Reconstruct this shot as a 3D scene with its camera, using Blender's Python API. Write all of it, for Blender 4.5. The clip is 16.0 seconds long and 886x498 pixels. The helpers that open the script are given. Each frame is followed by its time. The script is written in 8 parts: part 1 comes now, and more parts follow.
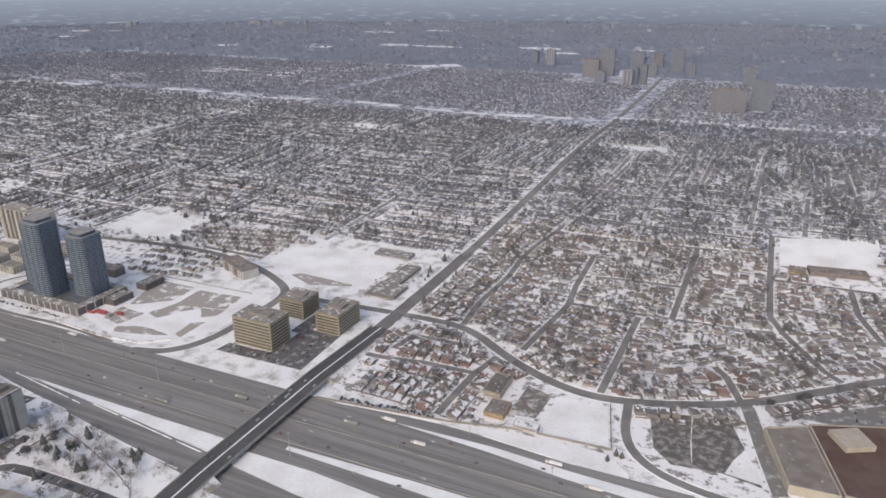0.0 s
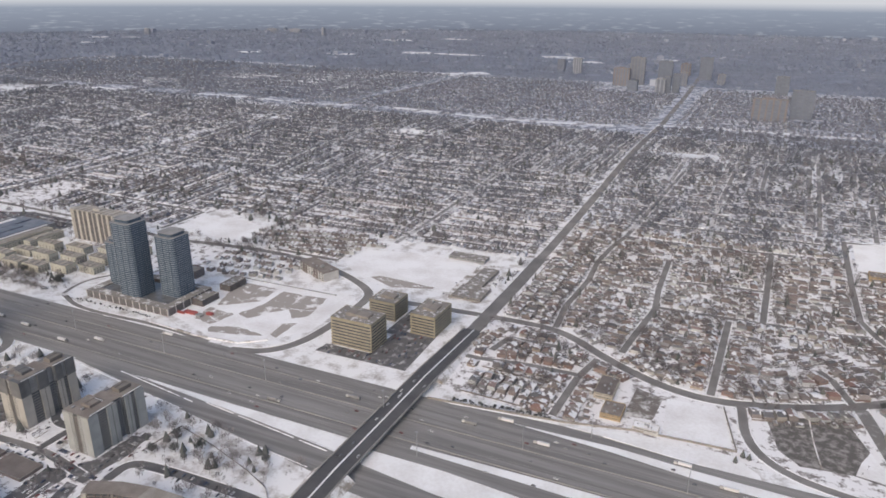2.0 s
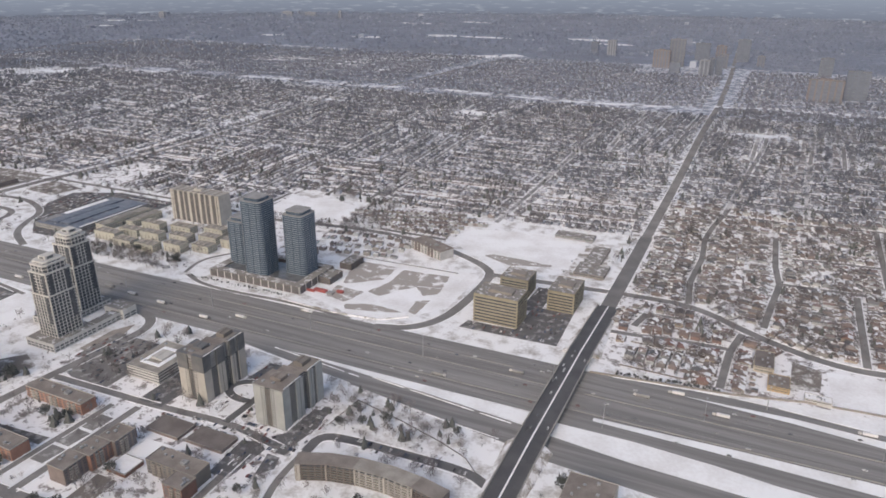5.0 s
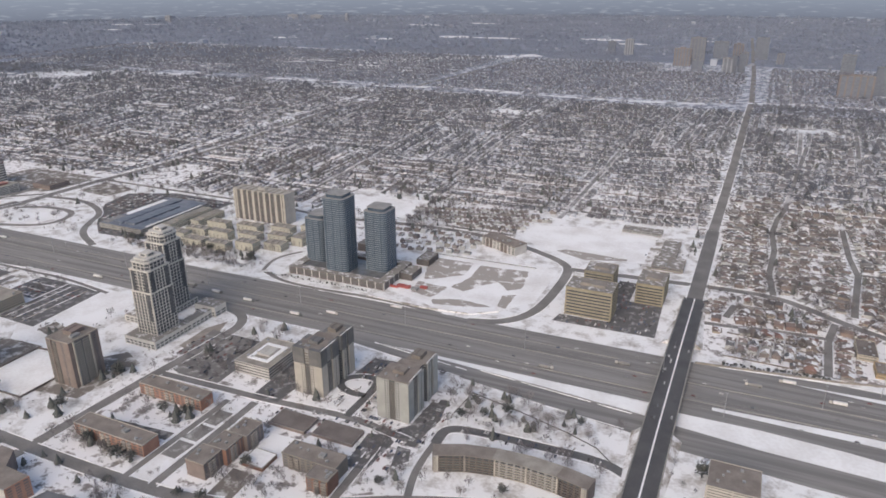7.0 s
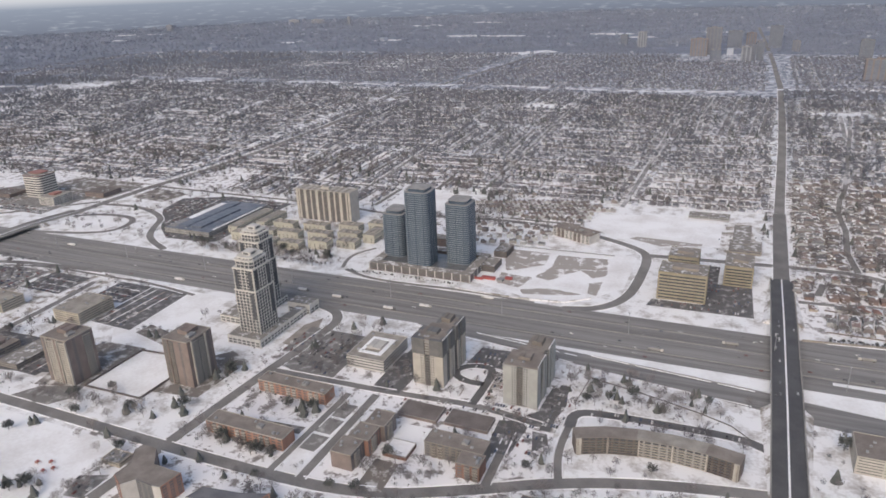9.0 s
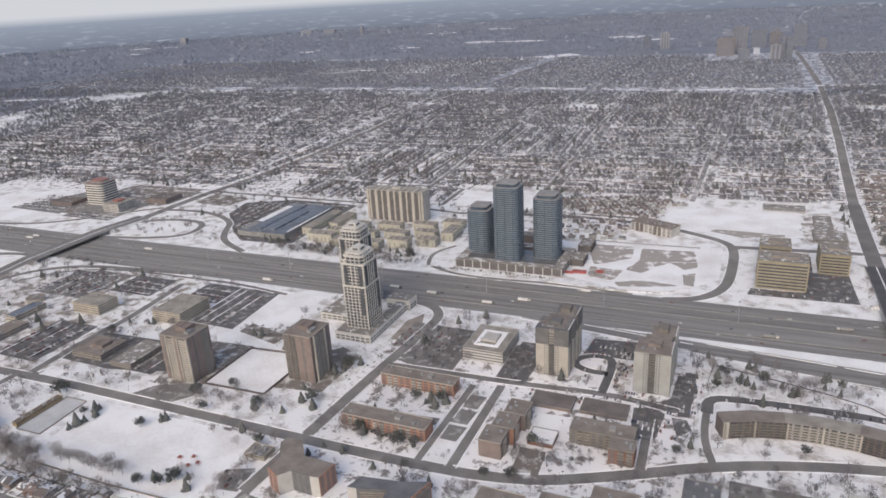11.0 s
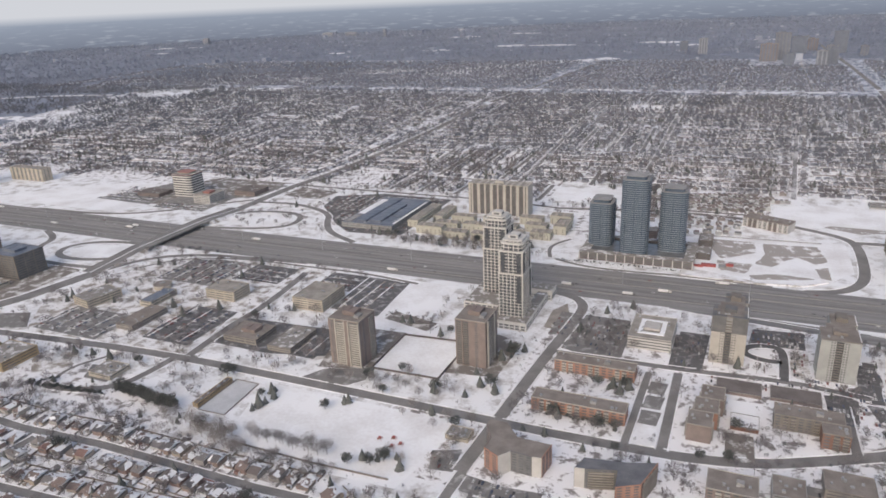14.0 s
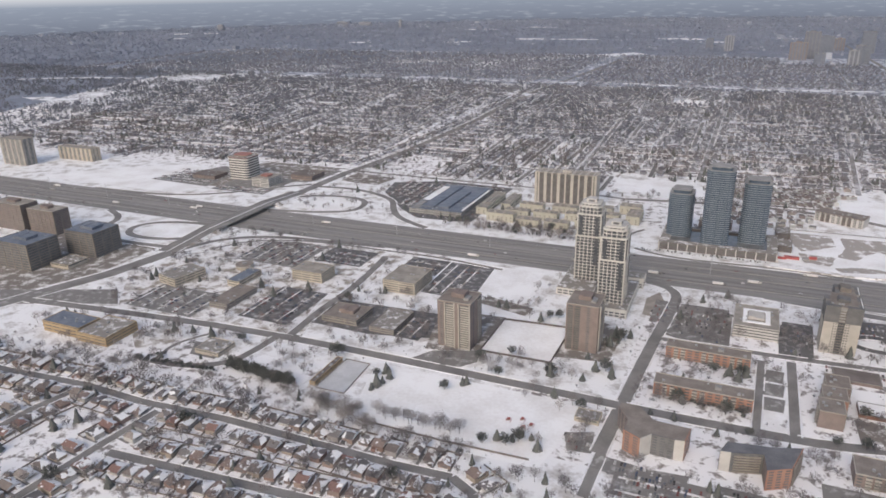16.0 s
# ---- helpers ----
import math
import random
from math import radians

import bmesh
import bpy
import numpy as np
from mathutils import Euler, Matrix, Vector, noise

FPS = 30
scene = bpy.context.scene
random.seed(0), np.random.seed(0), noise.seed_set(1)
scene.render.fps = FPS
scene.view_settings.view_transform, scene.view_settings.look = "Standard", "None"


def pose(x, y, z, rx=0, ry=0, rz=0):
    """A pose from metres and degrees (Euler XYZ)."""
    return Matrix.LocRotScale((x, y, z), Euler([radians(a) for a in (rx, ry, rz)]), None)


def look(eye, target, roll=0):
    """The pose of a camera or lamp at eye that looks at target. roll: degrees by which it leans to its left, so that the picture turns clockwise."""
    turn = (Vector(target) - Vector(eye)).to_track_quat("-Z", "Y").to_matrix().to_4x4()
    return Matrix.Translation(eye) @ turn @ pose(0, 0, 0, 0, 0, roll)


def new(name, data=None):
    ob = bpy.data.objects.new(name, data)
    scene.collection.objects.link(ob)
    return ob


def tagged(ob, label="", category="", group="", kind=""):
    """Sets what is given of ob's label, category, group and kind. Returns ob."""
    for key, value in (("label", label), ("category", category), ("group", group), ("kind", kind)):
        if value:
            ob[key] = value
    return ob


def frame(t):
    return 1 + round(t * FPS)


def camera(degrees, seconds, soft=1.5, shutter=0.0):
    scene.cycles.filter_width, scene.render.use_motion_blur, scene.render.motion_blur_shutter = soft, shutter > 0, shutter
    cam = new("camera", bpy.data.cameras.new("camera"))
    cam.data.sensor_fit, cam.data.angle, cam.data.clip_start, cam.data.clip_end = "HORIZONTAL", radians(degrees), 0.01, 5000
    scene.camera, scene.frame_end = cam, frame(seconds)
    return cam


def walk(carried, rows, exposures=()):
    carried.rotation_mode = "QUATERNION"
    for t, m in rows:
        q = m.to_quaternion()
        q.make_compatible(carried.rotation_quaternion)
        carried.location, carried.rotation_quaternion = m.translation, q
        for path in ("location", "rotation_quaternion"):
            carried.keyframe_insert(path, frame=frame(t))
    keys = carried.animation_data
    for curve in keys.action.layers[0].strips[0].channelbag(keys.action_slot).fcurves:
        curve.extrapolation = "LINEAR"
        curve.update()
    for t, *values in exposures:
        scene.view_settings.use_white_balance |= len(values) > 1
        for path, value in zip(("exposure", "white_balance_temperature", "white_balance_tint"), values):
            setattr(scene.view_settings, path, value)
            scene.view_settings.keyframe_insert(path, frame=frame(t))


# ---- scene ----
cam = camera(64.5, 16.0, soft=1.68)
# the flight is faster than a camera may go here, so the whole place stands at this share of full size
SIZE = 0.61
PATH = [
    (0, (446.387, -538.141, 445.473), (300.349, -227.207, 313.913), -0.1),
    (0.5, (418.004, -553.132, 443.897), (271.22, -241.546, 314.545), -0.3),
    (1, (389.739, -567.387, 441.425), (241.714, -254.987, 315.017), -0.2),
    (1.5, (361.602, -581.925, 439.619), (213.414, -269.609, 313.395), 0.0),
    (2, (333.343, -597.306, 438.014), (186.225, -285.064, 310.686), 0.3),
    (2.5, (305.061, -612.673, 436.301), (159.927, -301.486, 303.821), 0.3),
    (3, (276.871, -627.619, 434.617), (131.993, -317.746, 299.193), 0.3),
    (3.5, (248.85, -641.854, 433.146), (104.547, -331.894, 297.17), 0.2),
    (4, (220.739, -656.278, 431.868), (76.189, -346.238, 296.26), 0.2),
    (6.5, (79.32, -728.73, 420.474), (-63.516, -416.784, 287.442), 0.1),
    (7, (51.036, -743.202, 418.465), (-91.145, -430.922, 285.249), -0.2),
    (7.5, (22.608, -758.007, 416.225), (-118.67, -445.474, 282.641), -0.6),
    (8, (-5.576, -773.24, 413.594), (-146.114, -460.536, 280.01), -1.1),
    (8.5, (-33.761, -788.165, 410.816), (-173.399, -474.796, 277.784), -1.7),
    (9, (-61.811, -801.778, 408.688), (-202.108, -488.332, 276.208), -2.1),
    (11.5, (-204.589, -872.61, 393.86), (-347.036, -557.781, 267.084), -3.4),
    (12, (-233.146, -885.986, 391.914), (-376.415, -571.164, 266.426), -3.3),
    (12.5, (-261.93, -898.841, 389.975), (-405.04, -583.524, 265.591), -2.9),
    (13, (-290.728, -912.819, 388.18), (-433.101, -596.92, 264.164), -2.8),
    (13.5, (-319.025, -926.332, 386.621), (-461.15, -610.513, 262.053), -2.5),
    (14, (-347.891, -939.734, 385.084), (-489.521, -624.077, 259.78), -2.5),
    (14.5, (-376.661, -952.613, 383.41), (-517.63, -637.444, 256.266), -2.5),
    (15, (-405.074, -965.774, 381.208), (-546.126, -650.441, 254.064), -2.3),
    (15.5, (-433.798, -979.709, 379.212), (-573.288, -664.199, 250.964), -1.4),
    (16, (-462.774, -992.827, 377.549), (-602.344, -677.565, 249.117), -1.1),
]
walk(cam, [(t, look(Vector(eye) * SIZE, Vector(target) * SIZE, roll)) for t, eye, target, roll in PATH], [(0, 0.13, 6930, 11), (16, 0.13, 6930, 11)])

# ---- world, sun, exposure ----
world = bpy.data.worlds.new("winter_sky")
scene.world = world
world.use_nodes = True
wn = world.node_tree.nodes
sky = wn.new("ShaderNodeTexSky")
sky.sky_type = "NISHITA"
sky.sun_disc = False
SUN_ELEV, SUN_ROT = radians(38), radians(184)
sky.sun_elevation, sky.sun_rotation = SUN_ELEV, SUN_ROT
sky.air_density, sky.dust_density, sky.altitude = 1.0, 4.0, 200
bg = wn["Background"]
bg.inputs["Strength"].default_value = 0.15
world.node_tree.links.new(sky.outputs[0], bg.inputs["Color"])
sun = new("sun", bpy.data.lights.new("sun", "SUN"))
sun.data.energy, sun.data.angle, sun.data.color = 0.55, radians(60), (1.0, 0.95, 0.88)
# a hazy noon sun behind the flight path
sun.matrix_world = look((0, 0, 0), (math.sin(SUN_ROT) * -1, math.cos(SUN_ROT) * -1, -math.tan(SUN_ELEV)))

# ---- lie of the land ----
def gz(x, y):
    s = min(max((y - 350) / 1000, 0), 1)
    return 46 * s * s * (3 - 2 * s)


def gza(y):
    s = np.clip((y - 350) / 1000, 0, 1)
    return 46 * s * s * (3 - 2 * s)


# ---- materials ----
def surface(name, a, b, scale=0.05, fine=1.5, rough=0.85, metal=0.0, contrast=(0.35, 0.65), bump=0.0, random_tint=0.0, island=False, spec=0.3, stretch=0.0):
    """Two colours mixed by coarse and fine noise in world space, with an optional tint for each piece."""
    m = bpy.data.materials.new(name)
    m.use_nodes = True
    nt = m.node_tree
    n, l = nt.nodes, nt.links
    bsdf = n["Principled BSDF"]
    geo = n.new("ShaderNodeNewGeometry")
    n1, n2 = n.new("ShaderNodeTexNoise"), n.new("ShaderNodeTexNoise")
    n1.inputs["Scale"].default_value, n2.inputs["Scale"].default_value = scale / SIZE, fine / SIZE
    n1.inputs["Detail"].default_value, n2.inputs["Detail"].default_value = 5, 3
    along = geo.outputs["Position"]
    if stretch:
        mp = n.new("ShaderNodeMapping")
        mp.inputs["Scale"].default_value = (stretch, 1, 1)
        l.new(along, mp.inputs["Vector"])
        along = mp.outputs["Vector"]
    for k in (n1, n2):
        l.new(along, k.inputs["Vector"])
    add = n.new("ShaderNodeMath")
    add.operation = "MULTIPLY_ADD"
    add.inputs[1].default_value, add.inputs[2].default_value = 0.35, -0.175
    l.new(n2.outputs["Fac"], add.inputs[0])
    tot = n.new("ShaderNodeMath")
    l.new(n1.outputs["Fac"], tot.inputs[0])
    l.new(add.outputs[0], tot.inputs[1])
    ramp = n.new("ShaderNodeMapRange")
    ramp.inputs["From Min"].default_value, ramp.inputs["From Max"].default_value = contrast
    l.new(tot.outputs[0], ramp.inputs["Value"])
    mix = n.new("ShaderNodeMix")
    mix.data_type = "RGBA"
    mix.inputs["A"].default_value, mix.inputs["B"].default_value = (*a, 1), (*b, 1)
    l.new(ramp.outputs["Result"], mix.inputs["Factor"])
    out = mix.outputs["Result"]
    if random_tint:
        hsv = n.new("ShaderNodeHueSaturation")
        mr = n.new("ShaderNodeMapRange")
        mr.inputs["To Min"].default_value, mr.inputs["To Max"].default_value = 1 - random_tint, 1 + random_tint
        src = geo.outputs["Random Per Island"] if island else n.new("ShaderNodeObjectInfo").outputs["Random"]
        l.new(src, mr.inputs["Value"])
        l.new(mr.outputs["Result"], hsv.inputs["Value"])
        l.new(out, hsv.inputs["Color"])
        out = hsv.outputs["Color"]
    l.new(out, bsdf.inputs["Base Color"])
    bsdf.inputs["Roughness"].default_value, bsdf.inputs["Metallic"].default_value = rough, metal
    bsdf.inputs["Specular IOR Level"].default_value = spec
    if bump:
        bp = n.new("ShaderNodeBump")
        bp.inputs["Strength"].default_value, bp.inputs["Distance"].default_value = bump, 0.2
        l.new(n2.outputs["Fac"], bp.inputs["Height"])
        l.new(bp.outputs["Normal"], bsdf.inputs["Normal"])
    return m


def palette(name, colours, rough=0.85, island=True, snow=0.0, grain=0.6):
    """One of several colours for each piece, with worn grain, and snow lying in patches where asked."""
    m = bpy.data.materials.new(name)
    m.use_nodes = True
    nt = m.node_tree
    n, l = nt.nodes, nt.links
    bsdf = n["Principled BSDF"]
    geo = n.new("ShaderNodeNewGeometry")
    src = geo.outputs["Random Per Island"] if island else n.new("ShaderNodeObjectInfo").outputs["Random"]
    ramp = n.new("ShaderNodeValToRGB")
    ramp.color_ramp.interpolation = "CONSTANT"
    el = ramp.color_ramp.elements
    while len(el) < len(colours):
        el.new(0.5)
    for k, c in enumerate(colours):
        el[k].position, el[k].color = k / len(colours), (*c, 1)
    l.new(src, ramp.inputs["Fac"])
    nz = n.new("ShaderNodeTexNoise")
    nz.inputs["Scale"].default_value, nz.inputs["Detail"].default_value = grain / SIZE, 4
    l.new(geo.outputs["Position"], nz.inputs["Vector"])
    mr = n.new("ShaderNodeMapRange")
    mr.inputs["To Min"].default_value, mr.inputs["To Max"].default_value = 0.65, 1.35
    l.new(nz.outputs["Fac"], mr.inputs["Value"])
    hsv = n.new("ShaderNodeHueSaturation")
    l.new(mr.outputs["Result"], hsv.inputs["Value"])
    l.new(ramp.outputs["Color"], hsv.inputs["Color"])
    out = hsv.outputs["Color"]
    if snow:
        sn = n.new("ShaderNodeTexNoise")
        sn.inputs["Scale"].default_value, sn.inputs["Detail"].default_value = 0.13 / SIZE, 2
        l.new(geo.outputs["Position"], sn.inputs["Vector"])
        # snow lasts on the slopes that turn north and east, away from the sun
        dot = n.new("ShaderNodeVectorMath")
        dot.operation = "DOT_PRODUCT"
        dot.inputs[1].default_value = (0.16, 0.30, 0.0)
        l.new(geo.outputs["Normal"], dot.inputs[0])
        lie = n.new("ShaderNodeMath")
        l.new(sn.outputs["Fac"], lie.inputs[0])
        l.new(dot.outputs["Value"], lie.inputs[1])
        sr = n.new("ShaderNodeMapRange")
        sr.inputs["From Min"].default_value, sr.inputs["From Max"].default_value = 0.62 - 0.25 * snow, 0.66 - 0.25 * snow
        l.new(lie.outputs[0], sr.inputs["Value"])
        mix = n.new("ShaderNodeMix")
        mix.data_type = "RGBA"
        mix.inputs["B"].default_value = (0.78, 0.79, 0.81, 1)
        l.new(sr.outputs["Result"], mix.inputs["Factor"])
        l.new(out, mix.inputs["A"])
        out = mix.outputs["Result"]
    l.new(out, bsdf.inputs["Base Color"])
    bsdf.inputs["Roughness"].default_value = rough
    bsdf.inputs["Specular IOR Level"].default_value = 0.25
    return m


SNOW = surface("snow_ground", (0.84, 0.85, 0.87), (0.42, 0.40, 0.385), 0.045, 0.3, 0.7, contrast=(0.47, 0.72), bump=0.3)
SUBURB = surface("thawing_gardens", (0.84, 0.84, 0.86), (0.25, 0.23, 0.225), 0.075, 0.35, 0.8, contrast=(0.525, 0.64), bump=0.3)
# the next four ground colours carry painted haze, bluer with distance
FAR_GROUND = surface("hazed_winter_ground", (0.245, 0.275, 0.342), (0.195, 0.222, 0.282), 0.012, 0.06, 0.9, contrast=(0.36, 0.50))
# thawing gardens up the hill, cooled and dimmed as haze would do
HILL = surface("hazed_thawing_hill_gardens", (0.765, 0.785, 0.83), (0.215, 0.22, 0.243), 0.11, 0.7, 0.85, contrast=(0.485, 0.575))
NORTH_GROUND = surface("hazed_thawing_north_gardens", (0.58, 0.61, 0.68), (0.21, 0.23, 0.28), 0.05, 0.3, 0.85, contrast=(0.45, 0.56))
HILL_SNOW = surface("hazed_patchy_snow", (0.76, 0.78, 0.82), (0.30, 0.305, 0.33), 0.02, 0.12, 0.85, contrast=(0.53, 0.61))
SNOW_CLEAN = surface("clean_snow", (0.88, 0.89, 0.91), (0.70, 0.69, 0.69), 0.02, 0.25, 0.65, contrast=(0.42, 0.75), bump=0.2)
SNOW_DIRTY = surface("trodden_snow", (0.80, 0.80, 0.81), (0.30, 0.27, 0.24), 0.06, 0.5, 0.8, contrast=(0.46, 0.62), bump=0.4)
ASPHALT = surface("salted_asphalt", (0.192, 0.188, 0.188), (0.285, 0.279, 0.277), 0.12, 0.9, 0.9, contrast=(0.38, 0.64), stretch=0.03)
BARRIER = surface("dirty_barrier_concrete", (0.265, 0.26, 0.26), (0.215, 0.211, 0.211), 0.05, 0.8, 0.9)
ASPHALT_DARK = surface("wet_asphalt", (0.078, 0.079, 0.085), (0.112, 0.112, 0.117), 0.04, 0.8, 0.7, bump=0.1)
ASPHALT_STREET = surface("salted_street", (0.183, 0.177, 0.174), (0.262, 0.254, 0.249), 0.03, 0.5, 0.9)
LOT = surface("parking_lot_asphalt", (0.215, 0.209, 0.206), (0.45, 0.445, 0.44), 0.10, 0.6, 0.9, contrast=(0.53, 0.72))
LOT_DARK = surface("wet_parking_asphalt", (0.135, 0.133, 0.137), (0.42, 0.42, 0.425), 0.10, 0.6, 0.85, contrast=(0.53, 0.74))
LINE = surface("road_paint", (0.42, 0.41, 0.39), (0.27, 0.26, 0.25), 0.08, 1.0, 0.8)
CONCRETE = surface("concrete", (0.36, 0.35, 0.33), (0.26, 0.25, 0.24), 0.05, 0.8, 0.85)
SOIL = surface("frozen_soil", (0.27, 0.245, 0.225), (0.36, 0.33, 0.305), 0.08, 0.7, 0.95, bump=0.4)
LAWN = surface("thawed_lawn", (0.21, 0.19, 0.175), (0.66, 0.655, 0.65), 0.07, 0.4, 0.95, contrast=(0.50, 0.66), bump=0.3)
GRASS = surface("dormant_grass", (0.135, 0.128, 0.122), (0.34, 0.325, 0.315), 0.12, 0.5, 0.95, contrast=(0.45, 0.66), bump=0.3)
GRAVEL_ROOF = surface("gravel_roof", (0.25, 0.23, 0.21), (0.36, 0.34, 0.31), 0.08, 0.9, 0.95)
ROOF_SNOWY = surface("snow_patched_roof", (0.25, 0.235, 0.22), (0.72, 0.72, 0.73), 0.13, 0.7, 0.85, contrast=(0.53, 0.66))
SITE = surface("half_thawed_site", (0.37, 0.345, 0.325), (0.80, 0.80, 0.81), 0.06, 0.4, 0.95, contrast=(0.56, 0.63), bump=0.3)
ROOF_DARK = surface("dark_flat_roof", (0.15, 0.132, 0.125), (0.205, 0.185, 0.175), 0.06, 0.8, 0.9)
ROOF_BROWN = surface("brown_flat_roof", (0.11, 0.07, 0.06), (0.15, 0.105, 0.09), 0.05, 0.8, 0.9)
ROOF_BLUE = surface("blue_grey_metal_roof", (0.12, 0.145, 0.19), (0.20, 0.22, 0.26), 0.08, 0.5, 0.5)
YELLOW = surface("yellow_precast", (0.325, 0.293, 0.228), (0.27, 0.244, 0.19), 0.1, 1.0, 0.8)
BEIGE = surface("beige_precast", (0.47, 0.43, 0.365), (0.39, 0.355, 0.30), 0.1, 1.0, 0.8)
BALCONY = surface("grey_balcony_panel", (0.40, 0.375, 0.345), (0.33, 0.31, 0.285), 0.1, 1.0, 0.85)
GREIGE = surface("greige_brick", (0.30, 0.275, 0.25), (0.24, 0.22, 0.205), 0.1, 1.0, 0.85)
ROOF_GREIGE = surface("brown_grey_gravel", (0.20, 0.175, 0.16), (0.27, 0.245, 0.225), 0.08, 0.9, 0.95)
TAUPE = surface("taupe_balcony_brick", (0.215, 0.197, 0.18), (0.17, 0.157, 0.145), 0.1, 1.0, 0.85)
CREAM = surface("cream_panel", (0.47, 0.447, 0.408), (0.395, 0.375, 0.343), 0.1, 1.0, 0.8)
TOWN_CREAM = surface("yellow_cream_stucco", (0.475, 0.46, 0.395), (0.41, 0.396, 0.34), 0.1, 1.0, 0.85)
STONE = surface("pale_limestone", (0.59, 0.58, 0.555), (0.51, 0.50, 0.48), 0.1, 1.0, 0.8)
WHITE = surface("white_precast", (0.53, 0.52, 0.50), (0.44, 0.43, 0.415), 0.1, 1.0, 0.75)
PALE_GREY = surface("pale_grey_panel", (0.385, 0.395, 0.388), (0.325, 0.334, 0.328), 0.1, 1.0, 0.8)
GREY = surface("grey_panel", (0.33, 0.33, 0.33), (0.26, 0.26, 0.26), 0.1, 1.0, 0.8)
DARK = surface("dark_cladding", (0.13, 0.133, 0.137), (0.17, 0.17, 0.173), 0.1, 1.0, 0.6)
BRICK_BROWN = surface("brown_brick", (0.25, 0.207, 0.193), (0.20, 0.167, 0.157), 0.1, 1.2, 0.9)
BRICK_ORANGE = surface("orange_brick", (0.38, 0.225, 0.175), (0.31, 0.18, 0.14), 0.1, 1.2, 0.9)
BRICK_RED = surface("red_brick", (0.24, 0.145, 0.12), (0.19, 0.115, 0.095), 0.1, 1.2, 0.9)
ARTERIAL = surface("dark_arterial_asphalt", (0.155, 0.152, 0.153), (0.215, 0.21, 0.208), 0.03, 0.5, 0.9)
BRICK_GOLD = surface("gold_brick", (0.43, 0.33, 0.21), (0.36, 0.275, 0.175), 0.1, 1.2, 0.9)
BRICK_DARK = surface("dark_podium_brick", (0.12, 0.105, 0.10), (0.16, 0.14, 0.135), 0.1, 1.0, 0.85)
RED = surface("red_hoarding", (0.42, 0.12, 0.11), (0.33, 0.095, 0.09), 0.2, 1.0, 0.6)
ORANGE_RED = surface("red_roof_band", (0.36, 0.18, 0.155), (0.30, 0.15, 0.13), 0.2, 1.0, 0.6)
GLASS = surface("window_glass", (0.125, 0.13, 0.138), (0.17, 0.175, 0.183), 0.15, 0.5, 0.2, spec=0.5)
GLASS_DEEP = surface("deep_blue_glass", (0.075, 0.082, 0.095), (0.11, 0.118, 0.13), 0.15, 0.5, 0.2, spec=0.5)
GLASS_BLUE = surface("blue_curtain_glass", (0.066, 0.094, 0.13), (0.098, 0.13, 0.17), 0.15, 0.4, 0.2, spec=0.5)
SLAB_BLUE = surface("blue_grey_balcony", (0.245, 0.288, 0.335), (0.195, 0.238, 0.285), 0.2, 1.0, 0.5)
# glass and panels of the distant towers, haze already mixed into each colour
GLASS_FAR = surface("hazed_grey_glass", (0.15, 0.17, 0.21), (0.20, 0.22, 0.26), 0.1, 0.5, 0.4)
HAZY_BEIGE = surface("hazed_beige_panel", (0.225, 0.233, 0.265), (0.195, 0.203, 0.235), 0.05, 0.3, 0.9)
HAZY_GREY = surface("hazed_grey_panel", (0.19, 0.212, 0.262), (0.16, 0.182, 0.228), 0.05, 0.3, 0.9)
HAZY_WHITE = surface("hazed_white_panel", (0.31, 0.325, 0.365), (0.27, 0.285, 0.32), 0.05, 0.3, 0.9)
HAZY_BRICK = surface("hazed_tan_brick", (0.24, 0.215, 0.222), (0.205, 0.186, 0.195), 0.05, 0.3, 0.9)
METAL = surface("galvanised_steel", (0.42, 0.43, 0.44), (0.34, 0.35, 0.36), 0.5, 2.0, 0.5, metal=0.6)
BARK = surface("bare_bark", (0.20, 0.185, 0.18), (0.28, 0.26, 0.255), 0.05, 1.0, 0.95, random_tint=0.3)
TWIGS = surface("bare_twigs", (0.165, 0.152, 0.155), (0.23, 0.215, 0.218), 0.02, 0.3, 0.95)
# twigs and needles farther off, with blue haze put into their colour
TWIGS_MID = surface("hazed_hill_twigs", (0.143, 0.153, 0.182), (0.212, 0.222, 0.256), 0.01, 0.2, 0.95)
TWIGS_FAR = surface("hazed_bare_woods", (0.205, 0.233, 0.296), (0.268, 0.30, 0.368), 0.0025, 0.05, 0.95)
NEEDLES_FAR = surface("hazed_conifer_needles", (0.155, 0.178, 0.222), (0.195, 0.22, 0.266), 0.08, 0.8, 0.9)
NEEDLES = surface("conifer_needles", (0.105, 0.113, 0.109), (0.145, 0.152, 0.148), 0.08, 0.8, 0.9)
TYRE = surface("tyre_rubber", (0.025, 0.025, 0.027), (0.04, 0.04, 0.04), 0.5, 2, 0.9)
FENCE = surface("weathered_fence", (0.17, 0.145, 0.13), (0.235, 0.205, 0.185), 0.1, 1.0, 0.9)
HOUSE_WALLS = [(0.25, 0.18, 0.16), (0.21, 0.155, 0.14), (0.34, 0.295, 0.25), (0.40, 0.385, 0.36), (0.24, 0.19, 0.175), (0.28, 0.22, 0.195), (0.48, 0.475, 0.46), (0.29, 0.275, 0.27)]
HOUSE_ROOFS = [(0.16, 0.14, 0.135), (0.21, 0.165, 0.15), (0.13, 0.125, 0.13), (0.225, 0.18, 0.165), (0.19, 0.18, 0.18), (0.195, 0.155, 0.143), (0.28, 0.25, 0.235), (0.15, 0.14, 0.15)]
WALL_ONE = palette("house_brickwork", HOUSE_WALLS, island=False)
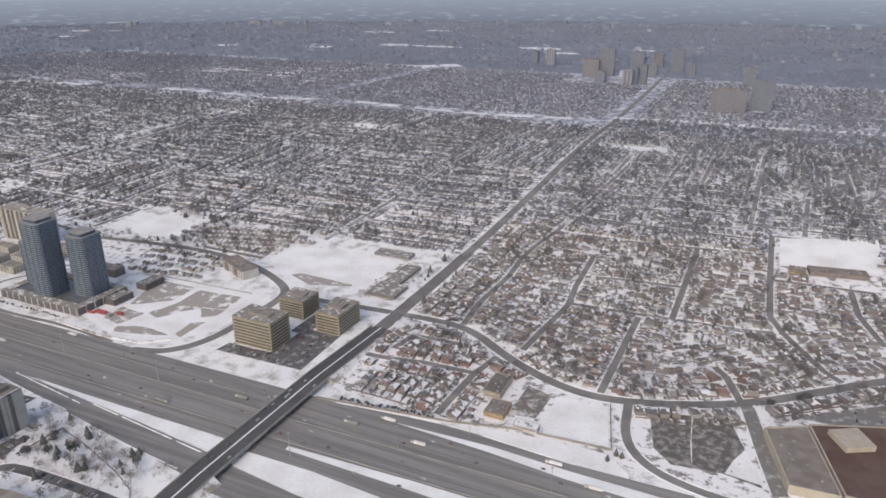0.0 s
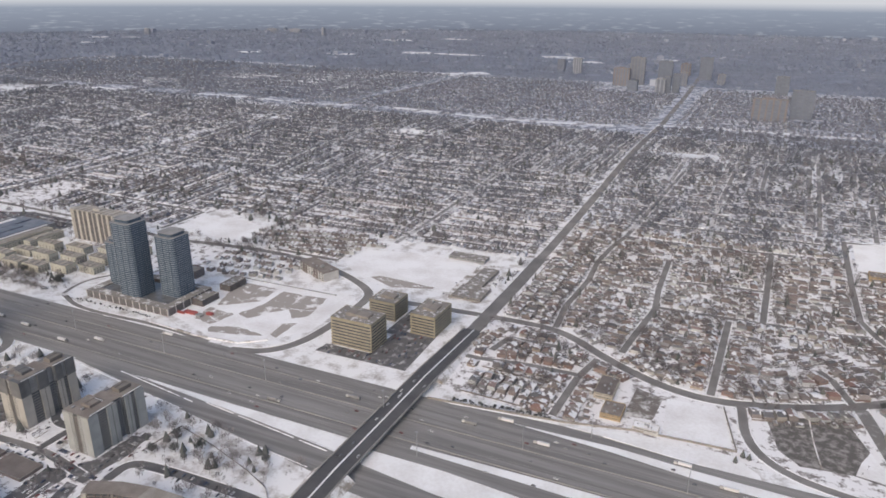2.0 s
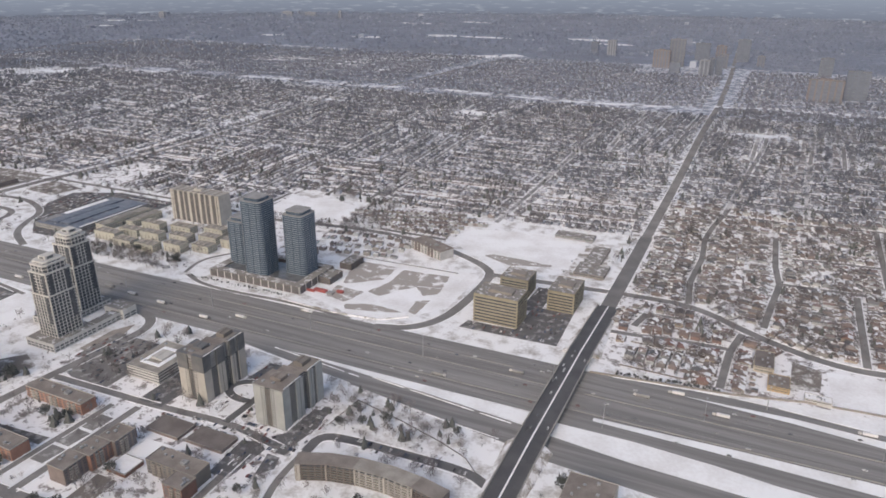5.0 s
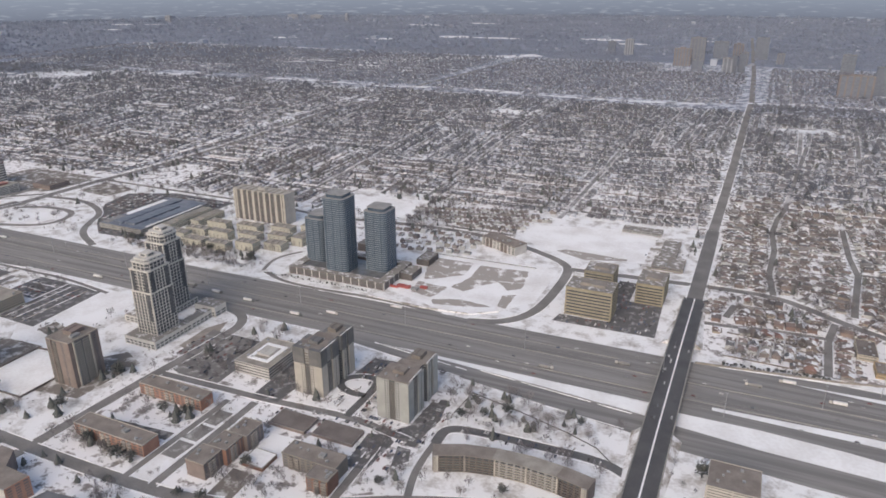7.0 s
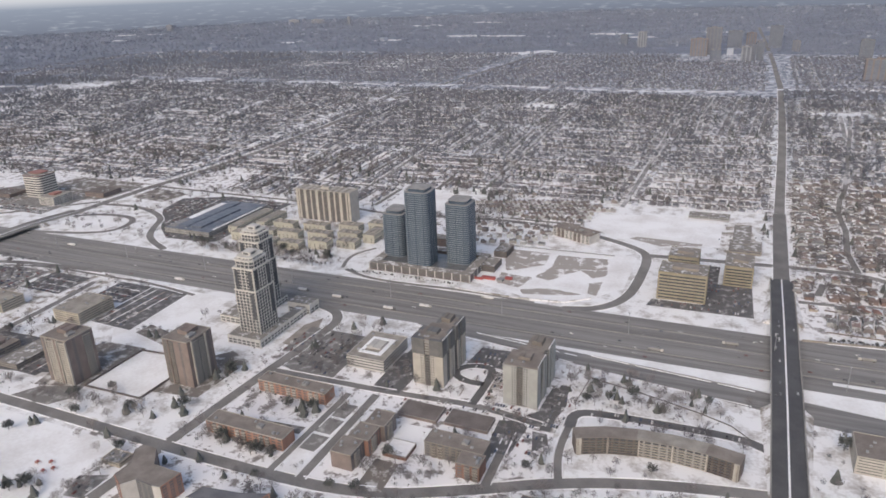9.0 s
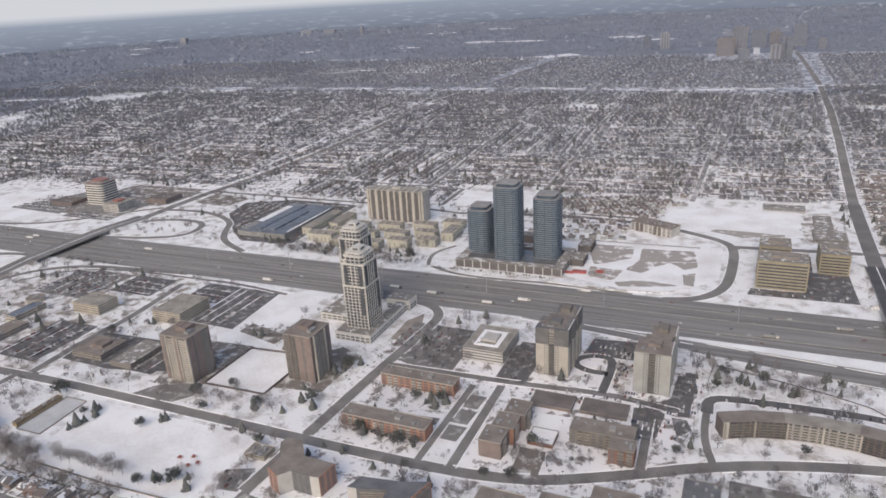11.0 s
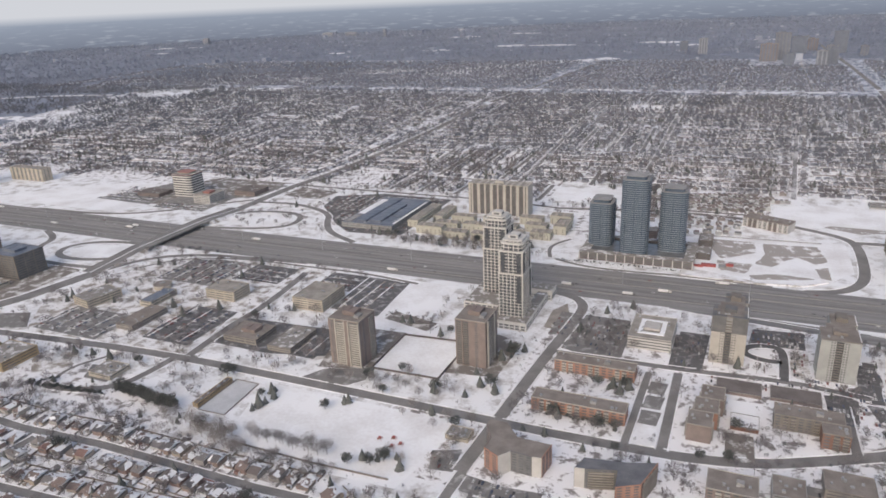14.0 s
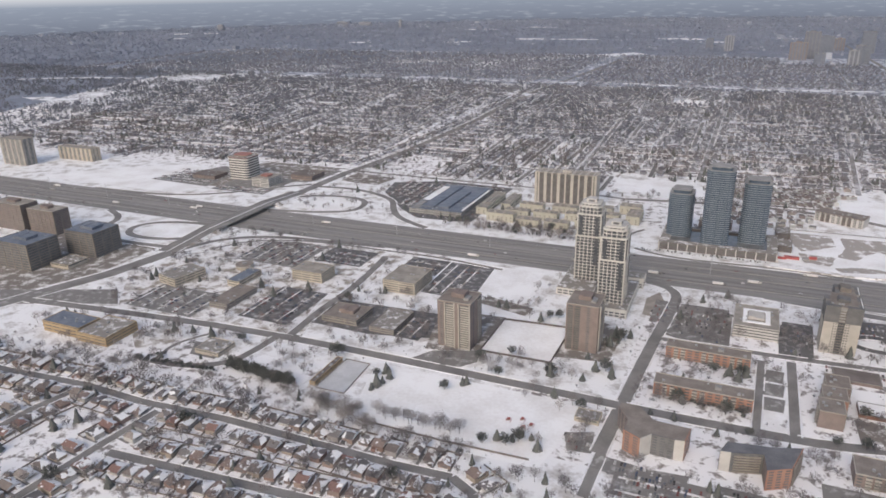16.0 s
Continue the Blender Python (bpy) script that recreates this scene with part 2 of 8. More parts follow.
ROOF_ONE = palette("house_shingles", HOUSE_ROOFS + [(0.225, 0.145, 0.13), (0.22, 0.19, 0.175)], island=False, snow=0.46)
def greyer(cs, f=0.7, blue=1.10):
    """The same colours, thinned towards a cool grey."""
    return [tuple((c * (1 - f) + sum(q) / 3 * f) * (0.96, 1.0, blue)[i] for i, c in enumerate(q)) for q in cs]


# MANY and FAR rows have the haze of distance painted in as cooler greys
WALL_MANY = palette("hazed_brickwork_rows", greyer(HOUSE_WALLS, 0.85, 1.12))
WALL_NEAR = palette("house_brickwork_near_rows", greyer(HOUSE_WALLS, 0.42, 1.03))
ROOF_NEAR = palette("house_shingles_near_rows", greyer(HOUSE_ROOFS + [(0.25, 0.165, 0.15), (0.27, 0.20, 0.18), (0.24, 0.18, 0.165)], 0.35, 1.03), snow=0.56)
ROOF_MANY = palette("hazed_shingle_rows", greyer(HOUSE_ROOFS), snow=0.44)
WALL_FAR = palette("hazed_house_walls", [(0.22, 0.225, 0.26), (0.20, 0.205, 0.24), (0.30, 0.31, 0.35), (0.25, 0.255, 0.29)])
ROOF_FAR = palette("hazed_house_roofs", [(0.17, 0.18, 0.22), (0.19, 0.195, 0.23), (0.225, 0.23, 0.27), (0.155, 0.165, 0.205)], snow=0.4)
CAR_PAINTS = [(0.55, 0.56, 0.57), (0.03, 0.03, 0.035), (0.72, 0.72, 0.72), (0.12, 0.13, 0.15), (0.20, 0.055, 0.05), (0.06, 0.085, 0.15), (0.25, 0.25, 0.26)]


# ---- mesh helpers ----
def box_into(bm, x0, x1, y0, y1, z0, z1, bevel=0.0):
    r = bmesh.ops.create_cube(bm, size=1.0, matrix=Matrix.LocRotScale(((x0 + x1) / 2, (y0 + y1) / 2, (z0 + z1) / 2), None, (x1 - x0, y1 - y0, z1 - z0)))
    if bevel:
        es = list({e for v in r["verts"] for e in v.link_edges})
        bmesh.ops.bevel(bm, geom=es, offset=bevel, segments=1, affect="EDGES")


def prism_into(bm, poly, z0, z1):
    lo = [bm.verts.new((x, y, z0)) for x, y in poly]
    hi = [bm.verts.new((x, y, z1)) for x, y in poly]
    k = len(poly)
    for i in range(k):
        bm.faces.new((lo[i], lo[(i + 1) % k], hi[(i + 1) % k], hi[i]))
    bm.faces.new(hi)
    bm.faces.new(lo[::-1])


def mesh_of(bm, name, *mats):
    me = bpy.data.meshes.new(name)
    bmesh.ops.recalc_face_normals(bm, faces=bm.faces)
    bm.to_mesh(me)
    bm.free()
    for m in mats:
        me.materials.append(m)
    return me


def part(name, bm, material, parent, label=""):
    """One mesh object under a thing or a part."""
    ob = new(name, mesh_of(bm, name, material))
    ob.parent = parent
    if label:
        ob["label"] = label
    return ob


def share(name, me, parent, loc=(0, 0, 0), rz=0.0, scale=None):
    """Another piece on the same mesh."""
    ob = new(name, me)
    ob.parent = parent
    ob.location, ob.rotation_euler = loc, (0, 0, radians(rz))
    if scale:
        ob.scale = scale
    return ob


def thing(name, x, y, label, category, group="", z=None, rz=0.0):
    ob = new(name)
    ob.empty_display_size = 1
    ob.location, ob.rotation_euler = (x, y, gz(x, y) if z is None else z), (0, 0, radians(rz))
    return tagged(ob, label, category, group)


def rect(x0, x1, y0, y1, r=0.0, k=4):
    """A rectangle, anticlockwise, with rounded corners where r is given."""
    if not r:
        return [(x0, y0), (x1, y0), (x1, y1), (x0, y1)]
    pts = []
    for cx, cy, a0 in ((x0 + r, y0 + r, 180), (x1 - r, y0 + r, 270), (x1 - r, y1 - r, 0), (x0 + r, y1 - r, 90)):
        for i in range(k + 1):
            a = radians(a0 + 90 * i / k)
            pts.append((cx + r * math.cos(a), cy + r * math.sin(a)))
    return pts


def simple(name, bm, material, label="", category="", kind="", group="", loc=(0, 0, 0)):
    ob = new(name, mesh_of(bm, name, material))
    ob.location = loc
    return tagged(ob, label, category, group, kind)


# ---- ground and roads ----
D_VIEW = Vector((-0.425, 0.905, 0))


GARDENS = [(24, 900, 62, 1600), (-1240, -10, 480, 1520), (-1240, -700, 330, 480), (-470, -300, 335, 480), (-2800, -1240, 240, 1520), (-1500, -590, -900, -545), (-1120, -850, -545, -440), (-640, -480, 150, 320), (-640, 60, -520, -410), (-560, -200, -400, -140)]


def ground_sheet():
    """One sheet to the horizon: snow, thawing gardens in the suburbs, far country tinted for haze."""
    xs = np.concatenate([np.arange(-11300, -3300, 400), np.arange(-3300, 1700, 50), np.arange(1700, 6501, 400)])
    ys = np.concatenate([np.arange(-1500, 2700, 50), np.arange(2700, 10301, 400)])
    X, Y = np.meshgrid(xs, ys)
    v = np.stack([X.ravel(), Y.ravel(), gza(Y).ravel()], 1)
    w = len(xs)
    f, mi = [], []
    for j in range(len(ys) - 1):
        for i in range(w - 1):
            f.append((j * w + i, j * w + i + 1, (j + 1) * w + i + 1, (j + 1) * w + i))
            x, y = (xs[i] + xs[i + 1]) / 2, (ys[j] + ys[j + 1]) / 2
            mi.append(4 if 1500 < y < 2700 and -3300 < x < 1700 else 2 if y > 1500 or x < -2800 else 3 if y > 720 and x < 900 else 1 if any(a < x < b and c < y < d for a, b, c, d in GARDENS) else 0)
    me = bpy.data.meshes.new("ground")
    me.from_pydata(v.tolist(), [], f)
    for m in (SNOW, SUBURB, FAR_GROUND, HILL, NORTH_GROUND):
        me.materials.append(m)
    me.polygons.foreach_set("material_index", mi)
    me.update()
    tagged(new("ground", me), "snow-covered ground with thawed brown patches", "ground", kind="structure")


ground_sheet()


def densify(pts, step):
    out = [Vector((*pts[0], 0))]
    for a, b in zip(pts, pts[1:]):
        a, b = Vector((*a, 0)), Vector((*b, 0))
        k = max(1, int((b - a).length / step))
        out += [a + (b - a) * (i / k) for i in range(1, k + 1)]
    return out


def smooth(pts, rounds=2):
    """Rounds a polyline's corners, its ends kept."""
    p = [Vector((*q, 0)) for q in pts]
    for _ in range(rounds):
        q = [p[0]]
        for a, b in zip(p, p[1:]):
            q += [a.lerp(b, 0.25), a.lerp(b, 0.75)]
        q.append(p[-1])
        p = q
    return [(v.x, v.y) for v in p]


ROADS = []
LAYER = [0]


def layer():
    """A few millimetres more for each sheet, so that no two lie in one plane."""
    LAYER[0] += 1
    return 0.0012 * LAYER[0]


def strip_into(bm, pts, width, lift, step=40, heights=None, thick=0.0):
    c = densify(pts, step)
    prev = None
    length = 0.0
    for i, p in enumerate(c):
        a, b = c[max(i - 1, 0)], c[min(i + 1, len(c) - 1)]
        t = (b - a).normalized()
        n = Vector((-t.y, t.x, 0)) * (width / 2)
        h = gz(p.x, p.y) + lift + (heights(p) if heights else 0.0)
        pair = (bm.verts.new((p.x + n.x, p.y + n.y, h)), bm.verts.new((p.x - n.x, p.y - n.y, h)))
        if prev:
            bm.faces.new((prev[0], prev[1], pair[1], pair[0]))
        prev = pair


def road(name, pts, width, material, lift=0.08, label="salt-grey asphalt street between snowy verges", log=True):
    bm = bmesh.new()
    strip_into(bm, pts, width, lift + layer())
    me = bpy.data.meshes.new(name)
    bm.to_mesh(me)
    bm.free()
    me.materials.append(material)
    if log:
        for a, b in zip(pts, pts[1:]):
            ROADS.append((a[0], a[1], b[0], b[1], width / 2))
    return tagged(new(name, me), label, "road", kind="structure")


def patch(name, poly, material, lift=0.05, label="", category="ground"):
    """A flat area of the ground with a surface of its own."""
    bm = bmesh.new()
    up = lift + layer()
    bm.faces.new([bm.verts.new((x, y, gz(x, y) + up)) for x, y in poly])
    me = bpy.data.meshes.new(name)
    bmesh.ops.recalc_face_normals(bm, faces=bm.faces)
    if bm.faces[:] and bm.faces[:][0].normal.z < 0:
        bmesh.ops.reverse_faces(bm, faces=bm.faces[:])
    bm.to_mesh(me)
    bm.free()
    me.materials.append(material)
    return tagged(new(name, me), label or "open patch of ground", category, kind="structure")


# the motorway: two wide carriageways with collector lanes
road("road", [(-4200, -42), (-1900, -38), (-1300, -42), (-700, -38), (-300, -32), (0, -28), (250, -22), (900, -8)], 104, ASPHALT, 0.10, "many-laned grey asphalt motorway")
bm = bmesh.new()
for off in (-42, -37.8, -23.5, -19.8, -4.2, 13, 17, 31, 35, 46):
    strip_into(bm, [(-4200, -42 + off), (-1900, -38 + off), (-1300, -42 + off), (-700, -38 + off), (-300, -32 + off), (0, -28 + off), (250, -22 + off), (900, -8 + off)], 0.3, 0.16, 80)
me = bpy.data.meshes.new("lane_lines")
bm.to_mesh(me)
bm.free()
me.materials.append(LINE)
tagged(new("lane_lines", me), "worn white lane lines on the motorway", "road marking", kind="structure")
# barriers between express and collector lanes, with banked-up snow
def barrier(pts, w, material, label):
    bm = bmesh.new()
    c = densify(pts, 120)
    for a, b in zip(c, c[1:]):
        t = (b - a).normalized()
        n = Vector((-t.y, t.x, 0)) * w
        lo = [bm.verts.new((*(q + s * n).xy, 0.1)) for q, s in ((a, -1), (b, -1), (b, 1), (a, 1))]
        hi = [bm.verts.new((*(q + s * n * 0.5).xy, 1.0)) for q, s in ((a, -1), (b, -1), (b, 1), (a, 1))]
        for i in range(4):
            bm.faces.new((lo[i], lo[(i + 1) % 4], hi[(i + 1) % 4], hi[i]))
        bm.faces.new(hi)
    ob = simple("median_barrier", bm, material, label, "barrier", kind="structure")
    return ob


def hwy(off, x0, x1):
    base = [(-4200, -42), (-1900, -38), (-1300, -42), (-700, -38), (-300, -32), (0, -28), (250, -22), (900, -8)]
    xs = [x0] + [p[0] for p in base if x0 < p[0] < x1] + [x1]
    return [(x, float(np.interp(x, [p[0] for p in base], [p[1] for p in base])) + off) for x in xs]


barrier(hwy(4, -4200, 900), 0.7, BARRIER, "concrete median barrier along the motorway")
barrier(hwy(-31, -4200, 900), 0.7, BARRIER, "concrete barrier beside collector lanes")
barrier(hwy(26, -4200, -60), 0.7, BARRIER, "concrete barrier beside collector lanes")
# snow wedges between lanes and ramps
patch("median", [(-310, -83), (-10, -83), (-10, -104), (-62, -100), (-120, -96)], SNOW_CLEAN, 0.2, "long snow-covered median wedge", "verge")
patch("median", [(48, -63), (48, -69), (193, -70), (290, -72), (420, -75), (420, -53), (290, -55), (191, -57)], SNOW_CLEAN, 0.2, "narrow snow-covered median", "verge")
patch("median", [(16, -88), (16, -112), (98, -120), (191, -123), (420, -128), (420, -100), (221, -96), (171, -90), (92, -86)], SNOW_CLEAN, 0.2, "broad snow-covered median", "verge")
patch("median", [(125, 19), (238, 14), (315, 7), (420, 4), (420, 19), (315, 20), (237, 24)], SNOW_CLEAN, 0.2, "snow-covered gore between ramp and motorway", "verge")
patch("verge", [(190, 41), (253, 35), (315, 30), (374, 31), (372, 40), (345, 62), (252, 57)], SNOW_CLEAN, 0.05, "snowy bank below a noise wall", "verge")
# the widening ramp south of the motorway, and the collector beside it
patch("road", [(-420, -80), (-420, -88), (-330, -100), (-200, -118), (-100, -131), (-20, -142), (21, -151), (140, -158), (420, -162), (900, -160), (900, -124), (420, -128), (191, -123), (98, -120), (-20, -106), (-120, -97), (-300, -86)], ASPHALT, 0.13, "wide grey asphalt ramp beside the motorway", "road")
patch("road", [(14, -60), (14, -90), (92, -88), (171, -92), (221, -98), (420, -102), (420, -60)], ASPHALT, 0.11, "grey collector lanes beside the motorway", "road")
for x0, y0, x1, y1, hw in ((-420, -84, -200, -108, 7), (-200, -108, -20, -124, 14), (-20, -124, 140, -139, 18), (140, -139, 420, -145, 18)):
    ROADS.append((x0, y0, x1, y1, hw))
road("road", smooth([(20, 14), (125, 27), (190, 32), (252, 28), (315, 24), (374, 24), (470, 28), (900, 40)]), 13, ASPHALT, 0.13, "grey asphalt ramp beside the motorway")
# streets
STREET = "salt-grey asphalt street between snowy verges"
road("road", [(3, -300), (3, -800)], 24, ASPHALT_STREET, 0.12, "wide arterial street south of the bridge")
road("road", [(3, 200), (3, 500)], 21, ARTERIAL, 0.12, "wide straight arterial street north of the bridge")
road("road", [(3, 500), (10, 915), (14, 1700), (-4, 2400), (-43, 3400), (-80, 4300)], 17, ASPHALT_STREET, 0.12, "wide straight arterial street running to distant towers")
road("road", [(-1268, 130), (-1262, 302), (-1171, 887), (-1104, 1674), (-1050, 2500)], 22, ASPHALT_STREET, 0.12, "wide arterial street through snowy suburbs")
road("road", [(-1262, -230), (-1282, -330), (-1330, -450), (-1400, -620)], 26, ASPHALT_STREET, 0.12, "wide arterial street through snowy suburbs")
road("road", smooth([(-182, 238), (-54, 250), (33, 256), (112, 257), (191, 200), (260, 166), (321, 158), (399, 182), (473, 220), (543, 278), (610, 336), (760, 440)]), 14, ASPHALT_STREET, 0.10, "curving asphalt collector street")
road("road", smooth([(-260, 16), (-215, 30), (-188, 70), (-181, 130), (-180, 232), (-200, 262), (-252, 291), (-320, 318), (-431, 331), (-529, 322), (-660, 300)]), 14, ASPHALT_STREET, 0.11, "asphalt ramp road curving up from the motorway")
road("road", smooth([(-660, 300), (-800, 320), (-1000, 318), (-1262, 320)]), 10, ASPHALT_STREET, 0.10, STREET)
road("road", smooth([(348, 160), (356, 95), (385, 58), (433, 42), (520, 36)]), 10, ASPHALT_STREET, 0.11, "ramp curving down to the motorway")
road("road", [(468, 216), (474, 194), (488, 135), (506, 67)], 15, LOT, 0.09, "dark asphalt drive beside a big store")
road("road", smooth([(-1330, -440), (-1170, -420), (-949, -398), (-687, -398), (-450, -400), (-330, -392), (-244, -352), (-182, -318), (-108, -291), (-20, -272), (4, -270)]), 13, ASPHALT_STREET, 0.10, STREET)
road("road", smooth([(-548, -480), (-541, -379), (-533, -260), (-522, -150), (-522, -110), (-545, -86), (-600, -80)]), 13, ASPHALT_STREET, 0.115, "asphalt street rising to a motorway ramp")
road("road", smooth([(-530, -246), (-454, -243), (-390, -241), (-331, -236), (-288, -232), (-250, -236), (-214, -242)]), 9, ASPHALT_STREET, 0.105, STREET)
road("road", [(-236, -348), (-239, -262)], 8, ASPHALT_STREET, 0.09, "asphalt driveway beside apartment blocks")
road("road", smooth([(-178, -318), (-188, -284), (-190, -255), (-189, -224)]), 7, ASPHALT_STREET, 0.09, "asphalt driveway beside apartment blocks")
road("road", smooth([(-915, -398), (-924, -370), (-941, -285), (-944, -207), (-941, -112)]), 11, ASPHALT_STREET, 0.09, STREET)
road("road", [(-545, -470), (-548, -540)], 9, ASPHALT_STREET, 0.09, STREET)
# loops of the western interchange
for pts in ([(-1265, 8), (-1150, 30), (-1098, 62), (-1110, 122), (-1160, 136), (-1225, 122), (-1262, 92)],
            [(-940, 16), (-1010, 50), (-1046, 100), (-1064, 140), (-1110, 170), (-1180, 190), (-1255, 180)],
            [(-1278, -100), (-1330, -98), (-1400, -120), (-1420, -160), (-1390, -192), (-1330, -190), (-1285, -170)],
            [(-1540, -92), (-1480, -122), (-1468, -170), (-1420, -215), (-1350, -218), (-1290, -212)],
            [(-1256, -210), (-1229, -150), (-1160, -110), (-1050, -98), (-960, -90)],
            [(-1280, 190), (-1330, 150), (-1420, 60), (-1520, 18), (-1700, 12)]):
    road("road", smooth(pts, 3), 12, ASPHALT_STREET, 0.14, "looping asphalt motorway ramp in snow")
# open white areas beside the motorway
patch("verge", [(-1220, 36), (-1130, 50), (-1118, 100), (-1165, 122), (-1225, 108), (-1245, 70)], SNOW_CLEAN, 0.06, "snow-covered island inside a ramp loop", "verge")
patch("verge", [(-1300, -112), (-1380, -122), (-1400, -160), (-1370, -180), (-1300, -165)], SNOW_CLEAN, 0.06, "snow-covered island inside a ramp loop", "verge")


# ---- the two overpasses ----
def overpass(name, x0, x1, y0, y1, ya, yb, deck, label, surface_=ASPHALT_DARK, words="dark wet asphalt carriageway"):
    """A girder bridge with two carriageways, parapets, piers and sloping approaches from ya to yb."""
    xc, w = (x0 + x1) / 2, x1 - x0
    top = thing(name, xc, (y0 + y1) / 2, label, "bridge", z=0)

    def local(bm):
        bmesh.ops.translate(bm, verts=bm.verts, vec=(-xc, -(y0 + y1) / 2, 0))
        return bm
    bm = bmesh.new()
    box_into(bm, x0, x1, y0, y1, deck - 1.6, deck)
    part("deck", local(bm), CONCRETE, top)
    for a, b, nm in ((x0 + 1.2, xc - 0.9, "carriageway"), (xc + 0.9, x1 - 1.2, "carriageway")):
        bm = bmesh.new()
        ys = [ya, y0, y1, yb]
        zs = [0.25, deck + 0.06, deck + 0.06, 0.25]
        vs = [[bm.verts.new((x, y, z)) for x in (a, b)] for y, z in zip(ys, zs)]
        for p, q in zip(vs, vs[1:]):
            bm.faces.new((p[0], p[1], q[1], q[0]))
        part(nm, local(bm), surface_, top, words)
    for x, wd, nm, m in ((x0 + 0.5, 0.6, "parapet", CONCRETE), (x1 - 0.5, 0.6, "parapet", CONCRETE), (xc, 0.8, "median_kerb", SNOW_CLEAN)):
        bm = bmesh.new()
        hh = 1.1 if nm == "parapet" else 0.35
        ys = [ya, y0, y1, yb]
        zs = [0.1, deck - 0.05, deck - 0.05, 0.1]
        lo = [[bm.verts.new((x + s * wd, y, z)) for s in (-1, 1)] for y, z in zip(ys, zs)]
        hi = [[bm.verts.new((x + s * wd, y, z + hh)) for s in (-1, 1)] for y, z in zip(ys, zs)]
        for i in range(3):
            bm.faces.new((hi[i][0], hi[i][1], hi[i + 1][1], hi[i + 1][0]))
            bm.faces.new((lo[i][0], hi[i][0], hi[i + 1][0], lo[i + 1][0]))
            bm.faces.new((lo[i][1], lo[i + 1][1], hi[i + 1][1], hi[i][1]))
        part(nm, local(bm), m, top)
    for yy in np.linspace(y0 + 18, y1 - 18, 5):
        for xx in np.linspace(x0 + 4, x1 - 4, 4):
            bm = bmesh.new()
            bmesh.ops.create_cone(bm, cap_ends=True, segments=10, radius1=0.7, radius2=0.7, depth=deck - 1.6, matrix=Matrix.Translation((xx, yy, (deck - 1.6) / 2)))
            part("pier", local(bm), CONCRETE, top)
    for ys, ye in ((ya, y0), (yb, y1)):
        bm = bmesh.new()
        o = 9.0
        v = [bm.verts.new(p) for p in ((x0, ys, 0.05), (x1, ys, 0.05), (x1, ye, deck - 0.1), (x0, ye, deck - 0.1), (x0 - o, ye, 0), (x1 + o, ye, 0))]
        bm.faces.new((v[0], v[1], v[2], v[3]))
        bm.faces.new((v[0], v[3], v[4]))
        bm.faces.new((v[1], v[5], v[2]))
        bm.faces.new((v[3], v[2], v[5], v[4]))
        part("embankment", local(bm), SNOW_DIRTY, top, "snowy grass embankment")
    return top


overpass("overpass", -12, 18, -138, 58, -300, 205, 7.0, "long concrete road bridge with dark wet carriageways")
overpass("overpass", -1287, -1255, -128, 30, -230, 130, 7.0, "concrete road bridge over the motorway interchange", ASPHALT_STREET, "salt-grey asphalt carriageway")


# ---- buildings ----
def storeys(top, x0, x1, y0, y1, z0, z1, floors, ring, glass, frac=0.5, out=0.25, r=0.0, ring_name="spandrel", core_name="glazing", slab_at=0.0):
    """A glazed core with one band for each floor; the bands share a mesh."""
    bm = bmesh.new()
    prism_into(bm, rect(x0, x1, y0, y1, r), z0, z1)
    core = part(core_name, bm, glass, top)
    fh = (z1 - z0) / floors
    bm = bmesh.new()
    prism_into(bm, rect(x0 - out, x1 + out, y0 - out, y1 + out, r + out if r else 0), 0, fh * frac)
    me = mesh_of(bm, ring_name, ring)
    for k in range(floors):
        share(ring_name, me, core, (0, 0, z0 + k * fh + fh * slab_at))
    return fh


def piers(top, x0, x1, y0, y1, z0, z1, nx, ny, width, out, material, name="pier", faces="SEW"):
    """Upright ribs on the faces named, sharing one mesh a direction."""
    for axis, n in (("x", nx), ("y", ny)):
        if not n:
            continue
        bm = bmesh.new()
        if axis == "x":
            box_into(bm, -width / 2, width / 2, -out, out, 0, z1 - z0)
        else:
            box_into(bm, -out, out, -width / 2, width / 2, 0, z1 - z0)
        me = mesh_of(bm, name, material)
        for k in range(n):
            f = k / (n - 1) if n > 1 else 0.5
            if axis == "x":
                x = x0 + width / 2 + f * (x1 - x0 - width)
                for y, c in ((y0, "S"), (y1, "N")):
                    if c in faces:
                        share(name, me, top, (x, y, z0))
            else:
                y = y0 + width / 2 + f * (y1 - y0 - width)
                for x, c in ((x0, "W"), (x1, "E")):
                    if c in faces:
                        share(name, me, top, (x, y, z0))


def flat_roof(top, x0, x1, y0, y1, z, roof=ROOF_SNOWY, edge=None, out=0.35, r=0.0, upstand=0.9):
    bm = bmesh.new()
    prism_into(bm, rect(x0 - out, x1 + out, y0 - out, y1 + out, r + out if r else 0), z, z + 0.3)
    deck = part("roof", bm, roof, top)
    bm = bmesh.new()
    w = 0.5
    for a, b, c, d in ((x0 - out, x1 + out, y0 - out, y0 - out + w), (x0 - out, x1 + out, y1 + out - w, y1 + out), (x0 - out, x0 - out + w, y0 - out + w, y1 + out - w), (x1 + out - w, x1 + out, y0 - out + w, y1 + out - w)):
        if r:
            continue
        box_into(bm, a, b, c, d, z - 0.2, z + upstand)
    if r:
        prism_into(bm, rect(x0 - out - 0.1, x1 + out + 0.1, y0 - out - 0.1, y1 + out + 0.1, r + out), z - 0.5, z + 0.2)
    part("parapet", bm, edge or CONCRETE, deck)


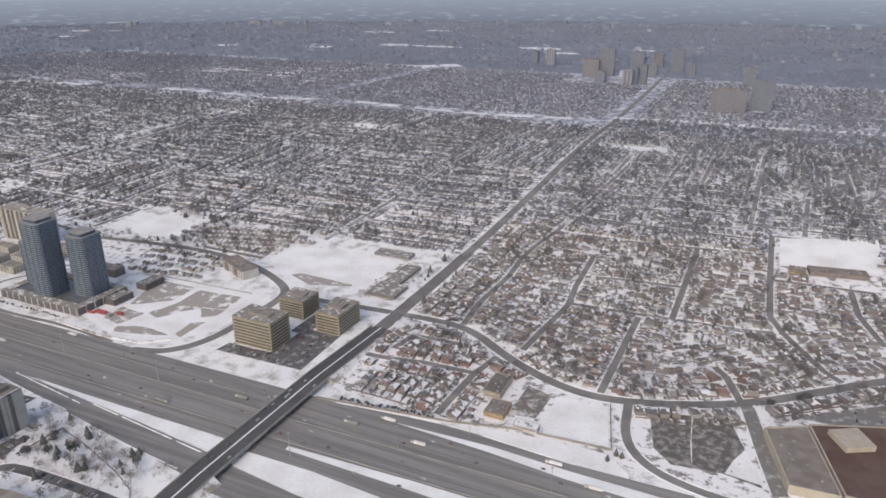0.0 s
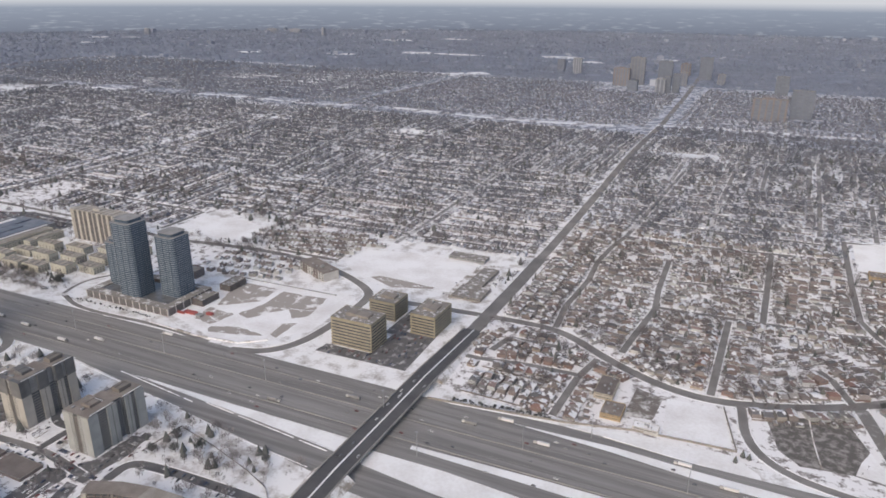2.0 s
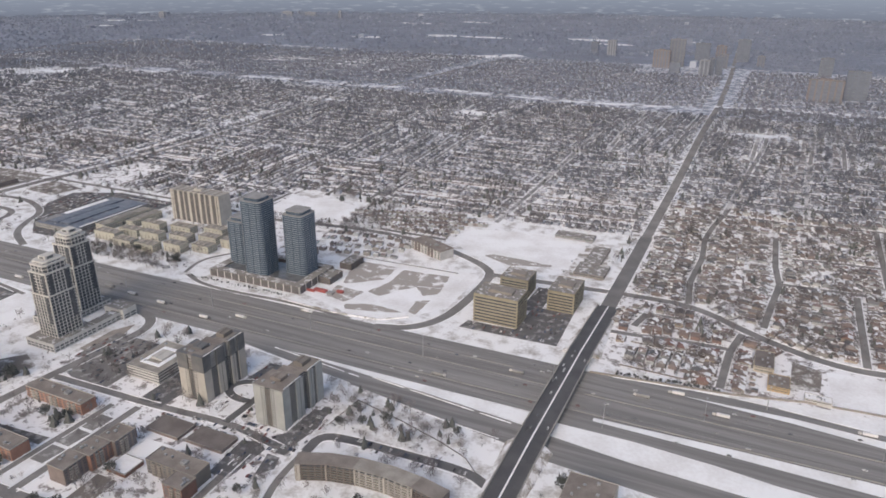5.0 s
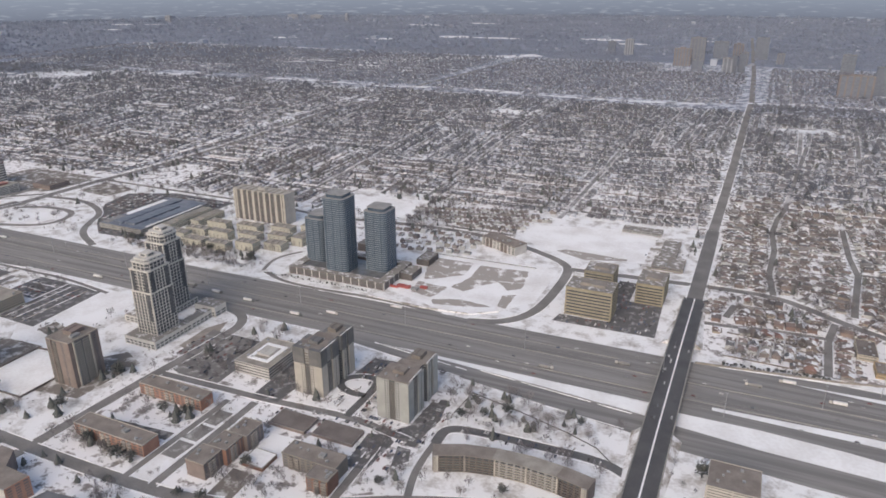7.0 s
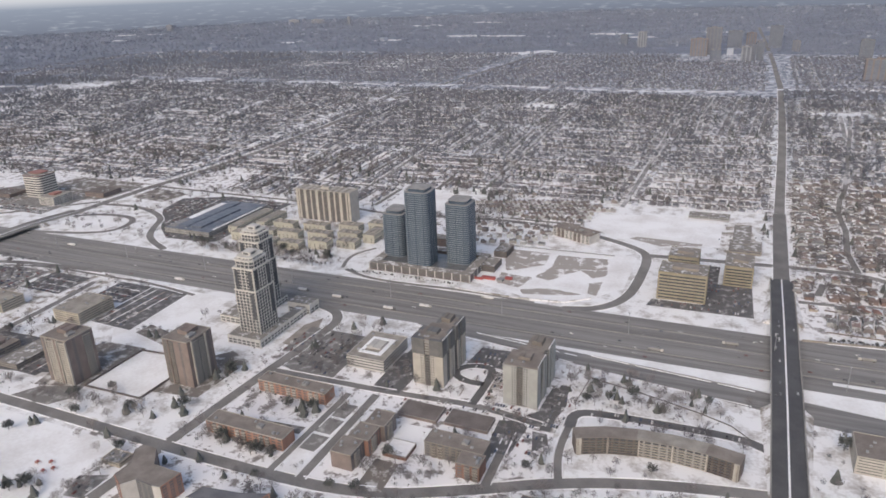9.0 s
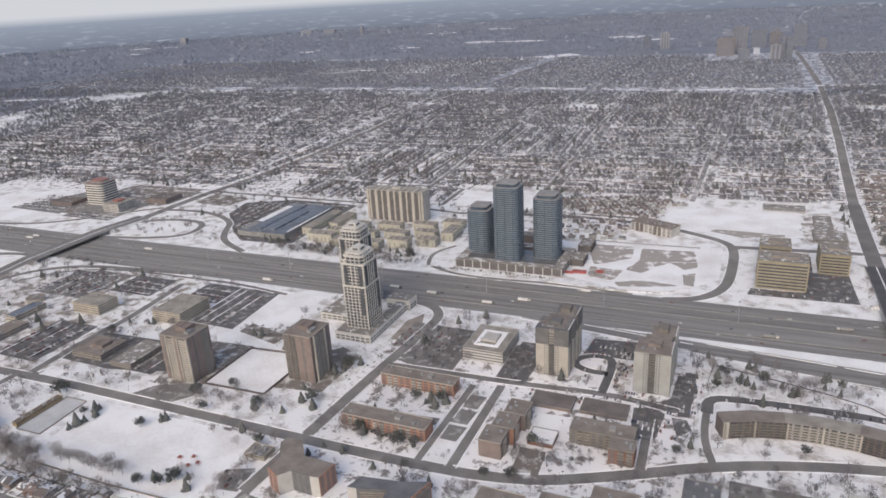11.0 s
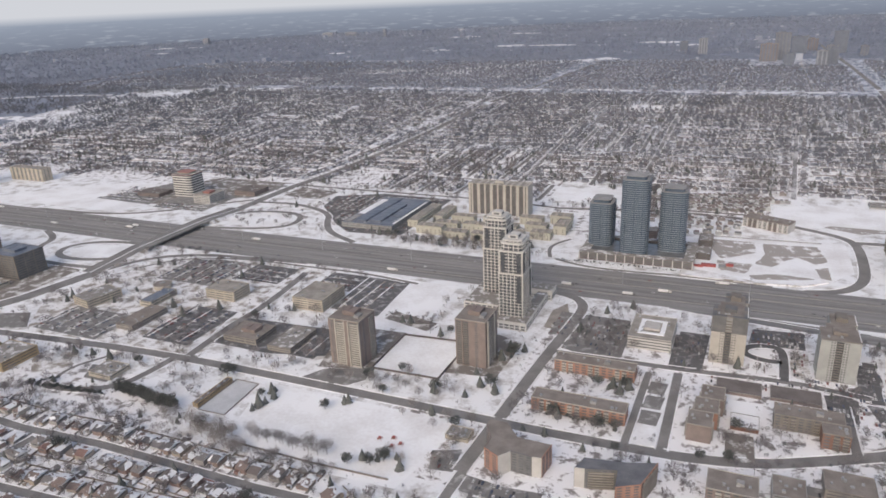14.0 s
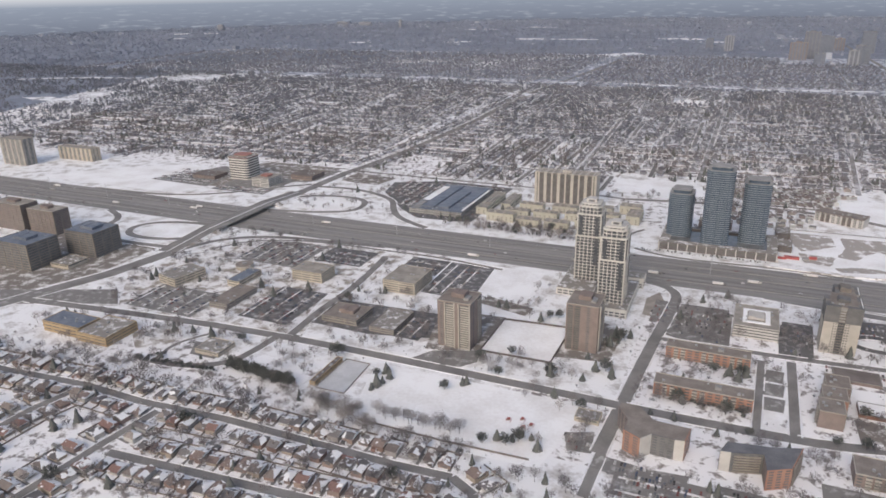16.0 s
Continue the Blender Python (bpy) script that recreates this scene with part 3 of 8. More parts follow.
def plant(top, x0, x1, y0, y1, z, h, material=GREY, name="roof_plant"):
    bm = bmesh.new()
    box_into(bm, x0, x1, y0, y1, z, z + h, 0.2)
    box_into(bm, x0 + 0.8, x0 + (x1 - x0) * 0.4, y0 + 0.8, y1 - 0.8, z + h, z + h + 0.8)
    part(name, bm, material, top)


def rooftop_units(top, x0, x1, y0, y1, z, n, rng):
    for _ in range(n):
        x, y = rng.uniform(x0 + 2, x1 - 4), rng.uniform(y0 + 2, y1 - 4)
        bm = bmesh.new()
        a, b = rng.uniform(1.5, 3), rng.uniform(1.5, 3)
        box_into(bm, x, x + a, y, y + b, z + 0.3, z + 0.3 + rng.uniform(1, 2), 0.1)
        part("rooftop_unit", bm, METAL, top)


def at_centre(name, x0, x1, y0, y1, label, category="building", group=""):
    """The thing at the middle of its plan, and its half sizes."""
    cx, cy = (x0 + x1) / 2, (y0 + y1) / 2
    return thing(name, cx, cy, label, category, group), (x1 - x0) / 2, (y1 - y0) / 2


rng = random.Random(4)

# three yellow office blocks
for x0, x1, y0, y1, h, fl, lab in ((-150, -90, 88, 126, 39, 8, "tall office block with dull yellow bands"),
                                   (-71, -35, 160, 212, 29, 6, "square office block with dull yellow bands"),
                                   (-147, -107, 180, 218, 27, 6, "lower office block with dull yellow bands")):
    o, a, b = at_centre("office_building", x0, x1, y0, y1, lab, "office", "yellow banded offices")
    storeys(o, -a, a, -b, b, 0, h - 3.5, fl, YELLOW, GLASS_DEEP, 0.48, 0.7)
    bm = bmesh.new()
    box_into(bm, -a - 0.5, a + 0.5, -b - 0.5, b + 0.5, h - 3.5, h)
    part("fascia", bm, YELLOW, o)
    flat_roof(o, -a, a, -b, b, h, ROOF_SNOWY, YELLOW, 0.5)
    plant(o, -a * 0.5, a * 0.6, -b * 0.35, b * 0.4, h + 0.3, 3, GREIGE)
    rooftop_units(o, -a, a, -b, b, h, 6, rng)
    piers(o, -a, a, -b, b, 0, h - 3.5, 2, 2, 1.2, 0.55, YELLOW)

# blue glass condominium towers on their podium
for x0, x1, y0, y1, h, fl, lab in ((-510, -473, 64, 101, 123, 39, "tallest blue glass condominium tower with rounded corners"),
                                   (-458, -422, 92, 130, 101, 31, "blue glass condominium tower with curved corners"),
                                   (-562, -528, 90, 130, 77, 24, "lower blue glass condominium tower")):
    o, a, b = at_centre("condominium_tower", x0, x1, y0, y1, lab, "tower", "blue glass towers")
    storeys(o, -a, a, -b, b, 0, h, fl, SLAB_BLUE, GLASS_BLUE, 0.28, 0.7, 7.0, "balcony_slab")
    piers(o, -a, a, -b + 6, b - 6, 0, h, 0, 3, 0.7, 0.8, GLASS_BLUE, "fin")
    piers(o, -a + 6, a - 6, -b, b, 0, h, 3, 0, 0.7, 0.8, GLASS_BLUE, "fin")
    flat_roof(o, -a, a, -b, b, h, GREY, SLAB_BLUE, 0.7, 7.0)
    bm = bmesh.new()
    prism_into(bm, rect(-a + 4, a - 4, -b + 5, b - 5, 5), h + 0.3, h + 5)
    part("penthouse", bm, GLASS_BLUE, o)
    bm = bmesh.new()
    prism_into(bm, rect(-a + 3, a - 3, -b + 4, b - 4, 5), h + 5, h + 5.6)
    part("penthouse_roof", bm, GREY, o, "grey roof slab")
o, a, b = at_centre("podium_building", -568, -404, 53, 142, "dark brick podium with white piers and a snowy terrace", "building")
for u0, u1, v0, v1 in ((-a, a, -b, -b + 14), (-a, -a + 14, -b + 14, b), (a - 14, a, -b + 14, b), (-a + 14, a - 14, b - 12, b)):
    bm = bmesh.new()
    box_into(bm, u0, u1, v0, v1, 0, 11, 0.0)
    part("wing", bm, BRICK_DARK, o)
    bm = bmesh.new()
    box_into(bm, u0, u1, v0, v1, 11, 11.4)
    part("roof", bm, ROOF_SNOWY, o)
bm = bmesh.new()
box_into(bm, -a + 14, a - 14, -b + 14, b - 12, 0, 5)
part("terrace", bm, SNOW_DIRTY, o, "snowy courtyard terrace")
piers(o, -a, a, -b, b, 0, 11.6, 13, 7, 1.4, 0.5, WHITE, "pier", "SEW")
storey_me = bmesh.new()
box_into(storey_me, -a - 0.15, a + 0.15, -b - 0.15, b - 20, 0, 1.4)
storey_me = mesh_of(storey_me, "window_band", GLASS)
for z in (2.2, 5.2, 8.4):
    share("window_band", storey_me, o, (0, 0, z))


# the two pale stepped towers with dark glass bays
def octagon(A, B, c):
    """A rectangle with its corners cut off."""
    return [(-A + c, -B), (A - c, -B), (A, -B + c), (A, B - c), (A - c, B), (-A + c, B), (-A, B - c), (-A, -B + c)]


def stepped_tower(x0, x1, y0, y1, h, label):
    """A pale stone lattice over dark glass, in four set-back stages, with full-height dark bays near the corners."""
    o, a, b = at_centre("stepped_tower", x0, x1, y0, y1, label, "tower", "pale stepped towers")
    for k, (f, s0, s1, bay0, cut_) in enumerate(((1.0, 0.0, 0.62, 0.45, 0.0), (0.95, 0.62, 0.88, 0.03, 0.0), (0.88, 0.88, 0.97, 2.0, 0.28), (0.72, 0.97, 1.0, 2.0, 0.28))):
        A, B, z0, z1 = a * f, b * f, h * s0, h * s1
        c = cut_ * A
        shape = octagon(A, B, c) if c else rect(-A, A, -B, B)
        bm = bmesh.new()
        prism_into(bm, shape, z0, z1)
        core = part("glazing", bm, GLASS_DEEP, o, "dark recessed glass")
        fl = max(1, round((z1 - z0) / 4.3))
        fh = (z1 - z0) / fl
        bm = bmesh.new()
        prism_into(bm, octagon(A + 0.3, B + 0.3, c) if c else rect(-A - 0.3, A + 0.3, -B - 0.3, B + 0.3), 0, fh * 0.17)
        ring = mesh_of(bm, "spandrel", STONE)
        for i in range(fl):
            share("spandrel", ring, core, (0, 0, z0 + i * fh))
        n = max(4, round(2 * (A - c) / 4.4))
        m = max(4, round(2 * (B - c) / 4.4))
        piers(o, -A + c, A - c, -B, B, z0, z1, n, 0, 0.8, 0.55, STONE)
        piers(o, -A, A, -B + c, B - c, z0, z1, 0, m, 0.8, 0.55, STONE)
        if bay0 < 1:
            zb = z0 + (z1 - z0) * bay0
            for s in ((-1, 1) if k else (1,)):
                bm = bmesh.new()
                u, w = s * A * 0.68, A * 0.15
                box_into(bm, u - w, u + w, -B - 0.75, -B + 0.1, zb, z1 - 1.5)
                part("glazed_bay", bm, GLASS_DEEP, o, "tall dark glazed bay")
                for e in (-1, 1):
                    bm = bmesh.new()
                    u, w = s * B * 0.68, B * 0.15
                    box_into(bm, e * A - 0.75, e * A + 0.75, u - w, u + w, zb, z1 - 1.5)
                    part("glazed_bay", bm, GLASS_DEEP, o, "tall dark glazed bay")
        bm = bmesh.new()
        prism_into(bm, octagon(A + 0.9, B + 0.9, c) if c else rect(-A - 0.9, A + 0.9, -B - 0.9, B + 0.9), z1 - 0.6, z1 + 1.3)
        part("cornice", bm, STONE, o)
    A, B = a * 0.40, b * 0.40
    bm = bmesh.new()
    box_into(bm, -A, A, -B, B, h + 1.3, h + 5.5, 0.3)
    crown = part("crown", bm, STONE, o)
    bm = bmesh.new()
    box_into(bm, -A * 0.6, A * 0.6, -B - 0.15, B + 0.15, h + 1.9, h + 4.6)
    box_into(bm, -A - 0.15, A + 0.15, -B * 0.6, B * 0.6, h + 1.9, h + 4.6)
    part("louvre", bm, GLASS, crown, "dark plant louvre")
    return o


stepped_tower(-609, -579, -197, -162, 108, "pale stone stepped tower with dark glass bays")
stepped_tower(-654, -622, -129, -97, 113, "pale stone stepped tower with a squared crown")
o, a, b = at_centre("podium_building", -668, -568, -208, -78, "pale stone podium around two stepped towers", "building")
for u0, u1, v0, v1, h in ((-2, 47, -67, -7, 11), (-50, -2.5, -23, 59, 9), (33, 47, -6.5, 31, 11), (18, 52, 31.5, 53, 14)):
    bm = bmesh.new()
    box_into(bm, u0, u1, v0, v1, 0, h)
    part("wing", bm, STONE, o)
    bm = bmesh.new()
    box_into(bm, u0 + 0.6, u1 - 0.6, v0 + 0.6, v1 - 0.6, h, h + 0.5)
    part("roof", bm, ROOF_SNOWY, o)
    bm = bmesh.new()
    box_into(bm, u0 - 0.12, u1 + 0.12, v0 - 0.12, v1 + 0.12, 1.2, 3.4)
    box_into(bm, u0 - 0.12, u1 + 0.12, v0 - 0.12, v1 + 0.12, 4.8, 7.0)
    part("window_band", bm, GLASS, o)
    piers(o, u0, u1, v0, v1, 0, h, max(3, int((u1 - u0) / 6)), max(3, int((v1 - v0) / 6)), 1.5, 0.35, STONE)

# brown brick apartment towers
def brown_tower(x0, x1, y0, y1, h, fl, label, south):
    """Brick shaft; balcony stacks between white fins on the south face, or on the east face."""
    o, a, b = at_centre("apartment_tower", x0, x1, y0, y1, label, "apartment block", "brown brick towers")
    bm = bmesh.new()
    box_into(bm, -a, a, -b, b, 0, h)
    shell = part("wall", bm, BRICK_BROWN, o)
    fh = (h - 2.4) / fl

    def strip(nm, mat_, face, u0, u1, out, z0, z1, lab=""):
        bm = bmesh.new()
        if face == "S":
            box_into(bm, u0, u1, -b - out, -b + 0.1, z0, z1)
        elif face == "E":
            box_into(bm, a - 0.1, a + out, u0, u1, z0, z1)
        else:
            box_into(bm, -a - out, -a + 0.1, u0, u1, z0, z1)
        return part(nm, bm, mat_, shell, lab)

    def stack(face, u0, u1, out, material, hgt):
        first = strip("balcony", material, face, u0, u1, out, 0, hgt)
        first.location.z = 1.2
        for k in range(1, fl):
            share("balcony", first.data, shell, (0, 0, 1.2 + k * fh))

    def windows(face, u0, u1):
        first = strip("window", GLASS, face, u0, u1, 0.08, 0, 1.4)
        first.location.z = 2.2
        for k in range(1, fl):
            share("window", first.data, shell, (0, 0, 2.2 + k * fh))
    if south:
        strip("recess", GLASS, "S", -a * 0.52, a * 0.97, 0.12, 1, h - 1.5, "dark glazed balcony recess")
        for u0, u1 in ((-0.46, -0.02), (0.40, 0.93)):
            stack("S", a * u0, a * u1, 1.5, CREAM, 1.15)
        for u in (-0.52, 0.04, 0.30, 0.97):
            strip("fin", CREAM, "S", a * u - 0.6, a * u + 0.6, 1.7, 0, h - 0.5, "white concrete fin")
        strip("pier", BRICK_BROWN, "S", a * 0.08, a * 0.26, 1.2, 0, h)
        windows("S", -a * 0.86, -a * 0.66)
        strip("recess", GLASS, "E", b * 0.2, b * 0.75, 0.12, 1, h - 1.5)
        stack("E", b * 0.2, b * 0.75, 1.3, BALCONY, 1.0)
        windows("E", -b * 0.55, -b * 0.35)
    else:
        strip("recess", GLASS, "S", -a * 0.92, -a * 0.12, 0.12, 1, h - 1.5, "dark glazed balcony recess")
        for u0, u1 in ((-0.9, -0.55), (-0.48, -0.14)):
            stack("S", a * u0, a * u1, 1.2, TAUPE, 1.0)
        strip("pier", BRICK_BROWN, "S", -a * 0.55, -a * 0.48, 1.5, 0, h)
        windows("S", a * 0.3, a * 0.48)
        strip("recess", GLASS, "E", -b * 0.7, b * 0.4, 0.12, 1, h - 1.5)
        for u0, u1 in ((-0.62, -0.2), (-0.1, 0.34)):
            stack("E", b * u0, b * u1, 1.3, BALCONY, 1.0)
        for u in (-0.7, 0.4):
            strip("fin", CREAM, "E", b * u - 0.8, b * u + 0.8, 1.6, 0, h - 0.5, "white concrete fin")
        windows("E", b * 0.62, b * 0.8)
    strip("fin", CREAM, "W", -b * 0.5, -b * 0.35, 0.5, 0, h - 0.5, "white concrete fin")
    flat_roof(o, -a, a, -b, b, h, ROOF_GREIGE, BALCONY, 0.1)
    plant(o, -a * 0.45, a * 0.35, -b * 0.25, b * 0.6, h + 0.3, 4.5, BRICK_BROWN)
    plant(o, a * 0.4, a * 0.7, -b * 0.5, b * 0.1, h + 0.3, 2.5, GREY)


brown_tower(-755, -716, -351, -316, 55, 19, "nineteen-storey brown brick apartment tower with white balcony fins", True)
brown_tower(-621, -586, -308, -270, 55, 19, "brown brick apartment tower with dark stacked balconies", False)


# pale slab towers on a stepped plan
def slab_tower(x0, x1, y0, y1, h, fl, wall, top_mat, label, cap):
    """Two offset slabs and a link, pale shafts between recessed balcony stacks, window columns, and dark upper storeys where cap is given."""
    o, a, b = at_centre("apartment_tower", x0, x1, y0, y1, label, "apartment block")
    hb = h - cap
    fh = hb / fl
    wings = ((-a, a, -b, -b * 0.08), (-a + 11, a, b * 0.22, b))
    for u0, u1, v0, v1 in wings + ((-a + 6, a - 3, -b * 0.08, b * 0.22),):
        bm = bmesh.new()
        box_into(bm, u0 + 1.2, u1 - 1.2, v0 + (1.2 if v0 != -b * 0.08 else -1.2), v1 - (1.2 if v1 != b * 0.22 else -1.2), 0, h)
        part("core", bm, GREY, o)
        bm = bmesh.new()
        box_into(bm, u0 + 1.1, u1 - 1.1, v0 + (1.1 if v0 != -b * 0.08 else 0), v1 - (1.1 if v1 != b * 0.22 else 0), 0, 1.7)
        band = mesh_of(bm, "window_band", GLASS_DEEP)
        for k in range(fl):
            share("window_band", band, o, (0, 0, k * fh + 1.0))
    shafts = [(-a, -a * 0.22, -b, -b + 4), (a * 0.16, a, -b, -b + 4), (a - 4, a, -b + 4, -b * 0.66), (a - 4, a + 0.6, -b * 0.36, -b * 0.02), (a - 4, a + 0.3, b * 0.30, b * 0.52), (a - 4, a + 0.3, b * 0.68, b),
              (-a, -a + 4, -b + 4, -b * 0.62), (-a, -a + 4, -b * 0.42, -b * 0.08), (-a + 11, -a + 15, b * 0.22, b * 0.55), (-a + 11, -a + 15, b * 0.75, b), (-a + 15, 0, b - 4, b), (a * 0.35, a - 4, b - 4, b)]
    for u0, u1, v0, v1 in shafts:
        bm = bmesh.new()
        box_into(bm, u0, u1, v0, v1, 0, hb)
        part("shaft", bm, wall, o)
        if cap > 2:
            bm = bmesh.new()
            box_into(bm, u0 - 0.35, u1 + 0.35, v0 - 0.35, v1 + 0.35, hb, h + 0.7)
            part("upper_storey", bm, top_mat, o, "dark clad upper storeys")
    # columns of small windows beside the balcony recess
    for u, v, along in ((-a * 0.30, -b, True), (-a * 0.44, -b, True), (a * 0.24, -b, True), (a * 0.38, -b, True), (a + 0.3, b * 0.41, False), (a + 0.6, -b * 0.19, False)):
        bm = bmesh.new()
        for k in range(fl):
            z = k * fh + 1.0
            if along:
                box_into(bm, u - 0.75, u + 0.75, v - 0.1, v + 0.1, z, z + 1.3)
            else:
                box_into(bm, u - 0.1, u + 0.1, v - 0.7, v + 0.7, z, z + 1.3)
        part("glazing", bm, GLASS, o)
    floors = fl + (int(cap / fh) if cap > 2 else 0)
    for u0, u1, v0, v1, m in ((-a * 0.22, a * 0.16, -b + 0.2, -b + 2.5, TAUPE), (a - 2.6, a - 0.4, -b * 0.66, -b * 0.36, CONCRETE), (a - 2.6, a - 0.4, b * 0.52, b * 0.68, CONCRETE)):
        bm = bmesh.new()
        box_into(bm, u0, u1, v0, v1, 0, 0.75)
        me = mesh_of(bm, "balcony", m)
        for k in range(floors):
            share("balcony", me, o, (0, 0, k * fh))
    for u0, u1, v0, v1 in wings + ((-a + 6, a - 3, -b * 0.08, b * 0.22),):
        bm = bmesh.new()
        box_into(bm, u0 + 0.3, u1 - 0.3, v0 + 0.3 * (v0 != -b * 0.08), v1 - 0.3 * (v1 != b * 0.22), h, h + 0.5)
        part("roof", bm, ROOF_GREIGE, o)
    for u0, u1, v0, v1 in ((a - 0.9, a - 0.3, -b + 3, -b * 0.1), (a - 0.9, a - 0.3, b * 0.25, b - 2), (-a * 0.3, a * 0.3, -b * 0.2, -b * 0.16)):
        bm = bmesh.new()
        box_into(bm, u0, u1, v0, v1, h + 0.5, h + 1.1)
        part("parapet", bm, SNOW_CLEAN, o, "snow-capped parapet")
    plant(o, -a * 0.35, a * 0.35, -b * 0.62, -b * 0.25, h + 0.5, 3.2, top_mat if cap > 2 else ROOF_GREIGE)
    plant(o, -a * 0.1, a * 0.5, b * 0.35, b * 0.8, h + 0.5, 4.5, TAUPE)
    rooftop_units(o, -a + 3, a - 3, -b + 3, -b * 0.65, h + 0.2, 3, rng)


slab_tower(-365, -330, -214, -150, 55, 12, CREAM, DARK, "cream apartment tower with dark upper storeys", 18)
slab_tower(-262, -226, -218, -150, 46, 16, PALE_GREY, PALE_GREY, "grey-white apartment tower with upright shafts", 1.0)

# low white office with a ring roof
o, a, b = at_centre("office_building", -452, -405, -208, -148, "four-storey white office with a snowy ring roof", "office")
storeys(o, -a, a, -b, b, 0, 14, 4, WHITE, GLASS, 0.55, 0.4)
flat_roof(o, -a, a, -b, b, 14, GRAVEL_ROOF, WHITE, 0.4)
bm = bmesh.new()
for u0, u1, v0, v1 in ((-a * 0.62, a * 0.62, -b * 0.66, -b * 0.5), (-a * 0.62, a * 0.62, b * 0.45, b * 0.62), (-a * 0.62, -a * 0.42, -b * 0.5, b * 0.45), (a * 0.4, a * 0.62, -b * 0.5, b * 0.45)):
    box_into(bm, u0, u1, v0, v1, 14.3, 14.9)
part("snow_ring", bm, SNOW_CLEAN, o, "snow drift round the roof plant")
plant(o, -a * 0.38, a * 0.35, -b * 0.3, b * 0.35, 14.3, 2.2, WHITE)
rooftop_units(o, -a, a, -b, b, 14, 6, rng)


# walk-up brick apartments with balcony bays
def brick_block(x0, x1, y0, y1, h, fl, wall, label, bays, roof=ROOF_SNOWY, trim=CREAM, group="", rz=0.0, name="apartment_building"):
    o, a, b = at_centre(name, x0, x1, y0, y1, label, "apartment block", group)
    o.rotation_euler = (0, 0, radians(rz))
    bm = bmesh.new()
    box_into(bm, -a, a, -b, b, 0, h)
    shell = part("wall", bm, wall, o)
    along = a >= b
    L, W = (a, b) if along else (b, a)
    n = max(2, bays)
    bay = 2 * L / n

    def rel(u, v):
        return (u, v) if along else (v, u)
    bm = bmesh.new()
    if along:
        box_into(bm, -bay * 0.36, bay * 0.36, -0.8, 0.8, 0, 1.0)
    else:
        box_into(bm, -0.8, 0.8, -bay * 0.36, bay * 0.36, 0, 1.0)
    bal = mesh_of(bm, "balcony", trim)
    bm = bmesh.new()
    if along:
        box_into(bm, -bay * 0.3, bay * 0.3, -0.1, 0.1, 0, 1.5)
    else:
        box_into(bm, -0.1, 0.1, -bay * 0.3, bay * 0.3, 0, 1.5)
    win = mesh_of(bm, "window", GLASS)
    for s in ((-1,) if along else (-1, 1)):
        for k in range(n):
            u = -L + bay * (k + 0.5)
            for f in range(fl):
                z = 0.4 + f * (h - 0.6) / fl
                x, y = rel(u, s * (W + 0.03))
                share("window", win, shell, (x, y, z + 1.05))
                if k % 4 in (1, 2):
                    x, y = rel(u, s * (W + 0.8))
                    share("balcony", bal, shell, (x, y, z))
    flat_roof(o, -a, a, -b, b, h, roof, trim, 0.3)
    if L > 12:
        x, y = rel(L * 0.3, 0)
        plant(o, x - 3, x + 3, y - 3, y + 3, h + 0.3, 2.5, GREY)
    rooftop_units(o, -a, a, -b, b, h, 4, rng)
    return o


brick_block(-516, -432, -286, -268, 13, 4, BRICK_ORANGE, "long orange brick walk-up apartment building", 12, ROOF_GREIGE, CREAM, "orange brick apartments")
brick_block(-518, -428, -366, -347, 13, 4, BRICK_ORANGE, "long orange brick walk-up apartments behind bare shrubs", 13, ROOF_GREIGE, CREAM, "orange brick apartments")
for k, (dx, dy) in enumerate(((0, 0), (4, 24.3), (8, 48.6))):
    brick_block(-374 + dx, -353 + dx, -368 + dy, -344 + dy, 17, 6, (BRICK_BROWN, BRICK_ORANGE, BRICK_BROWN)[k], "six-storey brick wing of a staggered apartment row", 5, ROOF_GREIGE, BALCONY, "staggered brick wings")
brick_block(-358, -352.5, -292, -288, 12, 4, BRICK_BROWN, "brick stair tower beside an apartment slab", 2, GRAVEL_ROOF)
brick_block(-302, -245, -323, -303, 15, 5, TAUPE, "five-storey apartment block with brick end", 9, ROOF_GREIGE, GREIGE)
brick_block(-264, -242, -341, -323.5, 15, 5, BRICK_RED, "red brick wing of an apartment block", 3, ROOF_GREIGE, GREIGE)
for x0, x1, y0, y1 in ((-354, -312, -276, -251), (-304, -259, -274, -250)):
    o, a, b = at_centre("garage_building", x0, x1, y0, y1, "low flat-roofed brown parking garage", "garage")
    bm = bmesh.new()
    box_into(bm, -a, a, -b, b, 0, 3.2)
    part("wall", bm, BRICK_BROWN, o)
    flat_roof(o, -a, a, -b, b, 3.2, ROOF_DARK, CONCRETE, 0.2, 0, 0.5)
o, a, b = at_centre("amenity_building", -338, -314, -338, -316, "low white-roofed amenity building", "building")
bm = bmesh.new()
box_into(bm, -a, a, -b, b, 0, 4)
part("wall", bm, BRICK_RED, o)
flat_roof(o, -a, a, -b, b, 4, SNOW_CLEAN, CONCRETE, 0.3)
patch("lawn", [(-423, -392), (-397, -392), (-396, -264), (-420, -264)], SNOW_CLEAN, 0.07, "snowy strip round sunken parking courts", "verge")
# sunken garage court beside the brick apartments
for k in range(4):
    patch("parking_court", [(-420, -384 + k * 28), (-401, -384 + k * 28), (-399, -360 + k * 28), (-418, -360 + k * 28)], (SNOW_CLEAN if k == 0 else LOT), 0.12, "sunken parking court with snowy edges", "parking lot")
road("road", [(-424, -392), (-421, -258)], 7, ASPHALT_STREET, 0.09, "asphalt lane beside apartments")
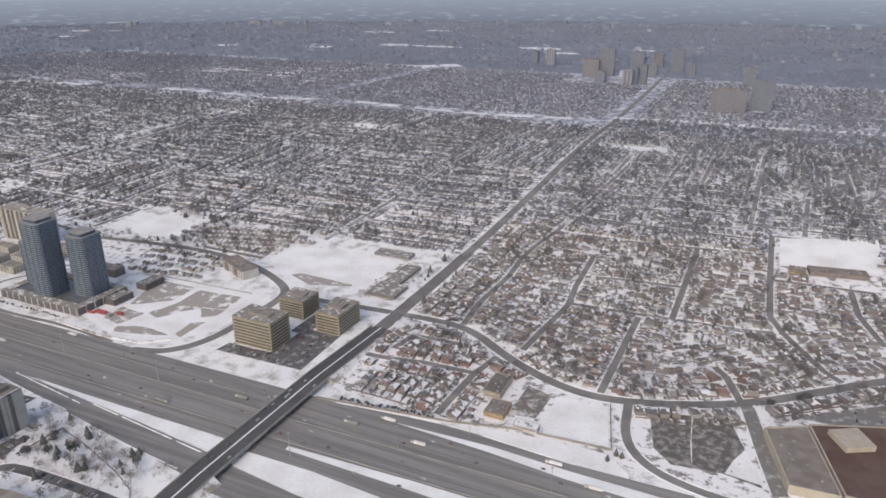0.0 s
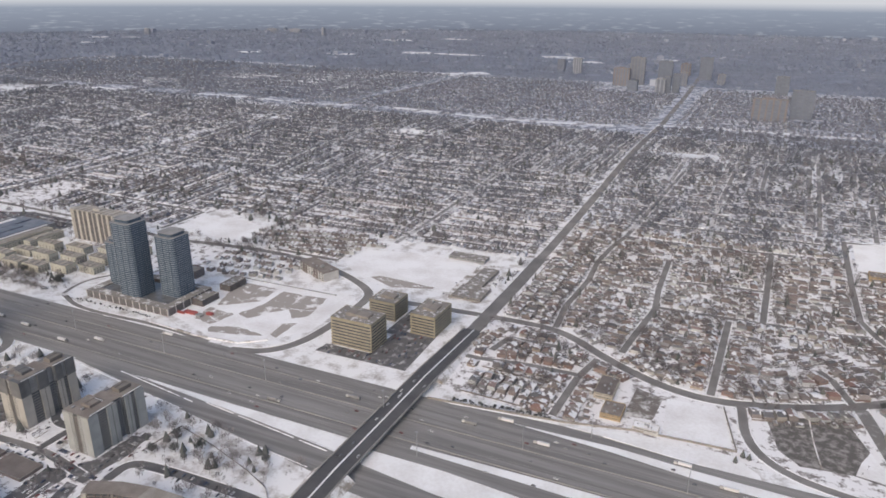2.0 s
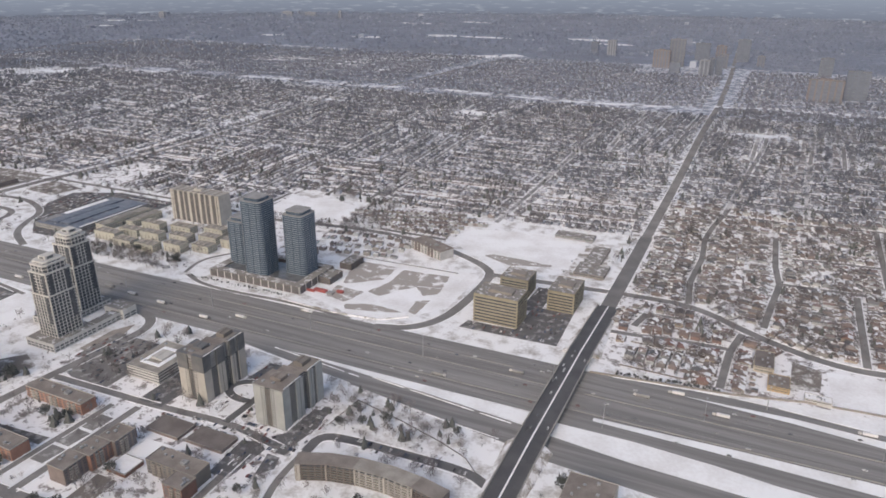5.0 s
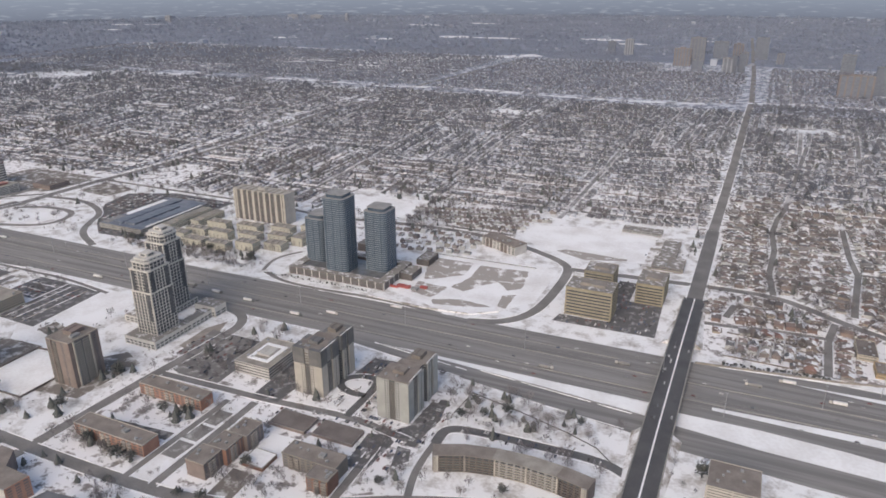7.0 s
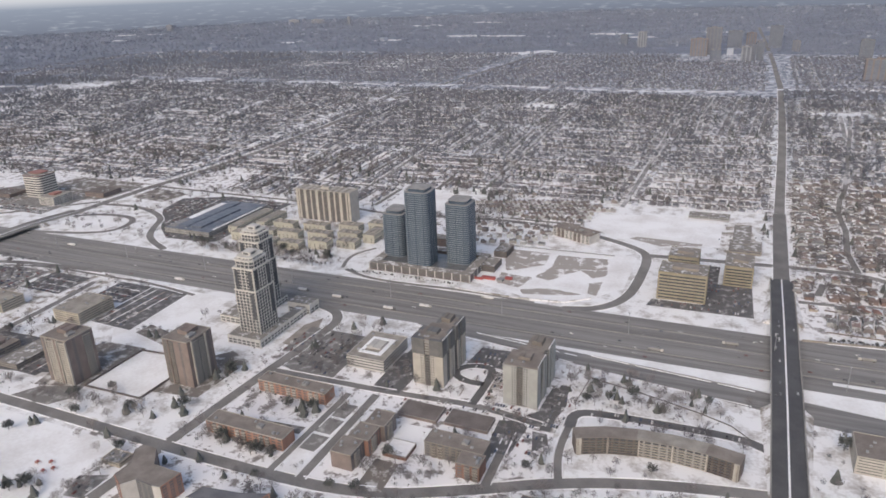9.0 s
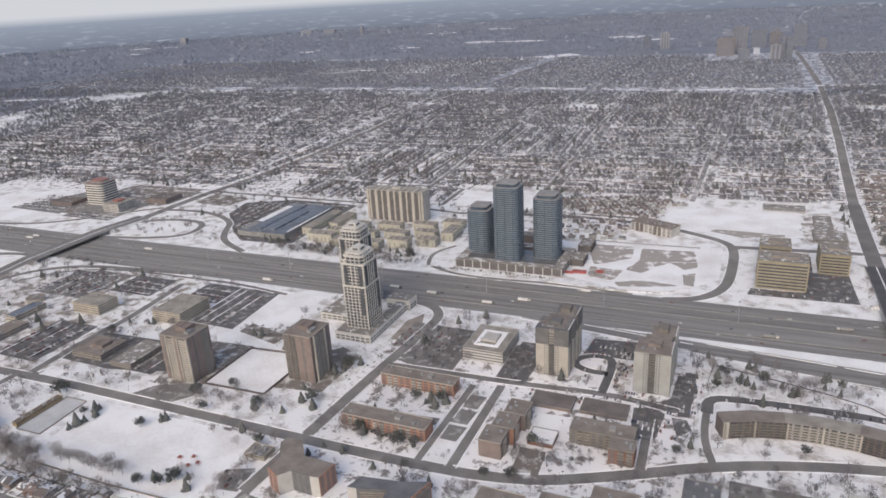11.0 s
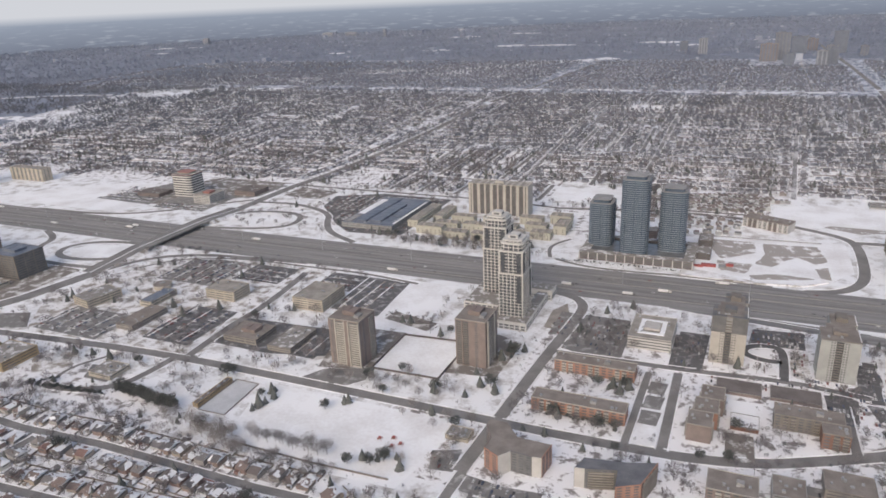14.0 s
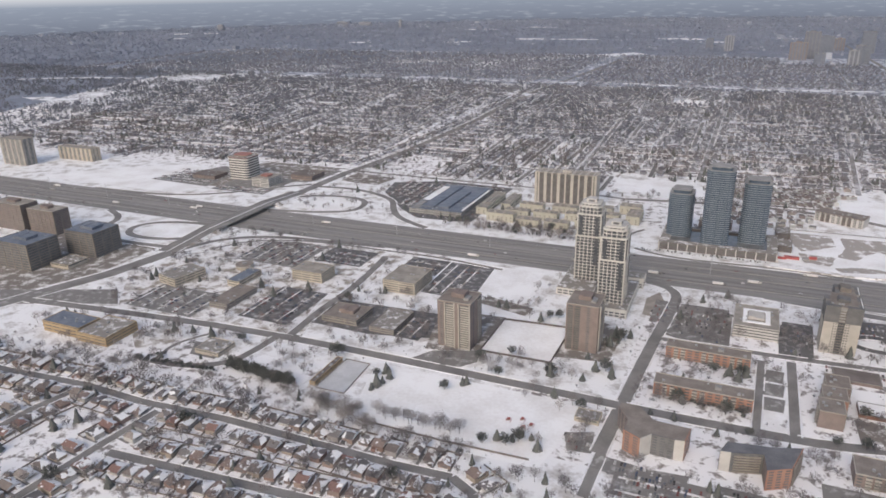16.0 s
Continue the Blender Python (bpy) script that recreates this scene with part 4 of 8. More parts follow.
road("road", [(-392, -392), (-392, -250)], 9, ASPHALT_STREET, 0.09, "asphalt lane beside apartments")

# curved apartment slab
o = thing("apartment_building", -105, -252, "long curved beige apartment slab with balcony rows", "apartment block")
CURVE = [(-176, -265), (-150, -254), (-122, -248), (-92, -246), (-62, -248), (-36, -253)]
for (xa, ya), (xb, yb) in zip(CURVE, CURVE[1:]):
    L = math.hypot(xb - xa, yb - ya)
    ang = math.atan2(yb - ya, xb - xa)
    m = Matrix.Translation(((xa + xb) / 2 + 105, (ya + yb) / 2 + 252, 0)) @ Matrix.Rotation(ang, 4, "Z")

    def seg(nm, mat_, u0, u1, v0, v1, z0, z1):
        bm = bmesh.new()
        box_into(bm, u0, u1, v0, v1, z0, z1)
        bmesh.ops.transform(bm, matrix=m, verts=bm.verts)
        return part(nm, bm, mat_, o)
    mid_ = -125 < xa < -70
    # dark wings, glass, screens and balconies paint in the shade of deep balconies
    seg("wing", GREY if mid_ else BRICK_DARK, -L / 2 - 1.6, L / 2 + 1.6, -8, 8, 0, 17)
    seg("roof", GRAVEL_ROOF if mid_ else ROOF_GREIGE, -L / 2 - 1.6, L / 2 + 1.6, -8.4, 8.4, 17, 17.5 + 0.004 * CURVE.index((xa, ya)))
    for f in range(6):
        seg("window_band", GLASS_DEEP, -L / 2 + 1, L / 2 - 1, -8.2, 8.2, 0.75 + f * 2.75, 2.8 + f * 2.75)
        seg("balcony", BALCONY if mid_ else BRICK_DARK if xa > -80 else TAUPE, -L / 2 + 1.5, L / 2 - 1.5, -9.6, -8, 0.4 + f * 2.75, (1.05 if mid_ else 0.8) + f * 2.75)
    for s in (-0.5, 0.5):
        seg("divider", CREAM if mid_ else GREIGE, s * (L - 1.4) - 0.7, s * (L - 1.4) + 0.7, -9.9, 8.3, 0, 17.2)
    if xa < -170 or xb > -40:
        s = -1 if xa < -170 else 1
        seg("end_wall", CREAM, s * (L / 2 - 1.5) - 2.2, s * (L / 2 - 1.5) + 2.2, -9.9, 8.6, 0, 17.3)
    for u in np.linspace(-L / 2 + 5, L / 2 - 5, 4):
        seg("balcony_screen", BRICK_DARK if not mid_ else GREY, u - 0.9, u + 0.9, -9.0, -8.1, 0, 16.6)

ROOF_SLATE = surface("slate_grey_flat_roof", (0.125, 0.13, 0.145), (0.18, 0.185, 0.20), 0.08, 0.8, 0.9)
# angled brown apartments by the southern street
def angled_block(poly, h, fl, walls, label, roof=ROOF_DARK):
    """A block on a bent plan: one wall panel for each side, balconies on the long southern sides."""
    cx, cy = sum(p[0] for p in poly) / len(poly), sum(p[1] for p in poly) / len(poly)
    o = thing("apartment_building", cx, cy, label, "apartment block")
    q = [(x - cx, y - cy) for x, y in poly]
    bm = bmesh.new()
    prism_into(bm, q, 0, h)
    part("core", bm, BRICK_BROWN, o)
    bm = bmesh.new()
    prism_into(bm, q, h, h + 0.5)
    part("roof", bm, roof, o)
    for k, m in enumerate(walls):
        (xa, ya), (xb, yb) = q[k], q[(k + 1) % len(q)]
        L, ang = math.hypot(xb - xa, yb - ya), math.atan2(yb - ya, xb - xa)
        fm = Matrix.Translation(((xa + xb) / 2, (ya + yb) / 2, 0)) @ Matrix.Rotation(ang, 4, "Z")

        def slab(nm, mat_, u0, u1, v0, v1, z0, z1):
            bm = bmesh.new()
            box_into(bm, u0, u1, v0, v1, z0, z1)
            bmesh.ops.transform(bm, matrix=fm, verts=bm.verts)
            part(nm, bm, mat_, o)
        if m is None:
            continue
        slab("wall", m, -L / 2, L / 2, -0.3, 0.3, 0, h + 0.9)
        if m is WHITE:
            continue
        for f in range(fl):
            z = 0.5 + f * (h - 0.6) / fl
            n = max(2, int(L / 6))
            for i in range(n):
                u = -L / 2 + (i + 0.5) * L / n
                slab("window", GLASS, u - L / n * 0.28, u + L / n * 0.28, -0.42, 0, z + 1.0, z + 2.3)
            if L > 22:
                slab("balcony", GREIGE, -L * 0.40, L * 0.40, -1.6, 0, z, z + 0.95)
    return o


angled_block([(-540, -432), (-529, -450), (-530, -466), (-515, -474), (-507, -464), (-488, -465), (-480, -464), (-477, -443), (-508, -442), (-523, -424), (-539, -424)], 19, 7, (BRICK_BROWN, BRICK_BROWN, BRICK_ORANGE, WHITE, DARK, WHITE, BRICK_ORANGE, None, None, None, None), "three-winged brown brick apartment block with white end panels", ROOF_GREIGE)
angled_block([(-452, -465), (-444, -464), (-419, -457), (-417, -478), (-399, -468), (-390, -436), (-414, -444), (-447, -449)], 18, 7, (WHITE, DARK, None, BRICK_ORANGE, BRICK_ORANGE, None, None, DARK), "bent dark apartment block with orange brick wing", ROOF_SLATE)
brick_block(-352, -314, -446, -420, 12, 4, BRICK_BROWN, "brown brick apartment block beside the street", 6, ROOF_GREIGE, CREAM)

# beige slab with dark upright recesses
o, a, b = at_centre("apartment_tower", -814, -702, 229, 257, "wide beige apartment slab with dark upright recesses", "apartment block")
h = 57
storeys(o, -a, a, -b, b, 0, h, 18, BRICK_DARK, GLASS, 0.4, 0.2, 0, "balcony_slab")
for k in range(9):
    u = -a + (k + 0.5) * 2 * a / 9
    w = (2 * a / 9) * (0.22 if k % 2 else 0.12)
    bm = bmesh.new()
    box_into(bm, u - w, u + w, -b - 1.2, b + 1.2, 0, h + 1)
    part("shaft", bm, CREAM, o)
bm = bmesh.new()
box_into(bm, -a - 1, -a + 3, -b - 1, b + 1, 0, h + 1)
part("end_wall", bm, CREAM, o)
bm = bmesh.new()
box_into(bm, a - 3, a + 1, -b - 1, b + 1, 0, h + 1)
part("end_wall", bm, CREAM, o)
flat_roof(o, -a, a, -b, b, h, GRAVEL_ROOF, CREAM, 0.6)
plant(o, -8, 8, -5, 5, h + 0.3, 4, CREAM)

# stacked beige townhouse blocks
TOWNS = [(-860, -812, 92, 112), (-804, -764, 80, 100), (-756, -716, 82, 102), (-708, -672, 98, 118), (-664, -630, 116, 138), (-838, -796, 124, 142), (-786, -744, 122, 140),
         (-734, -694, 136, 156), (-684, -646, 152, 172), (-634, -612, 150, 196), (-890, -870, 120, 226), (-856, -838, 156, 224), (-822, -780, 160, 178), (-766, -722, 172, 192), (-704, -664, 188, 208), (-654, -618, 206, 228)]
for k, (x0, x1, y0, y1) in enumerate(TOWNS):
    o, a, b = at_centre("townhouse_block", x0, x1, y0, y1, "yellow-cream flat-roofed townhouse block with grey roof", "townhouse", "beige townhouses")
    hh = 12 if k % 3 else 14
    bm = bmesh.new()
    box_into(bm, -a, a, -b, b, 0, hh, 0.1)
    part("wall", bm, TOWN_CREAM, o)
    flat_roof(o, -a, a, -b, b, hh, GRAVEL_ROOF, TOWN_CREAM, 0.3)
    for z in (1.2, 4.3, 7.4):
        bm = bmesh.new()
        n = max(2, int(2 * b / 4.5))
        for i in range(n):
            v = -b + (i + 0.5) * 2 * b / n
            box_into(bm, -a - 0.12, a + 0.12, v - 1.2, v + 1.2, z, z + 1.7)
        part("glazing", bm, GLASS, o)
        bm = bmesh.new()
        n = max(2, int(2 * a / 8))
        for i in range(n):
            u = -a + (i + 0.5) * 2 * a / n
            box_into(bm, u - 0.9, u + 0.9, -b - 0.12, b + 0.12, z, z + 1.5)
        part("glazing", bm, GLASS, o)
    bm = bmesh.new()
    box_into(bm, a - 5, a + 1.6, -b + 1, b - 1, hh - 5.5, hh - 4.4)
    part("terrace", bm, TOWN_CREAM, o, "pale stepped terrace")
    for u in (-0.45, 0.25):
        bm = bmesh.new()
        box_into(bm, a * u - 2.2, a * u + 2.2, -b * 0.5, b * 0.5, hh + 0.3, hh + 2.2, 0.1)
        part("roof_stair", bm, BALCONY, o)


# broad low buildings and offices
def low_building(name, x0, x1, y0, y1, h, fl, wall, roof, label, category="building", frac=0.55, group="", rz=0.0, n_units=5):
    o, a, b = at_centre(name, x0, x1, y0, y1, label, category, group)
    o.rotation_euler = (0, 0, radians(rz))
    storeys(o, -a, a, -b, b, 0, h, fl, wall, GLASS, frac, 0.3)
    piers(o, -a, a, -b, b, 0, h, max(2, int(2 * a / 12)), max(2, int(2 * b / 12)), 1.4, 0.35, wall)
    flat_roof(o, -a, a, -b, b, h, roof, wall, 0.3)
    rooftop_units(o, -a, a, -b, b, h, n_units, rng)
    return o


ar = low_building("arena_building", -1006, -906, 88, 258, 8, 2, GREY, ROOF_BLUE, "low grey arena with a blue-grey metal roof", "arena", 0.8, n_units=14)
for x0, x1, y0, y1, z0, z1, m in ((-48, -34, -30, 66, 8.3, 9.2, SNOW_CLEAN), (-30, -8, -72, 76, 8.3, 11, ROOF_BLUE), (-4, 20, -70, 40, 8.3, 11.5, ROOF_BLUE), (24, 44, -30, 74, 8.3, 10.5, ROOF_BLUE), (44.5, 49, -70, 70, 8.3, 8.9, SNOW_CLEAN), (-46, -34, -78, -40, 8.3, 10, GREY)):
    bm = bmesh.new()
    box_into(bm, x0, x1, y0, y1, z0, z1, 0.2)
    part("roof_section", bm, m, ar)
low_building("office_building", -1022, -974, -250, -216, 14, 4, BEIGE, GRAVEL_ROOF, "four-storey beige office by a parking lot", "office", 0.6)
low_building("office_building", -884, -838, -240, -184, 16, 5, BEIGE, GRAVEL_ROOF, "five-storey beige stepped office", "office", 0.6)
low_building("office_building", -1186, -1150, -330, -280, 11, 3, BEIGE, ROOF_SNOWY, "three-storey beige office near the overpass", "office", 0.6, rz=-12)
low_building("retail_building", -1068, -1040, -366, -306, 7, 2, GREIGE, ROOF_GREIGE, "long low brown-grey retail strip", "shop", 0.6)
low_building("hall_building", -1092, -1072, -302, -254, 8, 2, BEIGE, ROOF_BLUE, "low hall with a blue-grey roof and snowy edge", "hall", 0.6)
o = thing("round_pavilion", -1112, -240, "round low pavilion with a brown ring roof", "pavilion")
for nm, r0, z0, z1, m in (("wall", 12.5, 0, 5, BEIGE), ("eaves", 13.5, 5, 6, CREAM), ("roof", 12.6, 6, 6.4, ROOF_GREIGE), ("lantern", 4, 6.4, 8, GREY)):
    bm = bmesh.new()
    prism_into(bm, [(r0 * math.cos(k * math.pi / 14), r0 * math.sin(k * math.pi / 14)) for k in range(28)], z0, z1)
    part(nm, bm, m, o)
o = low_building("retail_building", -912, -864, -346, -306, 7, 2, GREIGE, ROOF_GREIGE, "low brown-grey plaza with snow patches on its roof", "shop", 0.6)
plant(o, -8, 12, -6, 10, 7.3, 4, BRICK_BROWN, "upper_block")
low_building("retail_building", -844, -812, -350, -296, 6, 2, GREIGE, ROOF_SNOWY, "low brown-grey wing with a snowy flat roof", "shop", 0.6)
low_building("retail_building", -1210, -1150, -492, -462, 13, 3, BRICK_GOLD, ROOF_BLUE, "gold brick centre with a blue-grey flat roof", "shop", 0.7)
low_building("retail_building", -1150, -1104, -496, -450, 11, 3, BRICK_GOLD, ROOF_SNOWY, "gold brick wing with snow-patched flat roof", "shop", 0.7)
low_building("school_building", -142, -76, 436, 460, 5, 1, GREY, ROOF_SNOWY, "long low grey school with snow-patched roof", "school", 0.6)
low_building("school_building", -66, -40, 318, 412, 5, 1, GREIGE, ROOF_SNOWY, "low grey-brown school wing with snow-patched roof", "school", 0.6)
low_building("retail_building", -70, -24, 290, 335, 5, 1, GREIGE, ROOF_SNOWY, "low grey-brown plaza with snowy roof by the arterial street", "shop", 0.6)
o = brick_block(-342, -268, 268, 296, 15, 5, WHITE, "white apartment block with brown balcony recesses", 9, ROOF_GREIGE, BRICK_BROWN, rz=-24)
# big-box stores on a slanting plan


def store(poly, h, roof, label):
    cx, cy = sum(p[0] for p in poly) / len(poly), sum(p[1] for p in poly) / len(poly)
    o = thing("retail_building", cx, cy, label, "shop")
    q = [(x - cx, y - cy) for x, y in poly]
    bm = bmesh.new()
    prism_into(bm, q, 0, h)
    part("wall", bm, BEIGE, o)
    bm = bmesh.new()
    prism_into(bm, [(x * 0.985, y * 0.985) for x, y in q], h, h + 0.2)
    deck = part("roof", bm, roof, o)
    for (xa, ya), (xb, yb) in zip(q, q[1:] + q[:1]):
        L = math.hypot(xb - xa, yb - ya)
        nx, ny = -(yb - ya) / L, (xb - xa) / L
        bm = bmesh.new()
        prism_into(bm, [(xa, ya), (xb, yb), (xb + nx * 1.3, yb + ny * 1.3), (xa + nx * 1.3, ya + ny * 1.3)], h - 0.1, h + 1.3)
        part("parapet", bm, BEIGE, deck)
    for _ in range(9):
        x, y = rng.uniform(-18, 18), rng.uniform(-35, 35)
        bm = bmesh.new()
        box_into(bm, x, x + 2.4, y, y + 2, h + 0.2, h + 1.6, 0.1)
        part("rooftop_unit", bm, METAL, deck)
    return o


store([(487, 162), (511, 74), (555, 77), (527.5, 184)], 9, ROOF_GREIGE, "big-box store with a brown-grey flat roof")
o = store([(529, 186), (557, 78), (690, 82), (690, 246), (598, 213)], 10, ROOF_BROWN, "big-box store with a dark brown roof and beige penthouse")
bm = bmesh.new()
prism_into(bm, [(546 - o.location.x, 176 - o.location.y), (561 - o.location.x, 149 - o.location.y), (588 - o.location.x, 164 - o.location.y), (573 - o.location.x, 192 - o.location.y)], 10.2, 16)
part("penthouse", bm, BEIGE, o)
low_building("school_building", 506, 530, 618, 642, 8, 2, BRICK_GOLD, ROOF_GREIGE, "small gold brick school block by a field", "school", 0.7)
low_building("school_building", 534, 618, 636, 662, 6, 2, BRICK_BROWN, ROOF_GREIGE, "long brown brick school beside a snowy field", "school", 0.7, rz=9)
low_building("church_building", 193, 214, 108, 150, 7, 2, BEIGE, ROOF_DARK, "yellow brick church with a dark roof", "church", 0.7)
low_building("church_hall", 209, 231, 71, 99, 6, 2, BRICK_GOLD, ROOF_GREIGE, "yellow brick church hall with snowy roof", "church", 0.7)
low_building("club_house", 246, 272, 62, 74, 5, 1, WHITE, SNOW_CLEAN, "low white club house with snowy roof", "building", 0.7)
low_building("apartment_building", 54, 96, -214, -177, 17, 6, CREAM, ROOF_GREIGE, "cream apartment block beside the bridge approach", "apartment block", 0.6)
low_building("apartment_building", -199, -171, -378, -353, 9, 3, GREIGE, ROOF_SLATE, "apartment block with a slate-grey flat roof", "apartment block", 0.6)
low_building("apartment_building", -266, -230, -412, -386, 9, 3, GREIGE, ROOF_GREIGE, "low apartment block with a brown-grey roof", "apartment block", 0.6)
low_building("apartment_building", -304, -280, -434, -408, 10, 3, GREY, ROOF_GREIGE, "grey apartment block with brown flat roof", "apartment block", 0.6)
low_building("townhouse_block", -405, -385, 160, 196, 9, 3, BRICK_DARK, ROOF_SNOWY, "dark townhouses beside the podium", "townhouse", 0.6)
low_building("townhouse_block", -408, -384, 100, 134, 9, 3, BRICK_DARK, ROOF_SNOWY, "dark townhouses beside the podium", "townhouse", 0.6)
low_building("apartment_building", -520, -470, 176, 196, 12, 4, BRICK_BROWN, GRAVEL_ROOF, "brown apartment block behind blue towers", "apartment block", 0.6)
low_building("park_pavilion", -578, -556, -440, -424, 4, 1, BEIGE, ROOF_SNOWY, "small beige park pavilion in snow", "pavilion", 0.7)
low_building("community_building", -842, -836, -478, -424, 4, 1, BRICK_GOLD, ROOF_DARK, "long low community building beside an ice rink", "building", 0.7)
low_building("office_building", -1000, -968, -468, -440, 5, 1, BEIGE, ROOF_SNOWY, "low beige building in a snowy garden", "building", 0.7)
# western interchange offices
o, a, b = at_centre("office_building", -1480, -1428, 172, 218, "round-cornered office tower with a red top band", "office")
storeys(o, -a, a, -b, b, 0, 47, 9, STONE, GLASS_DEEP, 0.5, 0.5, 9, "spandrel")
flat_roof(o, -a, a, -b, b, 47, ROOF_SNOWY, ORANGE_RED, 0.6, 9, 2.6)
bm = bmesh.new()
prism_into(bm, rect(-a + 9, a - 9, -b + 9, b - 9, 8), 47, 50)
part("top_storey", bm, GREIGE, o, "set-back plant storey")
bm = bmesh.new()
prism_into(bm, rect(-a + 8.6, a - 8.6, -b + 8.6, b - 8.6, 8), 50, 51)
part("top_band", bm, ORANGE_RED, o, "faded red band round the top storey")
o = low_building("office_building", -1392, -1350, 138, 184, 17, 5, WHITE, GRAVEL_ROOF, "five-storey white office with a red penthouse", "office", 0.55)
plant(o, -9, 8, -8, 10, 17.3, 2.6, ORANGE_RED, "penthouse")
bm = bmesh.new()
box_into(bm, -9.4, 8.4, -8.4, 10.4, 19.9, 20.9)
part("penthouse_band", bm, ORANGE_RED, o, "faded red band round the penthouse")
for x0, x1, y0, y1, h in ((-1412, -1352, -290, -240, 38), (-1464, -1396, -366, -314, 40)):
    o = low_building("office_building", x0, x1, y0, y1, h, 10, TAUPE, ROOF_BLUE, "dark banded glass office with a blue-grey roof", "office", 0.3, "dark banded offices")
    plant(o, -14, 14, -10, 10, h + 0.3, 4, ROOF_BLUE)
low_building("retail_building", -1388, -1352, -340, -305, 6, 1, BEIGE, ROOF_SNOWY, "low beige pavilion between dark offices", "shop", 0.7)
for x0, x1, y0, y1, h in ((-1644, -1574, -240, -208, 46), (-1564, -1503, -236, -206, 41)):
    o, a, b = at_centre("apartment_tower", x0, x1, y0, y1, "brown apartment tower beside dark offices", "apartment block", "brown western towers")
    storeys(o, -a, a, -b, b, 0, h, 14, BRICK_BROWN, GLASS, 0.6, 0.4)
    piers(o, -a, a, -b, b, 0, h, 7, 3, 2.4, 0.6, TAUPE)
    flat_roof(o, -a, a, -b, b, h, GRAVEL_ROOF, BALCONY, 0.4)
    plant(o, -a * 0.3, a * 0.3, -b * 0.4, b * 0.4, h + 0.3, 4, BRICK_BROWN)
o, a, b = at_centre("apartment_tower", -2092, -2018, 100, 130, "grey apartment tower with pale uprights beside the motorway", "apartment block")
storeys(o, -a, a, -b, b, 0, 62, 21, GREY, GLASS, 0.5, 0.4)
piers(o, -a, a, -b, b, 0, 62, 5, 3, 5, 0.8, BALCONY)
flat_roof(o, -a, a, -b, b, 62, GRAVEL_ROOF, GREY, 0.4)
o, a, b = at_centre("apartment_tower", -2010, -1900, 186, 212, "beige mid-rise apartment slab by a snowy field", "apartment block")
storeys(o, -a, a, -b, b, 0, 30, 10, GREY, GLASS, 0.5, 0.4)
piers(o, -a, a, -b, b, 0, 30, 8, 3, 7, 0.8, BEIGE)
flat_roof(o, -a, a, -b, b, 30, GRAVEL_ROOF, BEIGE, 0.4)

low_building("retail_building", -1348, -1296, 214, 262, 9, 2, BRICK_BROWN, ROOF_DARK, "low brown building beside the red-topped offices", "shop", 0.7)
low_building("office_building", -1560, -1500, 150, 190, 7, 2, BRICK_BROWN, ROOF_DARK, "low dark-roofed building by a snowy field", "office", 0.7)
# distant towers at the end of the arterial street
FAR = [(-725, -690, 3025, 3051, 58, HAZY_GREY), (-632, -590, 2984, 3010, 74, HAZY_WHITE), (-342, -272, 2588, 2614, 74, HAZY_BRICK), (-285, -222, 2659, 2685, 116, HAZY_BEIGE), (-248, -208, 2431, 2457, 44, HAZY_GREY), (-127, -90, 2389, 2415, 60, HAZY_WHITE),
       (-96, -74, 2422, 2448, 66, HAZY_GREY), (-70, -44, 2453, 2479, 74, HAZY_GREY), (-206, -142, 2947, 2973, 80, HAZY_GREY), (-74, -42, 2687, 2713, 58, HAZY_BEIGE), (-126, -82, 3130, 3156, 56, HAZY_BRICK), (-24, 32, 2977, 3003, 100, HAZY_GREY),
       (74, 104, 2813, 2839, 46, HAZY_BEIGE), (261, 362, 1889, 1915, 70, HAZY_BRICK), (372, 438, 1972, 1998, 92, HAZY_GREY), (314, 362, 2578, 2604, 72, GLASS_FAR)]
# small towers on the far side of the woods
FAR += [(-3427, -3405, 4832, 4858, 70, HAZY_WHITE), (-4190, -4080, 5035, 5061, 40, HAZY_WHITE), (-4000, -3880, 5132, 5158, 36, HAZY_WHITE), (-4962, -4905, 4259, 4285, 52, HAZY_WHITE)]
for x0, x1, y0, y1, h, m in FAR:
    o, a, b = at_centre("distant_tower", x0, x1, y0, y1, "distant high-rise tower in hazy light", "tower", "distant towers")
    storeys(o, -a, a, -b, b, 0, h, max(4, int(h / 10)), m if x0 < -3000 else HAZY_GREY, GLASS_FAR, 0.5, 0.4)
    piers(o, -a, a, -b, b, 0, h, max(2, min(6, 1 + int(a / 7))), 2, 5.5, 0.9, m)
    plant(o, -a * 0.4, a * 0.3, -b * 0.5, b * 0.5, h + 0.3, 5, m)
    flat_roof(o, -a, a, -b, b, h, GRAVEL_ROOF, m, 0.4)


# ---- lots, fields and sites ----
def low_wall(name, pts, h, material, label, category, w=0.35):
    """A thin upright wall or fence along a line on the ground."""
    bm = bmesh.new()
    for (xa, ya), (xb, yb) in zip(pts, pts[1:]):
        L = math.hypot(xb - xa, yb - ya)
        nx, ny = -(yb - ya) / L * w / 2, (xb - xa) / L * w / 2
        prism_into(bm, [(xa + nx, ya + ny), (xa - nx, ya - ny), (xb - nx, yb - ny), (xb + nx, yb + ny)], gz(xa, ya) - 0.2, gz(xa, ya) + h)
    simple(name, bm, material, label, category, kind="structure")


